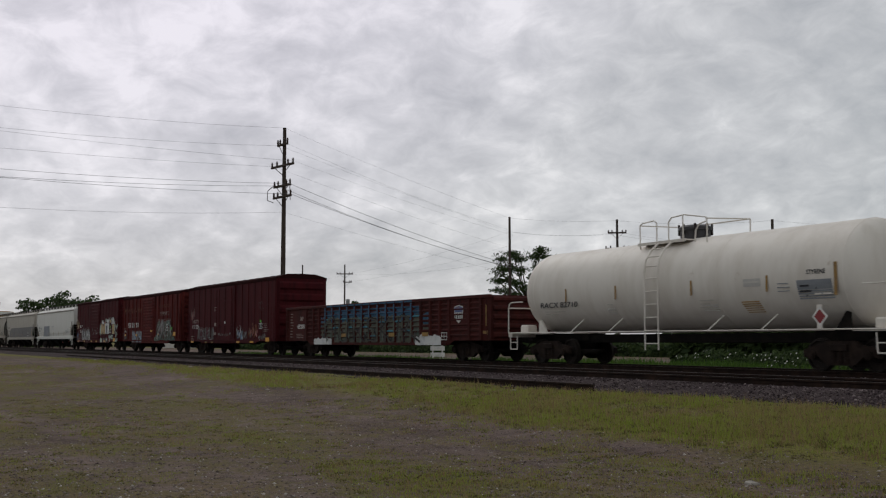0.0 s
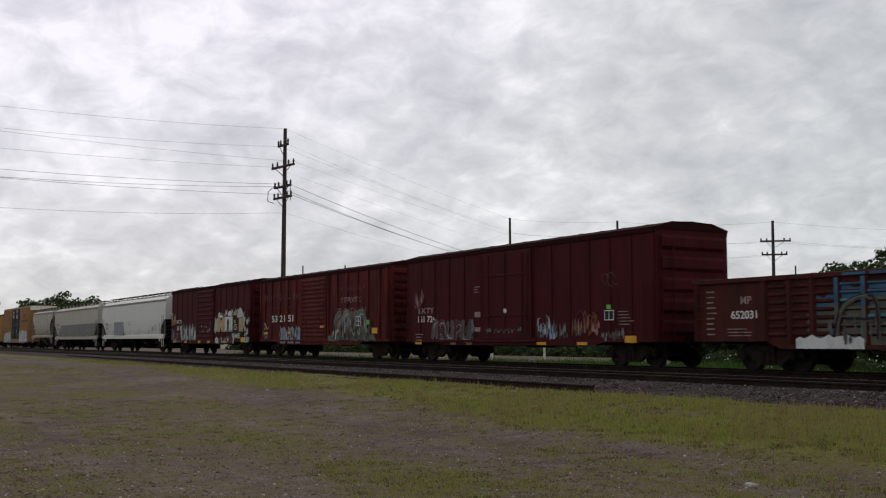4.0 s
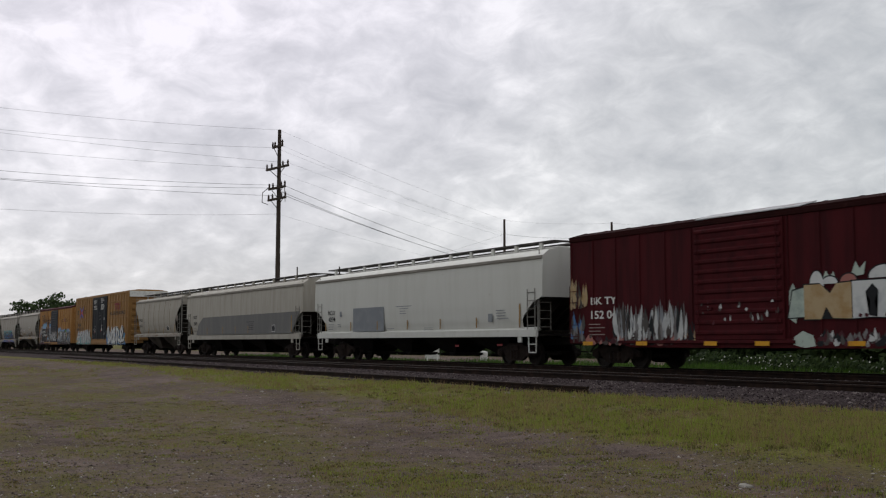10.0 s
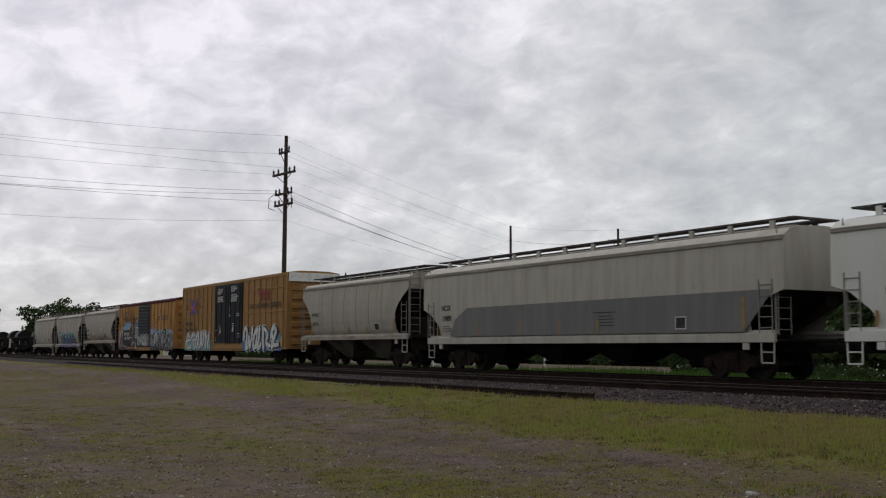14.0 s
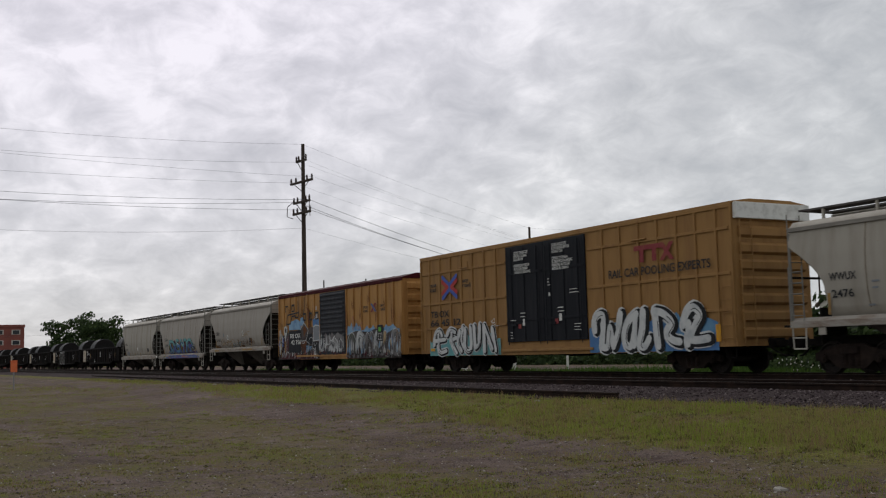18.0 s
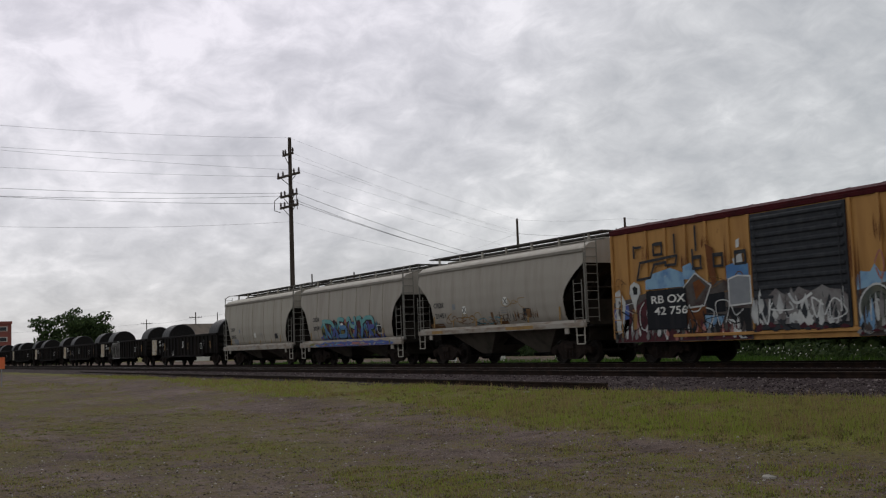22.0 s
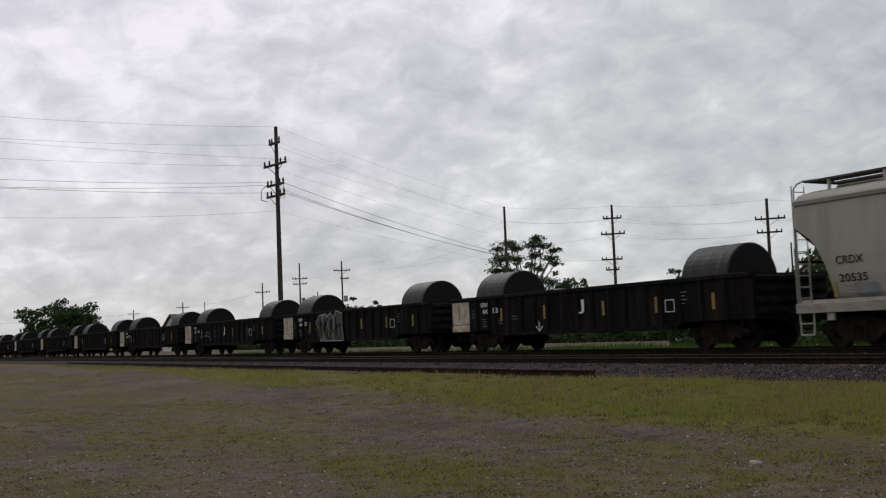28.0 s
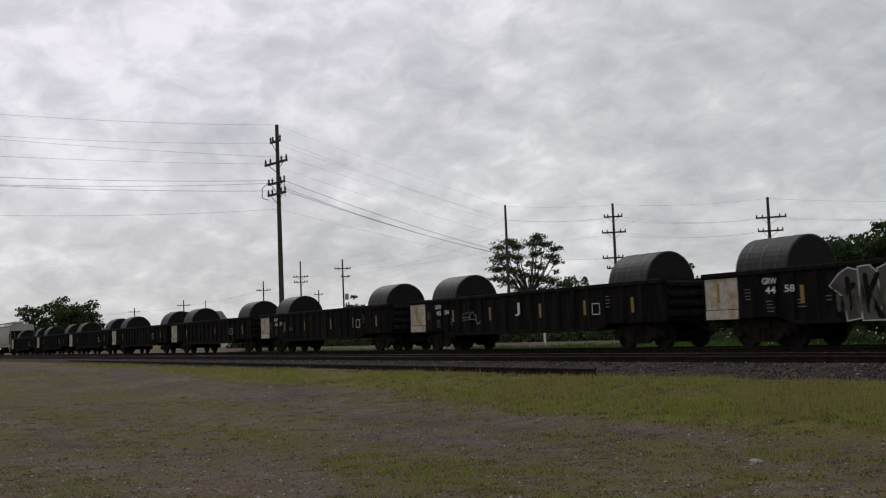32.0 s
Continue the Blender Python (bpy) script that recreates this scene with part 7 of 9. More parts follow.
        cloud(e, -3.3, 4.6, z0 + 0.01, z0 + 0.29, -1.623, "g_violet", 158, 9)
        mural(e, -4.4, 5.2, z0 + 0.01, z0 + 0.24, -1.624, 50, ["g_violet", "g_blue", "g_violet", "g_olive", "sill_rust", "g_pink"], 160, 0.75)
        marks("consolidated_stencil", [(3.3, zb + 0.3, 0.42, 0.35)], NW - 0.01, "dark_text", e)
        marks("stencil_frame", [(3.28, zb + 0.28, 0.46, 0.03), (3.28, zb + 0.63, 0.46, 0.03), (3.28, zb + 0.28, 0.03, 0.38), (3.71, zb + 0.28, 0.03, 0.38)], NW - 0.014, "white", e)
        bm = B()
        sheet(bm, blob(random.Random(3), -0.55, zb + 0.75, 0.3, 0.3, 20, 0.0), NW - 0.015)
        part("round_emblem", bm, "white", e)
    if i == 2:
        scrawl(e, -2.6, -1.3, zb + 0.25, zb + 0.85, NW + 0.04, 9, "hopper_dull", 154, 0.03)
        bm = B()
        sheet(bm, blob(random.Random(4), -3.6, zb + 0.28, 0.7, 0.4, 20, 0.1), NW + 0.09)
        part("paint_patch", bm, "grey_patch", e)
        bm = B()
        sheet(bm, blob(random.Random(3), -0.15, zb + 0.6, 0.32, 0.3, 22, 0.0), NW + 0.04)
        part("round_emblem", bm, "white", e)
        marks("stencil", note(-0.4, z0 + 0.18, 0.5, 2, 0.04, 0.04, 170) + note(2.6, z0 + 0.18, 0.6, 1, 0.05, 0.04, 171) + note(-3.6, z0 + 0.12, 0.5, 1, 0.05, 0.04, 172), -1.62, "grey_patch", e)
    drape(e, full, z0, sh, bare)

# a grey car at the far end
e, L = car_thing("hopper_car", "grey covered hopper car far down the train", -408.5, -395.4)
hopper(e, L, 1.5, 1.05, 3.75, 4.0, "hopper_dull", 3, 1.7, "round", LOW_MOUTH, 0.55)


# ---- tank car ----
e, L = car_thing("tank_car", "off-white tank car with a caged manway and side ladders", -32.9, -16.45)
h = L / 2
R, ZC, TL = 1.44, 2.53, 6.65
bm = B()
prof_t = [(-TL - 0.72, 0.02)] + [(-TL - 0.72 * math.sin(a), R * math.cos(a) ** 0.72) for a in [radians(d) for d in (84, 76, 66, 54, 42, 30, 18, 8)]] + [(-TL, R)]
prof_t += [(x, R) for x in frange(-TL + 0.2, TL - 0.2, 9)] + [(-u, r) for u, r in reversed(prof_t)]
prof_t = [(u - 0.22 if u < -TL + 0.01 else u, r) for u, r in prof_t]
lathe(bm, prof_t, 64, "x", (0, 0, ZC))
part("tank", bm, "tank", e, smooth=True)
for x in (-TL, -2.3, 2.3, TL):
    bm = B()
    lathe(bm, [(x - 0.025, R - 0.001), (x - 0.02, R + 0.005), (x + 0.02, R + 0.005), (x + 0.025, R - 0.001)], 64, "x", (0, 0, ZC))
    part("weld_seam", bm, "tank", e)
for s in (-1, 1):
    bm = B()
    box(bm, min(s * (h - 3.4), s * h), max(s * (h - 3.4), s * h), -0.38, 0.38, 0.78, 1.06, 0.03)
    part("stub_sill", bm, "under", e)
    for y in (-1.15, 1.15):
        bm = B()
        prism(bm, [(s * (h - 2.05), 1.05), (s * (h - 1.55), 1.05), (s * (h - 1.58), 1.52), (s * (h - 1.68), 1.55)], y - 0.04, y + 0.04, "y")
        part("saddle", bm, "tank" if s < 0 else "under", e)
    bm = B()
    box(bm, min(s * (h - 0.22), s * h), max(s * (h - 0.22), s * h), -1.45, 1.45, 0.93, 1.08, 0.02)
    box(bm, min(s * (h - 1.3), s * (h - 0.2)), max(s * (h - 1.3), s * (h - 0.2)), -1.45, 1.45, 1.04, 1.078)
    part("end_platform", bm, "tank", e)
    bm = B()
    for y in (-1.47, 1.47):
        bar(bm, [(s * (h - 0.05), y, 1.05), (s * (h - 0.05), y, 2.0), (s * (h - 0.12), y, 2.14), (s * (h - 0.25), y, 2.2), (s * (h - 0.95), y, 2.2)], 0.02, 8)
    bar(bm, [(s * (h - 0.05), -1.45, 2.0), (s * (h - 0.05), 1.45, 2.0)], 0.024, 8)
    part("end_handrail", bm, "tank", e)
    bm = B()
    bar(bm, [(s * (h - 0.6), -1.46, 1.0), (s * (h - 0.58), -1.46, 0.5), (s * (h - 0.16), -1.46, 0.5), (s * (h - 0.14), -1.46, 1.0)], 0.022)
    bar(bm, [(s * (h - 0.58), -1.46, 0.75), (s * (h - 0.16), -1.46, 0.75)], 0.018)
    part("sill_step", bm, "tank", e)
    bm = B()
    bar(bm, [(-h + 0.1, s * 1.49, 1.09), (h - 0.1, s * 1.49, 1.09)], 0.019, 8)
    part("side_handrail", bm, "tank", e)
    for x in (-4.43, -2.43, 2.0, 4.0):
        bm = B()
        bar(bm, [(x, s * 1.49, 1.09), (x + 0.28, s * 1.12, 1.52)], 0.02, 6)
        part("rail_bracket", bm, "tank", e)
    bm = B()
    box(bm, min(s * (h - 0.85), s * (h - 0.4)), max(s * (h - 0.85), s * (h - 0.4)), -1.2, -0.75, 1.08, 1.38, 0.05)
    part("brake_valve", bm, "tank", e)
ladder(e, -0.6, 0.0, -1.56, 0.52, 2.9, 6, "tank", "side_ladder", 0.019)
bm = B()
for x in (-0.6, 0.0):
    bar(bm, [(x, -1.56, 2.9), (x, -1.46, 3.3), (x, -1.22, 3.62), (x, -0.95, 3.82)], 0.03, 6)
for y, z in ((-1.52, 3.08), (-1.4, 3.38), (-1.2, 3.63)):
    bar(bm, [(-0.6, y, z), (0.0, y, z)], 0.022)
part("curved_ladder", bm, "tank", e)
bm = B()
lathe(bm, [(3.80, 0.47), (4.20, 0.47), (4.21, 0.53), (4.30, 0.53), (4.37, 0.42)], 28, "z", (0.05, 0, 0))
part("manway", bm, "coil_strap", e, "dark dirty manway with bolted lid")
for k in range(8):
    a = k * math.pi / 4
    bm = B()
    tube(bm, (0.05 + 0.5 * math.cos(a), 0.5 * math.sin(a), 4.06), (0.05 + 0.5 * math.cos(a), 0.5 * math.sin(a), 4.40), 0.035, 6)
    part("lid_bolt", bm, "truck", e)
for pts in ([(-1.5, -0.9, 3.7), (-1.5, -0.9, 4.46), (-1.4, -0.9, 4.52), (-0.85, -0.9, 4.56), (-0.72, -0.9, 4.48), (-0.72, -0.9, 3.75)], [(-0.18, -0.9, 3.75), (-0.18, -0.9, 4.45), (-0.05, -0.9, 4.58), (0.5, -0.9, 4.62), (1.42, -0.9, 4.46), (1.46, -0.9, 4.38), (1.46, -0.9, 3.7)], [(0.45, -0.9, 3.78), (0.45, -0.9, 4.61)], [(1.46, -0.9, 4.34), (1.15, -0.9, 4.28), (1.0, -0.9, 4.1), (0.95, -0.9, 3.75)], [(-1.5, 0.9, 3.7), (-1.5, 0.9, 4.5), (1.46, 0.9, 4.5), (1.46, 0.9, 3.7)], [(-1.5, -0.9, 4.46), (-1.5, 0.9, 4.5)], [(1.46, -0.9, 4.42), (1.46, 0.9, 4.5)]):
    bm = B()
    bar(bm, pts, 0.021, 6)
    part("manway_railing", bm, "tank", e)
bm = B()
box(bm, -1.55, 0.62, -0.95, 0.95, 3.84, 3.88)
box(bm, -1.55, 0.62, -0.97, -0.95, 3.80, 3.89)
part("top_platform", bm, "tank", e)


def tank_y(z):
    return -math.sqrt(max(R * R - (z - ZC) ** 2, 0.01)) - 0.006


lettering("reporting_mark", "RACX 82710", -6.3, 1.95, tank_y(1.95) - 0.05, 0.19, "dark_text", e, 2.1)
lettering("cargo_name", "STYRENE", 5.55, 2.52, tank_y(2.52), 0.12, "dark_text", e, 0.6)
for k in range(8):
    z = 1.88 + 0.06 * k
    marks("stencil_panel", [(5.2, z, 1.12, 0.075)], tank_y(z) - 0.004, "grey_patch", e)
for k, (x, z, w, hgt) in enumerate(((5.72, 1.98, 0.22, 0.05), (5.98, 1.98, 0.28, 0.05), (5.26, 2.06, 0.4, 0.05), (5.3, 2.2, 0.3, 0.05), (5.45, 1.94, 0.03, 0.3), (5.8, 2.12, 0.03, 0.2))):
    marks("stencil_bar", [(x, z, w, hgt)], tank_y(z) - 0.014, "tank" if k < 2 else "dark_text", e)
marks("stencil", note(4.55, 2.3, 0.5, 3, 0.05, 0.05, 160), tank_y(2.3) - 0.01, "grey_patch", e)
for k in range(6):
    z = 1.58 + 0.055 * k
    marks("orange_patch", [(3.22 - 0.02 * k, z, 0.62 + 0.01 * k, 0.07)], tank_y(z) - 0.004, "stripe_dull", e)
for k in range(4):
    z = 2.28 + 0.05 * k
    marks("faded_stencil", [(3.35, z, 0.62, 0.065)], tank_y(z) - 0.004, "tank_stain", e)
    marks("faded_stencil", [(1.55, z - 0.62, 0.66, 0.065)], tank_y(z - 0.62) - 0.004, "tank_stain", e)
    marks("faded_stencil", [(-2.75, z - 0.62, 0.42, 0.065)], tank_y(z - 0.62) - 0.004, "tank_stain", e)
marks("stencil", note(-1.95, 2.4, 0.35, 3, 0.05, 0.05, 161) + note(1.6, 1.95, 0.6, 3, 0.05, 0.05, 162) + note(3.3, 2.35, 0.6, 2, 0.07, 0.03, 163) + note(-2.6, 1.95, 0.4, 2, 0.06, 0.06, 164) + note(-6.0, 1.80, 1.2, 2, 0.03, 0.06, 165), tank_y(2.0) - 0.04, "hopper_dull", e)
tape(e, [-4.76, -2.15, 1.28, 4.17], 2.12, -1.447, 0.07, 0.44, "stripe_dull")
tape(e, [-7.1], 1.98, -1.30, 0.08, 0.8, "stripe_dull")
tape(e, [6.42], 1.95, -1.447, 0.1, 0.84, "stripe_dull")
bm = B()
box(bm, 5.9, 6.06, -1.512, -1.49, 1.1, 1.72)
part("placard_holder", bm, "tank", e)
bm = B()
sheet(bm, [(5.75, 1.42), (6.0, 1.15), (6.25, 1.42), (6.0, 1.69)], -1.518)
o = part("hazard_placard", bm, "white", e)
bm = B()
sheet(bm, [(5.82, 1.42), (6.0, 1.23), (6.18, 1.42), (6.0, 1.61)], -1.522)
part("placard_face", bm, "red_logo", o)
running_gear(e, L, 2.0, h + 0.05, False)


# ---- ground and track ----
def ground_material():
    m = bpy.data.materials.new("trodden_gravel_and_grass")
    m.use_nodes = True
    n, l = m.node_tree.nodes, m.node_tree.links
    b = n["Principled BSDF"]
    b.inputs["Roughness"].default_value = 0.95
    b.inputs["Specular IOR Level"].default_value = 0.03
    co = n.new("ShaderNodeTexCoord")

    def ns(sc, det=6.0, ro=0.6, vec=None):
        t = n.new("ShaderNodeTexNoise")
        t.inputs["Scale"].default_value, t.inputs["Detail"].default_value, t.inputs["Roughness"].default_value = sc, det, ro
        l.new(vec or co.outputs["Object"], t.inputs["Vector"])
        return t.outputs["Fac"]

    def mm(op, a, c=None):
        x = n.new("ShaderNodeMath")
        x.operation = op
        for i, v in enumerate((a, c)):
            if v is None:
                continue
            if isinstance(v, (int, float)):
                x.inputs[i].default_value = v
            else:
                l.new(v, x.inputs[i])
        return x.outputs[0]

    def band(f, lo, hi):
        r = n.new("ShaderNodeMapRange")
        r.inputs[1].default_value, r.inputs[2].default_value = lo, hi
        l.new(f, r.inputs[0])
        return r.outputs[0]

    def mix(f, a, c):
        x = n.new("ShaderNodeMix")
        x.data_type = "RGBA"
        l.new(f, x.inputs[0])
        for i, v in ((6, a), (7, c)):
            if isinstance(v, tuple):
                x.inputs[i].default_value = (*v, 1)
            else:
                l.new(v, x.inputs[i])
        return x.outputs[2]

    at = n.new("ShaderNodeAttribute")
    at.attribute_name = "grassy"
    long_ = n.new("ShaderNodeMapping")
    long_.inputs["Scale"].default_value = (0.45, 1.0, 1.0)
    l.new(co.outputs["Object"], long_.inputs["Vector"])
    grit = ns(30.0, 9.0, 0.8)
    # packed gravel: worn pale and damp dark patches, stones light and dark
    gravel = mix(band(ns(0.5, 5.0, 0.6, long_.outputs[0]), 0.38, 0.62), (0.092, 0.065, 0.055), (0.172, 0.128, 0.113))
    gravel = mix(mm("MULTIPLY", band(ns(1.9, 6.0, 0.7), 0.48, 0.62), 0.72), gravel, (0.050, 0.034, 0.030))
    gravel = mix(mm("MULTIPLY", band(grit, 0.53, 0.63), 0.85), gravel, (0.255, 0.215, 0.195))
    gravel = mix(mm("MULTIPLY", band(ns(17.0, 5.0, 0.7), 0.56, 0.65), 0.9), gravel, (0.026, 0.019, 0.017))
    grass = mix(band(ns(0.7, 4.0, 0.6, long_.outputs[0]), 0.36, 0.64), (0.148, 0.164, 0.030), (0.176, 0.146, 0.058))
    grass = mix(band(ns(2.6, 6.0, 0.7), 0.50, 0.66), grass, (0.155, 0.118, 0.060))
    grass = mix(band(ns(20.0, 6.0, 0.75), 0.47, 0.62), grass, (0.050, 0.042, 0.014))
    dull = mix(band(ns(0.9, 5.0, 0.6, long_.outputs[0]), 0.36, 0.64), (0.120, 0.108, 0.042), (0.140, 0.104, 0.064))
    dull = mix(band(ns(14.0, 6.0, 0.75), 0.50, 0.64), dull, (0.058, 0.046, 0.026))
    grass = mix(band(at.outputs["Fac"], 0.60, 0.85), dull, grass)
    patch = mm("MULTIPLY", mm("SUBTRACT", ns(0.6, 4.0, 0.6, long_.outputs[0]), 0.5), 2.2)
    tufts = mm("MULTIPLY", mm("SUBTRACT", ns(2.0, 5.0, 0.65), 0.5), 2.0)
    specks = mm("MULTIPLY", mm("SUBTRACT", ns(9.0, 6.0, 0.72), 0.5), 2.6)
    f = mm("ADD", mm("ADD", at.outputs["Fac"], patch), mm("ADD", tufts, specks))
    l.new(mix(mm("MULTIPLY", band(f, 0.34, 0.66), 0.95), gravel, grass), b.inputs["Base Color"])
    bp = n.new("ShaderNodeBump")
    bp.inputs["Strength"].default_value, bp.inputs["Distance"].default_value = 0.6, 0.03
    l.new(mm("ADD", grit, ns(9.0)), bp.inputs["Height"])
    l.new(bp.outputs[0], b.inputs["Normal"])
    return m


M["ground"] = ground_material()
M["pale_rock"] = material("pale_limestone", (0.30, 0.28, 0.25), 0.9, second=(0.2, 0.18, 0.16), amount=0.5, scale=6.0)
M["ballast"] = material("crushed_stone_ballast", (0.043, 0.0325, 0.033), 0.95, spec=0.02, second=(0.067, 0.052, 0.052), amount=0.5, scale=0.8, third=(0.095, 0.083, 0.082), third_amount=0.45, third_scale=22.0, bump=1.0, bump_scale=26.0)


def smooth(a, b, t):
    k = min(max((t - a) / (b - a), 0.0), 1.0)
    return k * k * (3 - 2 * k)


def ground_z(x, y):
    return 0.36 * smooth(7.0, 15.2, y) - 0.10 * smooth(29.0, 40.0, y) + 0.03 * (noise.noise((x * 0.25, y * 0.25, 3.0)) if abs(y) < 40 else 0)


def grassy(x, y):
    """How much grass grows: a broad strip before the ballast, bands and patches in the gravel lot."""
    if y > 27:
        return max(smooth(28.0, 29.5, y) * smooth(-50, -42, x), 0.9 * smooth(40, 60, y), 0.12)
    edge = 9.8 + 1.4 * smooth(12, 22, -x) + 2.2 * smooth(30, 52, -x)
    strip = 0.92 * smooth(edge - 0.9, edge + 0.9, y)
    below = 0.62 * smooth(edge - 2.4, edge - 3.4, y) * smooth(edge - 6.4, edge - 4.4, y) * smooth(-36, -26, x)
    verge = 0.62 * math.exp(-((y - 4.9) / 0.9) ** 2) * smooth(-18, -25, x)
    near = 0.56 * math.exp(-((y - 2.7) / 0.8) ** 2) * smooth(-12, -14, x)
    lane = 0.28 * smooth(edge - 2.9, edge - 2.0, y) * smooth(-9, -12, x)
    pale = 0.26 * math.exp(-((y - 3.6) / 0.35) ** 2) * smooth(-15, -18, x)
    return max(strip, below, verge, near, 0.52 - lane - pale)


def axis_steps(stops):
    out = []
    for (a, d), (b, _) in zip(stops, stops[1:]):
        k = max(1, round((b - a) / d))
        out += [a + (b - a) * i / k for i in range(k)]
    return out + [stops[-1][0]]


gx = axis_steps([(-2500, 400), (-700, 60), (-200, 6), (-70, 1.0), (4, 6), (60, 60), (400, 400), (1600, 1)])
gy = axis_steps([(-1500, 400), (-200, 40), (-20, 2), (0, 0.4), (18, 1.0), (46, 5), (110, 50), (600, 400), (2600, 1)])
gv = [(x, y, ground_z(x, y)) for y in gy for x in gx]
nx = len(gx)
gf = [(j * nx + i, j * nx + i + 1, (j + 1) * nx + i + 1, (j + 1) * nx + i) for j in range(len(gy) - 1) for i in range(nx - 1)]
gm = raw("ground", gv, gf, "ground")
att = gm.attributes.new("grassy", "FLOAT", "POINT")
att.data.foreach_set("value", [grassy(x, y) for x, y, z in gv])
tagged(new("ground", gm), "gravel lot with patches of grass beside the railway", "ground", kind="structure")

# ballast bed for two tracks
bx = axis_steps([(-900, 40), (-160, 2.0), (-80, 0.5), (0, 5), (60, 40), (500, 1)])
prof = [(14.75, 0.26), (15.1, 0.35), (15.7, 0.385), (16.2, 0.43), (16.9, 0.515), (18.5, 0.53), (20.2, 0.52), (21.2, 0.50), (22.0, 0.525), (23.7, 0.53), (25.4, 0.52), (26.4, 0.42), (27.6, 0.22)]
bv = [(x, y + 0.16 * noise.noise((x * 0.7, y, 1.0)) * (k in (0, 1, 2, 12)), z + (0.025 * noise.noise((x * 1.3, y * 1.7, 5.0)))) for x in bx for k, (y, z) in enumerate(prof)]
k = len(prof)
bf = [(i * k + j, i * k + j + 1, (i + 1) * k + j + 1, (i + 1) * k + j) for i in range(len(bx) - 1) for j in range(k - 1)]
ballast = new("ballast_bed", raw("ballast_bed", bv, bf, "ballast"))
tagged(ballast, "dark grey crushed-stone ballast under the tracks", "ballast", kind="structure")

RAIL = [(-0.07, 0.0), (-0.07, 0.015), (-0.012, 0.035), (-0.01, 0.12), (-0.036, 0.135), (-0.036, 0.168), (-0.03, 0.172), (0.03, 0.172), (0.036, 0.168), (0.036, 0.135), (0.01, 0.12), (0.012, 0.035), (0.07, 0.015), (0.07, 0.0)]
tie_bm = B()
box(tie_bm, -0.115, 0.115, -1.3, 1.3, -0.17, 0.0, 0.012)
TIE = mesh_of("tie", tie_bm, "tie")


def track(cy, label, near):
    t = thing("railway_track", label, "railway track", kind="structure")
    t.location = (0, cy, 0)
    for s in (-1, 1):
        bm = B()
        prism(bm, [(s * 0.7525 + a, 0.498 + b) for a, b in RAIL], -900, 400, "x")
        rl = part("rail", bm, "rail", t)
        bm = B()
        box(bm, -900, 400, s * 0.7525 - 0.026, s * 0.7525 + 0.026, 0.6705, 0.674)
        part("rail_head", bm, "rail_head", rl)
    r = random.Random(int(cy))
    v, f = [], []
    for i in range(560):
        x = -6 - 0.53 * i
        z = 0.512 + r.uniform(-0.012, 0.015)
        if near and i < 150:
            o = part("tie", TIE, "tie", t)
            o.location = (x, r.uniform(-0.04, 0.04), z)
            o.rotation_euler.z = r.uniform(-0.02, 0.02)
        else:
            b0 = len(v)
            v += [(x + a, b, z + c) for a in (-0.115, 0.115) for b in (-1.3, 1.3) for c in (-0.17, 0.0)]
            f += [tuple(b0 + q for q in w) for w in ((0, 1, 3, 2), (4, 6, 7, 5), (0, 4, 5, 1), (2, 3, 7, 6), (0, 2, 6, 4), (1, 5, 7, 3))]
    o = part("ties", raw("ties", v, f, "tie"), "tie", t)
    tagged(o, kind="stuff")
    return t


track(23.7, "main railway track under the train, brown rails", False)
track(18.6, "empty railway track in front of the train, brown rails", True)

# a spare rail lying along the foot of the ballast
sp = thing("spare_rail", "long rusty spare rail lying along the ballast", "rail")
sp.location = (-19.1, 15.2, 0.345)
sp.rotation_euler.z = radians(179.0)
bm = B()
prism(bm, RAIL, 0, 62, "x")
part("rail_bar", bm, "rail", sp)


# ---- loose stone and grass ----
def field(x, y, sx, sy, seed):
    """Smooth random values from -1 to 1 over the ground, for many places at once."""
    g = np.random.default_rng(seed).random((256, 256)) * 2 - 1
    u, v = x * sx, y * sy
    i, j = np.floor(u).astype(int), np.floor(v).astype(int)
    a, c = u - i, v - j
    a, c = a * a * (3 - 2 * a), c * c * (3 - 2 * c)
    i, j, i1, j1 = i % 256, j % 256, (i + 1) % 256, (j + 1) % 256
    return g[i, j] * (1 - a) * (1 - c) + g[i1, j] * a * (1 - c) + g[i, j1] * (1 - a) * c + g[i1, j1] * a * c


def lushness(x, y):
    """How thick the grass stands, for many places at once."""
    base = np.array([grassy(a, b) for a, b in zip(x.tolist(), y.tolist())])
    return base + 0.34 * field(x, y, 0.28, 0.7, 41) + 0.30 * field(x, y, 1.1, 1.8, 42) + 0.26 * field(x, y, 4.0, 4.0, 43)


def lot_spots(r, n, near, far, power):
    """Places on the lot, thicker near the standpoint."""
    d = near + (far - near) * r.random(n) ** power
    a = np.radians(32 + 54 * r.random(n))
    return -d * np.sin(a), d * np.cos(a)


def quick_mesh(name, v, f, mat):
    """A mesh from arrays: v (n, 3), f (m, 3)."""
    me = bpy.data.meshes.new(name)
    me.vertices.add(len(v))
    me.vertices.foreach_set("co", np.asarray(v, np.float32).ravel())
    me.loops.add(f.size)
    me.loops.foreach_set("vertex_index", f.astype(np.int32).ravel())
    me.polygons.add(len(f))
    me.polygons.foreach_set("loop_start", np.arange(0, f.size, 3, dtype=np.int32))
    me.update(calc_edges=True)
    me.materials.append(M[mat])
    return me


def heights(x, y):
    return np.array([ground_z(a, b) for a, b in zip(x.tolist(), y.tolist())])


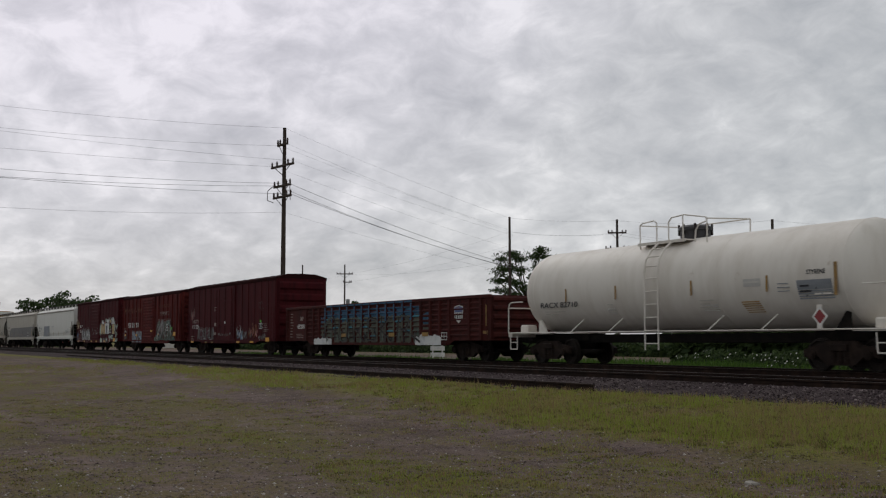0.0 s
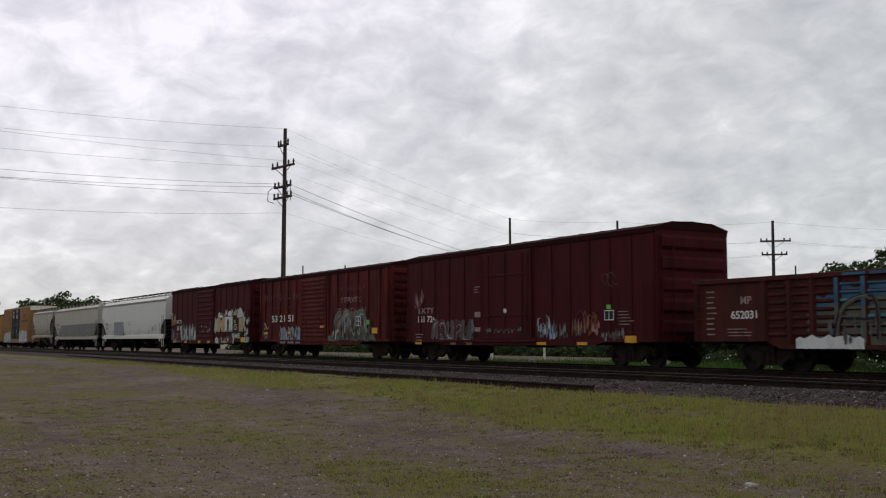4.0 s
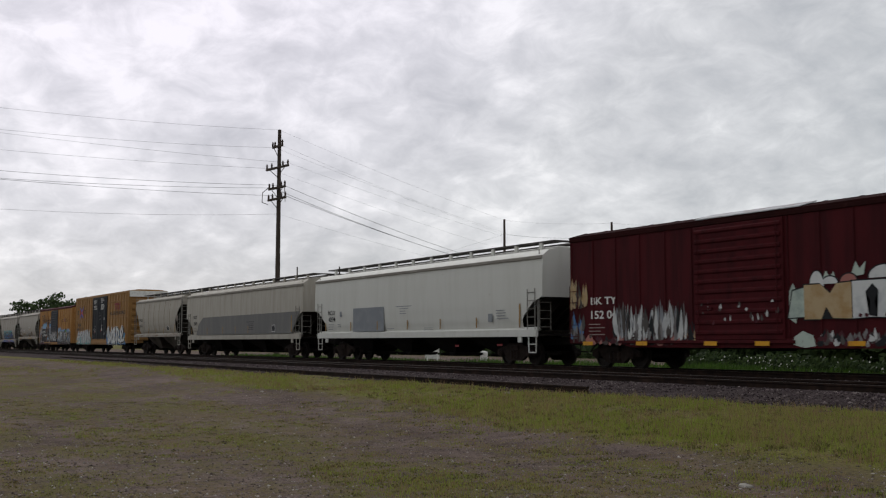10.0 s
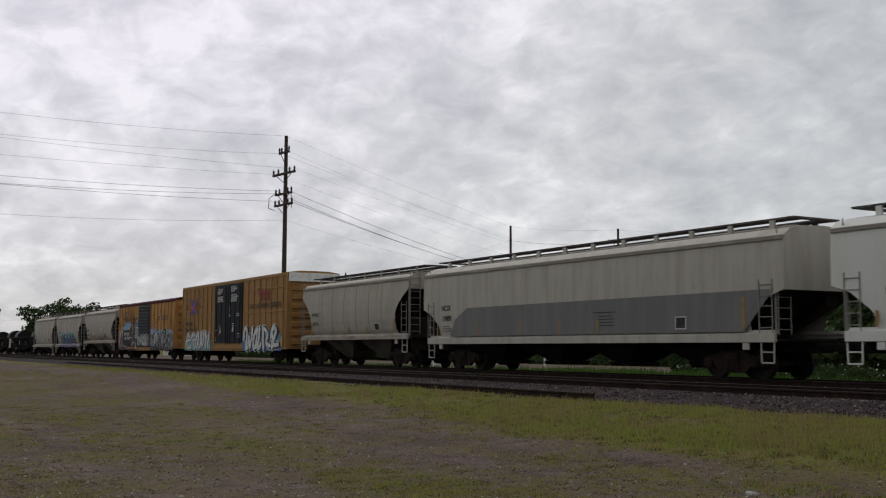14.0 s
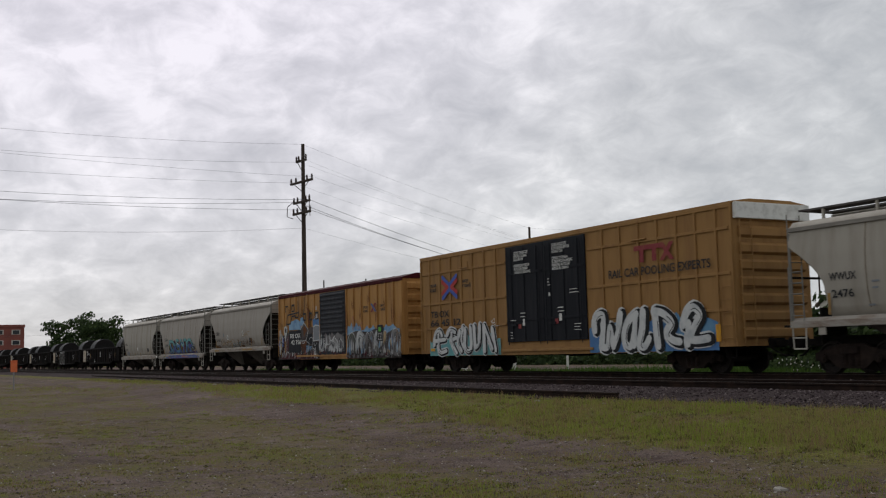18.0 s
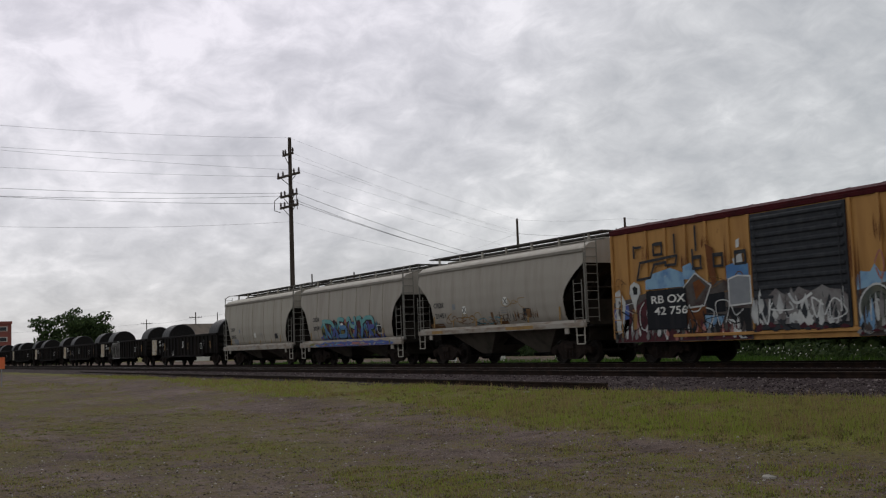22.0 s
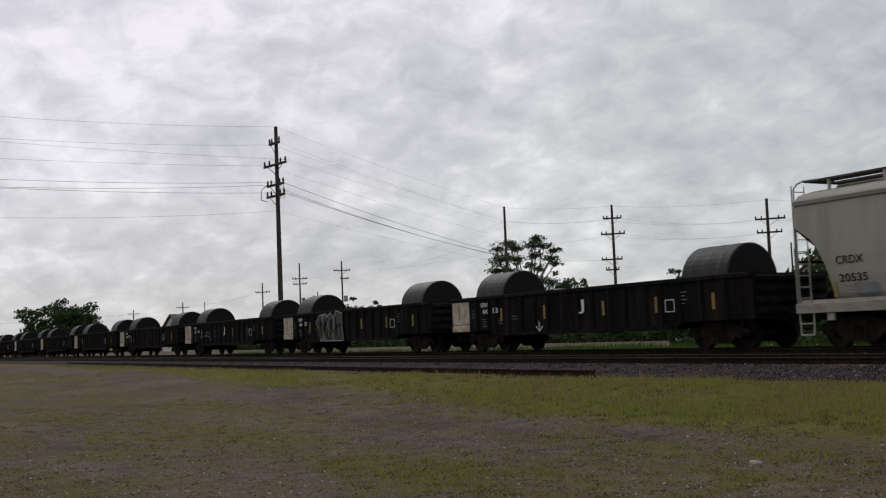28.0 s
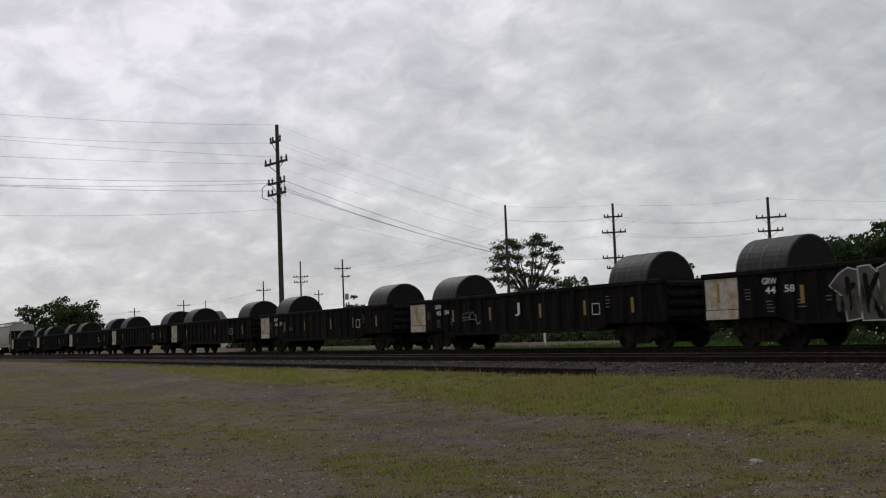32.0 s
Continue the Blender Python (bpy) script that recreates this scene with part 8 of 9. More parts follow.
def scatter_stones(name, mat, n, place, size, seed, label):
    r = np.random.default_rng(seed)
    base = np.array([(1, 0, 0), (-1, 0, 0), (0, 1, 0), (0, -1, 0), (0, 0, 1), (0, 0, -1)], float)
    tri = np.array([(0, 2, 4), (2, 1, 4), (1, 3, 4), (3, 0, 4), (2, 0, 5), (1, 2, 5), (3, 1, 5), (0, 3, 5)])
    pts = place if isinstance(place, np.ndarray) else np.array([place(r) for _ in range(n)])
    sc = size[0] + (size[1] - size[0]) * r.random(n) ** 2.2
    v = base[None] * (0.7 + 0.6 * r.random((n, 6, 1))) * sc[:, None, None] * np.array([1, 0.85, 0.65])
    a = r.random(n) * 6.28
    c, s = np.cos(a)[:, None], np.sin(a)[:, None]
    tilt = (r.random(n)[:, None] - 0.5) * 1.2
    x, y, z = v[..., 0] * c - v[..., 1] * s, v[..., 0] * s + v[..., 1] * c, v[..., 2] + v[..., 0] * tilt * 0.6
    v = np.stack([x, y, z], -1) + pts[:, None]
    f = (tri[None] + 6 * np.arange(n)[:, None, None]).reshape(-1, 3)
    ob = new(name, quick_mesh(name, v.reshape(-1, 3), f, mat))
    return tagged(ob, label, "stones", kind="stuff")


def ballast_z(y):
    for (a, za), (b, zb) in zip(prof, prof[1:]):
        if a <= y <= b:
            return za + (zb - za) * (y - a) / (b - a)
    return 0.3


def on_ballast(r):
    u = r.random()
    x = -12 - 55 * u ** 1.6
    y = r.choice([r.uniform(14.4, 17.6), r.uniform(14.8, 17.6), r.uniform(18.1, 19.1), r.uniform(19.5, 22.7)])
    return (x, y, (ballast_z(y) if y > 14.75 else 0.35) + 0.01)


scatter_stones("ballast_stones", "ballast_stone", 24000, on_ballast, (0.014, 0.046), 5, "loose crushed stones of the ballast")


lot_r = np.random.default_rng(6)
px, py = lot_spots(lot_r, 60000, 6.5, 36, 1.7)
keep = (py < 14.6) & (lot_r.random(60000) > lushness(px, py) * 1.1)
lot_pts = np.stack([px, py, heights(px, py) + 0.002], -1)[keep][:34000]
scatter_stones("gravel", "pebble", len(lot_pts), lot_pts, (0.005, 0.026), 6, "small pale gravel on the lot")


def blade_mesh(name, mat, x, y, hh, width, r, lean, label):
    """Pointed leaves at many places, each bent to a side of its own."""
    q = len(x)
    z = heights(x, y)
    w = width * (0.6 + 0.8 * r.random(q)) * (1 + 0.02 * np.hypot(x, y))
    a = r.random(q) * 6.283
    c, s = np.cos(a) * w, np.sin(a) * w
    lx, ly = (r.random(q) - 0.5) * hh * lean, (r.random(q) - 0.5) * hh * lean
    v = np.stack([np.stack([x - c, y - s, z - 0.01], -1), np.stack([x + c, y + s, z - 0.01], -1), np.stack([x + lx * 0.4 + c * 0.6, y + ly * 0.4 + s * 0.6, z + hh * 0.6], -1), np.stack([x + lx * 0.4 - c * 0.6, y + ly * 0.4 - s * 0.6, z + hh * 0.6], -1), np.stack([x + lx, y + ly, z + hh], -1)], 1)
    f = (np.array([(0, 1, 2), (0, 2, 3), (3, 2, 4)])[None] + 5 * np.arange(q)[:, None, None]).reshape(-1, 3)
    return tagged(new(name, quick_mesh(name, v.reshape(-1, 3), f, mat)), label, "grass", kind="stuff")


def tufts(name, mat, n, height, width, seed, label, low, near=7.0, far=75.0, power=1.35, clump=7, lean=0.9):
    """Grass in small tufts; low: how thick the ground cover must be for it to grow."""
    r = np.random.default_rng(seed)
    m = n // clump * 3
    cx, cy = lot_spots(r, m, near, far, power)
    g = lushness(cx, cy)
    ok = (cy < 14.9 + 0.25 * field(cx, cy, 0.8, 0.8, 44)) & (r.random(m) < (g - low) * 1.5)
    cx, cy, g = cx[ok], cy[ok], g[ok]
    x = np.repeat(cx, clump) + r.normal(0, 0.055, len(cx) * clump)
    y = np.repeat(cy, clump) + r.normal(0, 0.055, len(cx) * clump)
    k = np.repeat(np.clip((g - low) * 1.3, 0.2, 1.0), clump) * (0.30 + 0.70 * np.clip((y - 8.0) / 3.0, 0, 1)) * np.repeat(0.7 + 0.6 * r.random(len(cx)), clump)
    x, y, k = x[:n], y[:n], k[:n]
    hh = (height[0] + (height[1] - height[0]) * r.random(len(x)) ** 1.6) * k + 0.008
    return blade_mesh(name, mat, x, y, hh, width, r, lean, label)


tufts("grass", "grass", 190000, (0.02, 0.12), 0.0038, 7, "thin yellow-green grass beside the ballast", 0.28)
tufts("dry_grass", "grass_dry", 70000, (0.03, 0.17), 0.0028, 8, "dry straw-coloured grass stems", 0.18)
tufts("low_weeds", "weed_low", 30000, (0.012, 0.05), 0.010, 9, "low green weeds creeping over the gravel", 0.14, 6.5, 30.0, 1.5, 11, 2.4)

# a few pale lumps of stone that stand out
r = random.Random(14)
for x, y, w in ((-20.8, 14.2, 0.11), (-19.3, 14.3, 0.07), (-18.2, 14.1, 0.08), (-8.0, 8.4, 0.10), (-46.5, 14.6, 0.14), (-27.6, 10.8, 0.07), (-66.0, 14.9, 0.13)):
    st = thing("pale_stone", "pale broken stone lying in the grass", "stone", "pale stones")
    st.location = (x, y, ground_z(x, y))
    st.rotation_euler.z = r.uniform(0, 3)
    bm = B()
    bmesh.ops.create_icosphere(bm, subdivisions=1, radius=w)
    for v in bm.verts:
        v.co = Vector((v.co.x * 1.1, v.co.y * 0.8, v.co.z * 0.5)) * r.uniform(0.75, 1.15)
    part("lump", bm, "pale_rock", st)


# ---- behind the train ----
weed_r = np.random.default_rng(9)
wx, wy = -4 - 75 * weed_r.random(60000), 27.6 + 7.0 * weed_r.random(60000) ** 1.4
lush = (weed_r.random(60000) < 0.75 + 0.5 * field(wx, wy, 0.3, 0.5, 45)) & ((wy < 30.2) | (wx > -46))
wx, wy = wx[lush][:26000], wy[lush][:26000]
blade_mesh("weeds", "weed", wx, wy, (0.08 + 0.28 * weed_r.random(len(wx)) ** 1.5) * (1 + 0.4 * field(wx, wy, 0.5, 0.5, 46)), 0.011, weed_r, 0.9, "rank green weeds behind the track")


def bush(x0, x1, y0, y1, height, n, seed, label, bloom=True):
    b = thing("hedge", label, "hedge")
    r = np.random.default_rng(seed)
    v, f = [], []
    for i in range(n):
        x, y = r.uniform(x0, x1), r.uniform(y0, y1)
        top = height * (0.6 + 0.5 * noise.noise((x * 0.6, y * 0.6, seed)))
        z = 0.25 + max(top, 0.2) * r.random()
        s = (0.05 + 0.08 * r.random()) * (1.0 if height < 1.5 else 2.4)
        d = Vector(r.normal(size=3)).normalized()
        a = d.orthogonal().normalized() * s
        c = d.cross(a)
        k = len(v)
        v += [Vector((x, y, z)) + q for q in (-a, c * 0.6, a, -c * 0.6)]
        f.append((k, k + 1, k + 2, k + 3))
    part("foliage", raw("foliage", v, f, "leaf"), "leaf", b)
    if not bloom:
        return
    v, f = [], []
    for i in range(int(n / 45)):
        x, y = r.uniform(x0, x1), r.uniform(y0 - 0.3, y0 + 0.4)
        z = 0.3 + height * 0.75 * r.random()
        s = 0.02 + 0.022 * r.random()
        k = len(v)
        v += [(x - s, y, z), (x, y - s, z - s), (x + s, y, z), (x, y - s * 0.4, z + s)]
        f.append((k, k + 1, k + 2, k + 3))
    tagged(part("blossom", raw("blossom", v, f, "flower"), "flower", b), "small white blossoms")


bush(-27.5, -12.0, 29.6, 31.5, 1.0, 6500, 21, "low dark green bushes with white blossom behind the track")
bush(-40.0, -14.0, 36.5, 39.5, 3.3, 26000, 22, "tall dark green thicket behind the track", False)
bush(-150.0, -40.0, 52.0, 56.0, 2.0, 20000, 24, "low dark hedge along the far side of the road", False)
bush(-36.0, -29.0, 33.0, 34.5, 0.9, 2500, 23, "low weedy bush on the far verge")


def insulators(p, pts, size=0.05):
    for q in pts:
        bm = B()
        lathe(bm, [(0, size * 0.4), (0.05, size), (0.09, size * 0.7), (0.13, size * 1.05), (0.2, size * 0.5)], 8, "z", q)
        part("insulator", bm, "insulator", p)


def direction(az, dist):
    a = radians(az)
    return Vector((-math.sin(a) * dist, math.cos(a) * dist))


def utility_pole(az, dist, height, r, arms, label, lean=0.0, turn=0.0, extra=""):
    """arms: (height, length, side shift)."""
    p = thing("utility_pole", label, "utility pole", "utility poles along the line")
    o = direction(az, dist)
    p.location = (o.x, o.y, 0.1)
    p.rotation_euler = (0, radians(lean), radians(turn))
    bm = B()
    tube(bm, (0, 0, -0.3), (0, 0, height), r, 12, r * 0.62)
    part("shaft", bm, "pole", p)
    for z, ln, sh in arms:
        bm = B()
        box(bm, sh - ln / 2, sh + ln / 2, -0.07 - r, 0.05 - r, z - 0.07, z + 0.07, 0.01)
        part("crossarm", bm, "pole", p)
        bm = B()
        bar(bm, [(sh - ln * 0.3, -r, z - 0.05), (0, -r, z - 0.65)], 0.02)
        bar(bm, [(sh + ln * 0.3, -r, z - 0.05), (0, -r, z - 0.65)], 0.02)
        part("arm_brace", bm, "galv", p)
        insulators(p, [(sh + ln * k, -r, z + 0.06) for k in (-0.47, -0.28, 0.28, 0.47)], 0.07)
    if extra == "transformer":
        bm = B()
        lathe(bm, [(height * 0.52, 0.1), (height * 0.52 + 0.02, 0.3), (height * 0.52 + 0.9, 0.3), (height * 0.52 + 0.95, 0.12)], 14, "z", (0.5, 0, 0))
        part("transformer", bm, "galv", p)
    return p


# the tall pole by the train, on a line that crosses the tracks
main = utility_pole(67.9, 88.0, 18.8, 0.23, [], "tall dark wooden utility pole with four stacked crossarms", 0.2, 0)
ARM_TURN = 8.5
for z, ln in ((17.35, 1.6), (15.6, 3.5), (13.95, 2.6), (13.05, 2.8)):
    c, s = math.cos(radians(ARM_TURN)), math.sin(radians(ARM_TURN))
    bm = B()
    box(bm, -ln / 2, ln / 2, -0.34, -0.20, z - 0.09, z + 0.09, 0.01)
    a = part("crossarm", bm, "pole", main)
    a.location.x = 0.22
    a.rotation_euler.z = radians(ARM_TURN)
    for k in (-0.47, -0.25, 0.25, 0.47):
        bm = B()
        lathe(bm, [(0, 0.04), (0.08, 0.10), (0.14, 0.06), (0.2, 0.10), (0.3, 0.05), (0.36, 0.07)], 8, "z", (k * ln, -0.27, z + 0.09))
        part("insulator", bm, "insulator", a)
    bm = B()
    bar(bm, [(-ln * 0.35, -0.27, z - 0.05), (0, -0.27, z - 0.75)], 0.03)
    part("arm_brace", bm, "arm", a)
    bm = B()
    bar(bm, [(ln * 0.35, -0.27, z - 0.05), (0, -0.27, z - 0.75)], 0.03)
    part("arm_brace", bm, "arm", a)
for k in (-1, 1):
    bm = B()
    bar(bm, [(k * 1.3, -0.27, 14.1), (k * 1.75, -0.6, 13.7), (k * 1.8, -0.6, 12.9), (k * 1.35, -0.3, 12.7)], 0.03)
    jw = part("jumper_wire", bm, "pole", main)
    jw.rotation_euler.z, jw.location.x = radians(ARM_TURN), 0.22

utility_pole(55.83, 108.0, 13.8, 0.18, [], "slender bare utility pole")
utility_pole(50.14, 100.0, 12.5, 0.17, [(11.25, 1.7, 0), (9.8, 2.2, 0), (7.45, 1.9, -0.2), (6.5, 1.2, -0.2)], "dark utility pole with stacked crossarms", 0, 50)
utility_pole(42.29, 95.0, 11.6, 0.19, [(9.85, 2.5, 0.2), (8.7, 2.1, 0.1)], "dark utility pole with angled double crossarms", 0.3, 42)
utility_pole(64.64, 165.0, 13.0, 0.17, [(11.55, 2.5, 0), (10.3, 1.3, 0.4)], "far utility pole with a transformer can", 0, 65, "transformer")
utility_pole(66.87, 175.0, 13.6, 0.17, [(11.05, 2.4, 0), (10.2, 2.2, 0)], "far utility pole with a pair of crossarms", 0, 67, "transformer")
utility_pole(68.83, 200.0, 11.9, 0.17, [(10.2, 2.6, 0)], "far utility pole with one crossarm", 0, 69)
utility_pole(65.95, 260.0, 12.4, 0.2, [(11.4, 2.4, 0)], "distant utility pole with one crossarm", 0, 66)
utility_pole(72.93, 260.0, 11.1, 0.2, [(9.9, 2.9, 0)], "distant utility pole with one crossarm", 0, 73)
utility_pole(71.82, 260.0, 10.9, 0.15, [], "distant thin bare pole", 0, 73)
utility_pole(75.39, 300.0, 11.0, 0.2, [(9.9, 3.0, 0)], "distant utility pole with one crossarm", 0, 75)
utility_pole(41.2, 120.0, 9.4, 0.13, [], "thin bare pole behind the double-armed one")


def wire(p, q, sag, r=0.007, n=14, label="thin overhead power line between poles"):
    w = thing("power_line", label, "power line", "overhead lines")
    p, q = Vector(p), Vector(q)
    pts = [p.lerp(q, i / n) - Vector((0, 0, sag * 4 * (i / n) * (1 - i / n))) for i in range(n + 1)]
    bm = B()
    rings = []
    for i, c in enumerate(pts):
        d = (pts[min(i + 1, n)] - pts[max(i - 1, 0)]).normalized()
        a = d.cross(Vector((0, 0, 1))).normalized()
        b = d.cross(a)
        rings.append([bm.verts.new(c + a * r * math.cos(t) + b * r * math.sin(t)) for t in (0, 2.094, 4.189)])
    for u, v in zip(rings, rings[1:]):
        for k in range(3):
            bm.faces.new((u[k], u[(k + 1) % 3], v[(k + 1) % 3], v[k]))
    part("strand", bm, "wire", w)
    return w


def at(az, dist, z):
    o = direction(az, dist)
    return (o.x, o.y, z)


P, Q, T = Vector(at(67.9, 88.0, 0)), Vector((-74.0, -17.0, 0)), Vector(at(55.83, 108.0, 0))
side = Vector((0.99, 0.15, 0))
for z, off, zq, sag in ((18.9, 0, 18.2, 0.95), (17.5, -0.6, 17.0, 1.05), (15.95, 1.6, 16.4, 0.55), (15.9, -1.6, 15.2, 0.6), (14.2, 0.9, 13.7, 0.85), (14.2, -0.9, 13.3, 0.95), (13.3, 1.2, 13.3, 0.8), (11.95, 0, 11.4, 1.1)):
    wire(P + side * off + Vector((0, 0, z)), Q + side * off + Vector((0, 0, zq)), sag, 0.014 if z < 14.5 and z > 13 else 0.009)
for z, off, zt, sag in ((18.9, 0, 13.8, 0.2), (17.5, -0.6, 12.4, 0.1), (17.5, 0.6, 12.5, 0.3), (15.95, 1.6, 12.0, 0.2), (15.9, -1.6, 10.9, 0.2), (14.2, 0.9, 9.0, 0.35), (14.2, -0.9, 8.9, 0.5), (13.3, 1.2, 8.7, 0.35), (11.95, 0, 8.2, 0.2)):
    wire(P + side * off + Vector((0, 0, z)), T + side * off * 0.3 + Vector((0, 0, zt)), sag, 0.019 if 12.9 < z < 14.5 else 0.0065)
A8, A7, A9, A10 = Vector(at(50.14, 100.0, 0)), Vector(at(42.29, 95.0, 0)), Vector(at(64.64, 165.0, 0)), Vector(at(66.87, 175.0, 0))
END = Vector(at(30.0, 105.0, 0))


def up(v, z, off=0.0):
    return v + Vector((0.6 * off, 0.8 * off, z))


wire(up(T, 13.8), up(A8, 12.5), 0.2)
wire(up(A8, 12.5), up(A7, 11.6), 0.3)
wire(up(A7, 11.6), up(END, 11.0), 0.4)
for off in (-0.8, 0.8):
    wire(up(T, 12.4), up(A8, 11.3, off), 0.3)
    wire(up(A8, 11.3, off), up(A7, 9.95, off), 0.5)
    wire(up(A8, 9.85, off), up(A7, 8.8, off), 0.5)
    wire(up(A7, 9.95, off), up(END, 9.5, off), 0.4)
wire(up(T, 12.4), up(A9, 11.6), 0.5)
wire(up(T, 11.0), up(A9, 10.4), 0.5)
wire(up(T, 9.6), up(A9, 11.6), 0.6)
wire(up(T, 9.0), up(A8, 7.5), 0.3, 0.010)
wire(up(T, 10.0), up(A8, 9.85), 0.3)
wire(up(A9, 11.6), up(A10, 11.1), 0.3)
wire(up(A10, 11.1), Vector(at(68.83, 200.0, 10.3)), 0.3)
wire(at(68.83, 200.0, 10.3), at(72.93, 260.0, 10.0), 0.4, 0.014)
wire(at(72.93, 260.0, 10.0), at(75.39, 300.0, 10.0), 0.4, 0.014)
wire(at(75.39, 300.0, 10.0), at(86.0, 330.0, 9.6), 0.8, 0.016)


def tree(az, dist, height, spread, seed, label, trunk=0.35, leaf=0.22, dens=2600, lobes=9, low=0.35, open_=0.0):
    t = thing("tree", label, "tree")
    o = direction(az, dist)
    t.location = (o.x, o.y, 0.1)
    r = np.random.default_rng(seed)
    bm = B()
    base = Vector((0, 0, 0))
    tip = Vector((spread * 0.05, 0, height * 0.55))
    tube(bm, base - Vector((0, 0, 0.3)), tip, trunk, 10, trunk * 0.55)
    centres = []
    for i in range(lobes):
        a = 2 * math.pi * (i + r.random() * 0.6) / lobes
        z = height * (low + (0.93 - low) * ((i * 0.618) % 1.0))
        rad = spread * (0.25 + 0.3 * r.random()) * (1.15 - 0.6 * (z / height - low))
        c = Vector((math.cos(a) * rad, math.sin(a) * rad, z))
        centres.append((c, spread * (0.22 + 0.1 * r.random())))
        st = base.lerp(tip, 0.35 + 0.6 * r.random())
        midp = st.lerp(c, 0.5) + Vector((0, 0, -0.06 * height))
        tube(bm, st, midp, trunk * 0.38, 6, trunk * 0.25)
        tube(bm, midp, c, trunk * 0.25, 6, trunk * 0.08)
        for k in range(3):
            q = c + Vector(r.normal(size=3)) * spread * 0.13
            tube(bm, midp.lerp(c, 0.6), q, trunk * 0.1, 4, trunk * 0.03)
    part("trunk", bm, "bark", t)
    v, f = [], []
    for c, rad in centres:
        subs = [c + Vector(r.normal(size=3)) * rad * 0.62 * 1.0 for _ in range(7)]
        for _ in range(int(dens / lobes)):
            sc = subs[int(r.integers(len(subs)))]
            d = Vector(r.normal(size=3)).normalized()
            p = sc + Vector((d.x, d.y, d.z * 0.6)) * rad * 0.55 * r.random() ** 0.45
            s = leaf * (0.5 + 0.8 * r.random())
            nrm = (d + Vector(r.normal(size=3)) * 0.7).normalized()
            a = nrm.orthogonal().normalized() * s
            b = nrm.cross(a)
            k = len(v)
            v += [p - a, p + b * 0.6, p + a, p - b * 0.6]
            f.append((k, k + 1, k + 2, k + 3))
    part("crown", raw("crown", v, f, "leaf"), "leaf", t)
    return t


def open_tree(az, dist):
    """A storm-thinned tree: a leaning trunk, forked limbs, flat separate pads of leaves."""
    t = thing("tree", "airy dark green tree with open crooked limbs", "tree")
    o = direction(az, dist)
    t.location = (o.x, o.y, 0.1)
    t.rotation_euler.z = radians(az)
    r = np.random.default_rng(77)
    bm = B()
    fork = Vector((-0.2, 0, 5.2))
    tube(bm, (0.3, 0, -0.3), fork, 0.30, 10, 0.22)
    v, f = [], []
    pads = [(-2.0, 11.0, 0.9), (-3.0, 10.4, 0.9), (-1.2, 10.5, 0.7), (-3.4, 9.2, 0.9), (-2.3, 9.4, 0.9), (-1.2, 9.2, 0.8), (-3.6, 8.0, 0.8), (-2.6, 8.1, 0.8), (-1.4, 7.7, 0.7), (-3.2, 6.9, 0.8), (-2.0, 6.5, 0.9), (1.1, 11.3, 0.8), (0.5, 10.6, 0.8), (1.9, 10.6, 0.8), (3.0, 10.0, 0.6), (0.8, 9.5, 0.7), (2.4, 9.1, 0.8), (1.1, 8.0, 0.6), (3.0, 8.6, 0.5), (0.2, 8.6, 0.5), (-0.4, 7.2, 0.8), (0.8, 6.8, 0.9), (2.4, 6.6, 0.8), (3.3, 6.0, 0.8), (-0.8, 5.6, 0.9), (1.4, 5.4, 0.9)]
    for x, z, rad in pads:
        c = Vector((x, r.uniform(-1.2, 1.2), z - 0.2))
        k = fork.lerp(c, 0.5) + Vector((r.uniform(-0.3, 0.3), 0, r.uniform(-0.5, 0.1)))
        st = Vector((0.3, 0, -0.3)).lerp(fork, r.uniform(0.75, 1.0))
        tube(bm, st, k, 0.12, 6, 0.08)
        tube(bm, k, c, 0.08, 6, 0.03)
        for _ in range(3):
            tube(bm, k.lerp(c, 0.6), c + Vector(r.normal(size=3)) * rad * 0.4, 0.03, 4, 0.012)
        subs = [c + Vector((r.normal() * 0.55, r.normal() * 0.5, r.normal() * 0.33)) * rad for _ in range(7)]
        for _ in range(int(520 * rad)):
            d = Vector(r.normal(size=3)).normalized()
            p = c + Vector((r.normal() * 0.62, r.normal() * 0.6, r.normal() * 0.20 + 0.1)) * rad if r.random() < 0.6 else subs[int(r.integers(7))] + Vector((d.x, d.y, d.z * 0.6)) * rad * 0.4
            s = 0.12 * r.uniform(0.5, 1.3)
            nrm = (d + Vector(r.normal(size=3))).normalized()
            a = nrm.orthogonal().normalized() * s
            b = nrm.cross(a) * 0.6
            k2 = len(v)
            v += [p - a, p + b, p + a, p - b]
            f.append((k2, k2 + 1, k2 + 2, k2 + 3))
    part("trunk", bm, "bark", t)
    part("crown", raw("crown", v, f, "leaf"), "leaf", t)
    return t


open_tree(54.7, 118.0)
tree(52.4, 121.0, 7.2, 3.6, 32, "smaller spreading tree beside the open one", 0.16, 0.2, 1300, 7, 0.45)
tree(38.1, 90.0, 6.9, 6.0, 33, "dense dark green tree behind the weeds", 0.3, 0.2, 20000, 44, 0.12)
tree(35.6, 91.0, 7.4, 6.3, 34, "dense dark green tree at the end of the row", 0.3, 0.2, 18000, 44, 0.12)
tree(79.9, 240.0, 9.4, 8.5, 35, "distant bushy tree with feathery top", 0.3, 0.3, 5200, 14, 0.15)
tree(78.5, 236.0, 10.2, 11.5, 36, "distant broad dense tree", 0.35, 0.32, 9000, 18, 0.1)
tree(77.3, 245.0, 6.4, 7.0, 37, "distant low bushy tree", 0.25, 0.3, 3000, 9, 0.1)
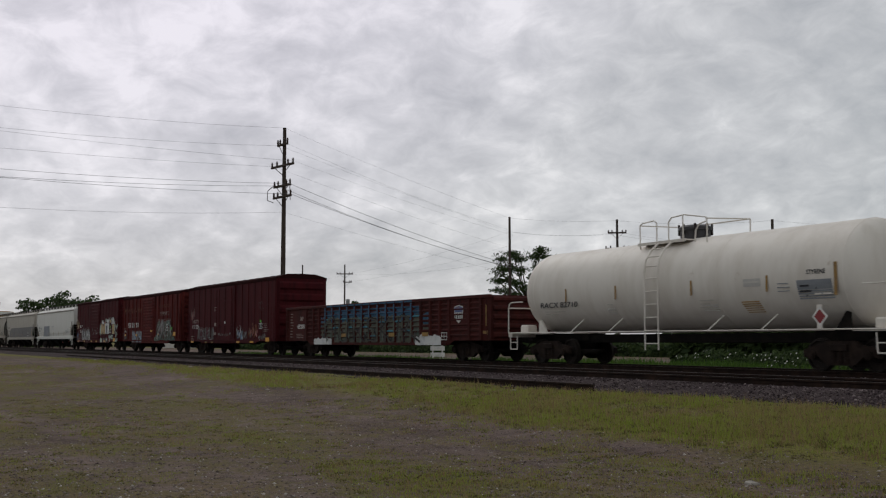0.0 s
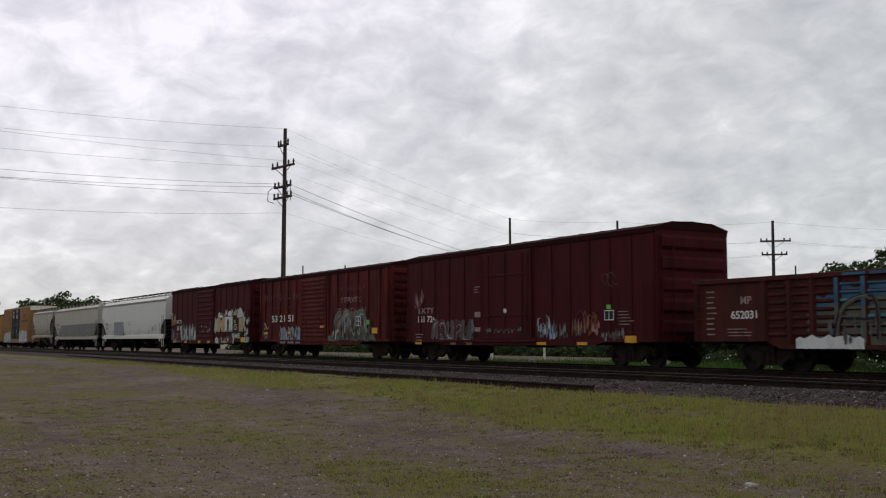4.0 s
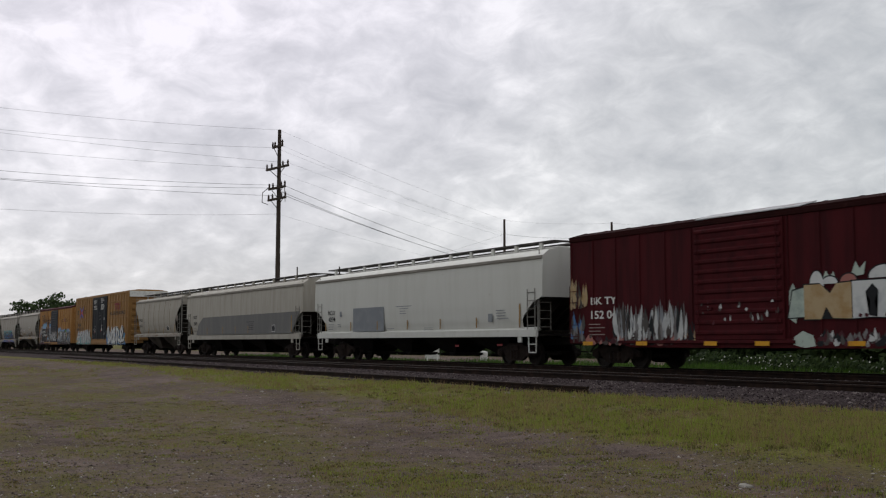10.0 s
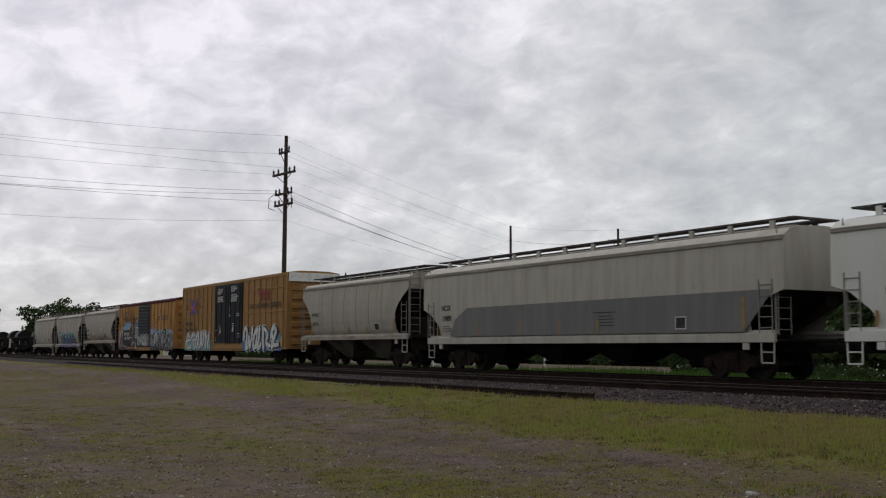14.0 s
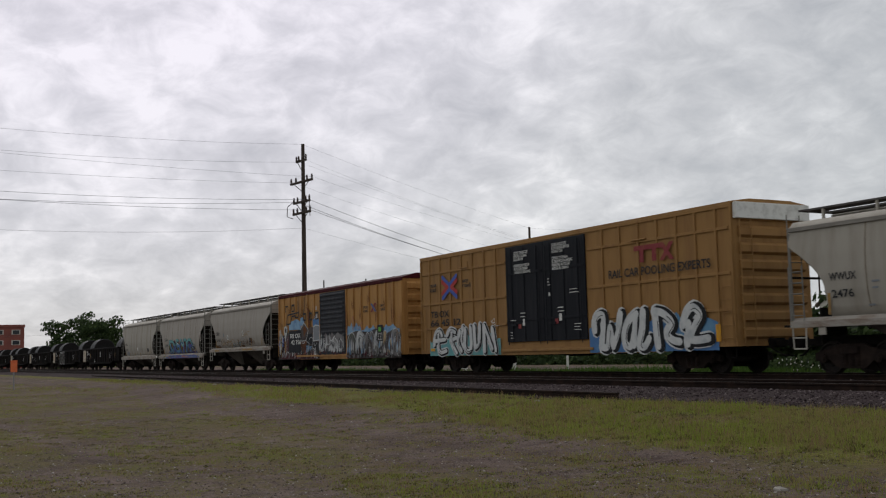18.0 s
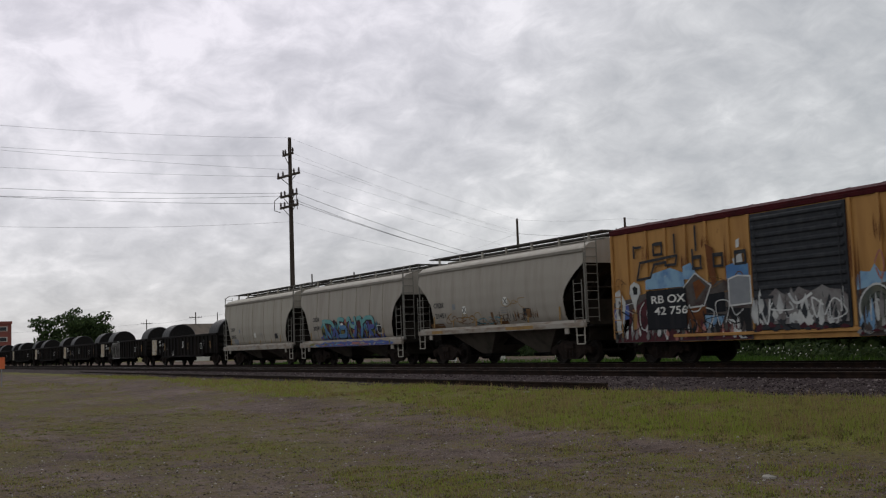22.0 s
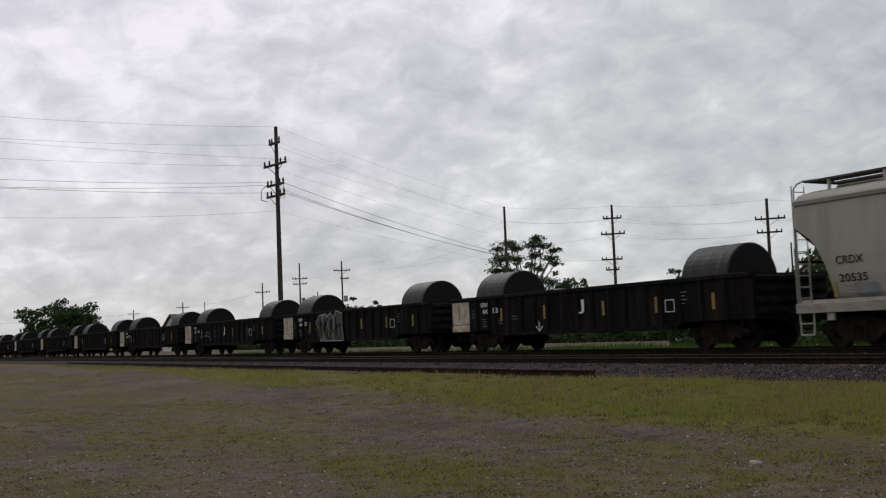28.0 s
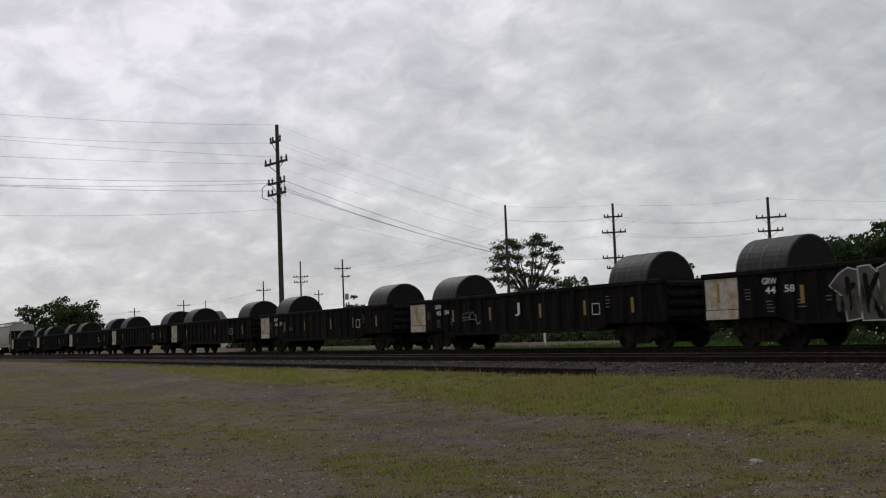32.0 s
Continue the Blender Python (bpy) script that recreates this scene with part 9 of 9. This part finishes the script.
tree(64.2, 210.0, 8.4, 5.0, 38, "distant small tree behind the poles", 0.25, 0.26, 2000, 8, 0.2)
tree(63.1, 212.0, 8.0, 5.0, 40, "distant small tree behind the train", 0.25, 0.26, 2000, 8, 0.2)
tree(46.6, 150.0, 9.2, 4.5, 39, "distant round-topped tree behind the train", 0.25, 0.24, 2200, 8, 0.2)


def brick_block(az, dist, w, d, hgt, floors, bays, turn):
    b = thing("apartment_building", "distant red-brick apartment block with rows of windows", "building")
    o = direction(az, dist)
    b.location = (o.x, o.y, 0)
    b.rotation_euler.z = radians(turn)
    bm = B()
    box(bm, -w / 2, w / 2, -d / 2, d / 2, 0, hgt)
    part("wall", bm, "brick", b)
    bm = B()
    box(bm, -w / 2 - 0.2, w / 2 + 0.2, -d / 2 - 0.2, d / 2 + 0.2, hgt, hgt + 0.7)
    part("roof", bm, "brick", b)
    fh, bw = hgt / floors, w / bays
    for i in range(floors):
        for k in range(bays):
            x, z = -w / 2 + bw * (k + 0.5), fh * i + fh * 0.3
            bm = B()
            box(bm, x - bw * 0.26, x + bw * 0.26, -d / 2 - 0.05, -d / 2 + 0.02, z, z + fh * 0.45)
            wn_ = part("window", bm, "siding", b)
            bm = B()
            box(bm, x - bw * 0.2, x + bw * 0.2, -d / 2 - 0.09, -d / 2 - 0.055, z + 0.1, z + fh * 0.4)
            part("pane", bm, "glass", wn_)
    return b


brick_block(84.15, 330.0, 26, 16, 11.6, 4, 6, 84)


def house(az, dist, w, d, hgt, ridge, turn, label):
    b = thing("house", label, "house")
    o = direction(az, dist)
    b.location = (o.x, o.y, 0.1)
    b.rotation_euler.z = radians(turn)
    bm = B()
    box(bm, -w / 2, w / 2, -d / 2, d / 2, 0, hgt)
    prism(bm, [(-d / 2, hgt), (d / 2, hgt), (0, ridge - 0.15)], -w / 2, w / 2, "x")
    part("wall", bm, "siding", b)
    bm = B()
    prism(bm, [(-d / 2 - 0.5, hgt - 0.15), (0, ridge), (d / 2 + 0.5, hgt - 0.15), (d / 2 + 0.5, hgt), (0, ridge + 0.18), (-d / 2 - 0.5, hgt)], -w / 2 - 0.4, w / 2 + 0.4, "x")
    part("roof", bm, "roof", b)
    for k in (-0.3, 0.0, 0.3):
        bm = B()
        box(bm, w * k - 0.5, w * k + 0.5, -d / 2 - 0.06, -d / 2 + 0.02, 1.0, 2.2)
        part("window", bm, "glass", b)
    return b


house(39.7, 116.0, 7, 6, 5.2, 8.0, 130, "pale gabled house behind the trees")
house(72.3, 190.0, 9, 7, 3.6, 6.3, 100, "low pale building with a brown gabled roof")

# the road behind the tracks, a barricade and posts
road = new("road", raw("road", [(-150, 30.4, 0.31), (-47, 30.4, 0.31), (-46, 33.5, 0.31), (-150, 34.5, 0.31)], [(0, 1, 2, 3)], "dirt_road"))
tagged(road, "tan dirt roadway strip behind the tracks", "road", kind="structure")
bar_ = thing("barricade", "small white folding barricade beside the road", "barricade")
o = direction(59.7, 60.0)
bar_.location = (o.x, o.y, 0.25)
bar_.rotation_euler.z = radians(58)
for x in (-0.28, 0.28):
    for y in (-0.2, 0.2):
        bm = B()
        tube(bm, (x, y, 0), (x * 0.9, 0, 1.0), 0.035, 6)
        part("leg", bm, "white", bar_)
for z in (0.45, 0.8):
    bm = B()
    box(bm, -0.4, 0.4, -0.16 + z * 0.12, -0.12 + z * 0.12, z - 0.12, z + 0.12, 0.006)
    part("board", bm, "white", bar_)
for az, dist, hgt, rad, lab in ((54.05, 56.0, 1.0, 0.06, "thin white marker post behind the track"), (56.95, 58.0, 0.8, 0.2, "squat white utility pedestal behind the track")):
    post = thing("marker_post", lab, "post")
    o = direction(az, dist)
    post.location = (o.x, o.y, 0.25)
    bm = B()
    lathe(bm, [(-0.1, rad), (hgt * 0.8, rad), (hgt * 0.82, rad * 1.1), (hgt * 0.95, rad * 0.9), (hgt, rad * 0.2)], 12, "z")
    part("shaft", bm, "white", post)
pile = thing("tie_pile", "low pile of old grey ties beside the road", "ties")
o = direction(57.4, 54.0)
pile.location = (o.x, o.y, 0.24)
pile.rotation_euler.z = radians(8)
rp = random.Random(9)
for k in range(7):
    bm = B()
    box(bm, -1.3, 1.3, -0.12, 0.12, 0, 0.17, 0.012)
    q = part("old_tie", bm, "arm", pile)
    q.location = (rp.uniform(-0.4, 0.4), (k % 4) * 0.3 - 0.4, 0.175 * (k // 4))
    q.rotation_euler.z = rp.uniform(-0.1, 0.1)
sign = thing("warning_sign", "small orange work sign on a short post by the lot", "sign")
sp_ = direction(82.3, 60.0)
sign.location = (sp_.x, sp_.y, 0.15)
sign.rotation_euler.z = radians(80)
bm = B()
tube(bm, (0, 0.03, 0), (0, 0.03, 1.5), 0.03, 8)
part("stake", bm, "galv", sign)
bm = B()
box(bm, -0.16, 0.16, -0.02, 0.0, 0.92, 1.52, 0.006)
part("panel", bm, "orange", sign)


def motions():
    def run(t):
        for (a, p), (b, q) in zip(RUN, RUN[1:]):
            if t <= b:
                return p + (q - p) * (t - a) / (b - a)
        return RUN[-1][1]

    for c, x in cars:
        walk(c, [(t, pose(x + s, TRAIN_Y, RAIL_Z)) for t, s in RUN])
    for c, x in coils:
        walk(c, [(t, pose(x + s, TRAIN_Y, c.location.z)) for t, s in RUN])
    turns = [(i / 15.0, math.degrees(run(i / 15.0) / WHEEL_R)) for i in range(481)]
    for ob in [o for o in scene.objects if o.name.startswith("wheelset")]:
        k = ob["axle"]
        walk(ob, [(t, pose(k * 0.865, 0, WHEEL_R, 0, a, 0)) for t, a in turns])


motions()
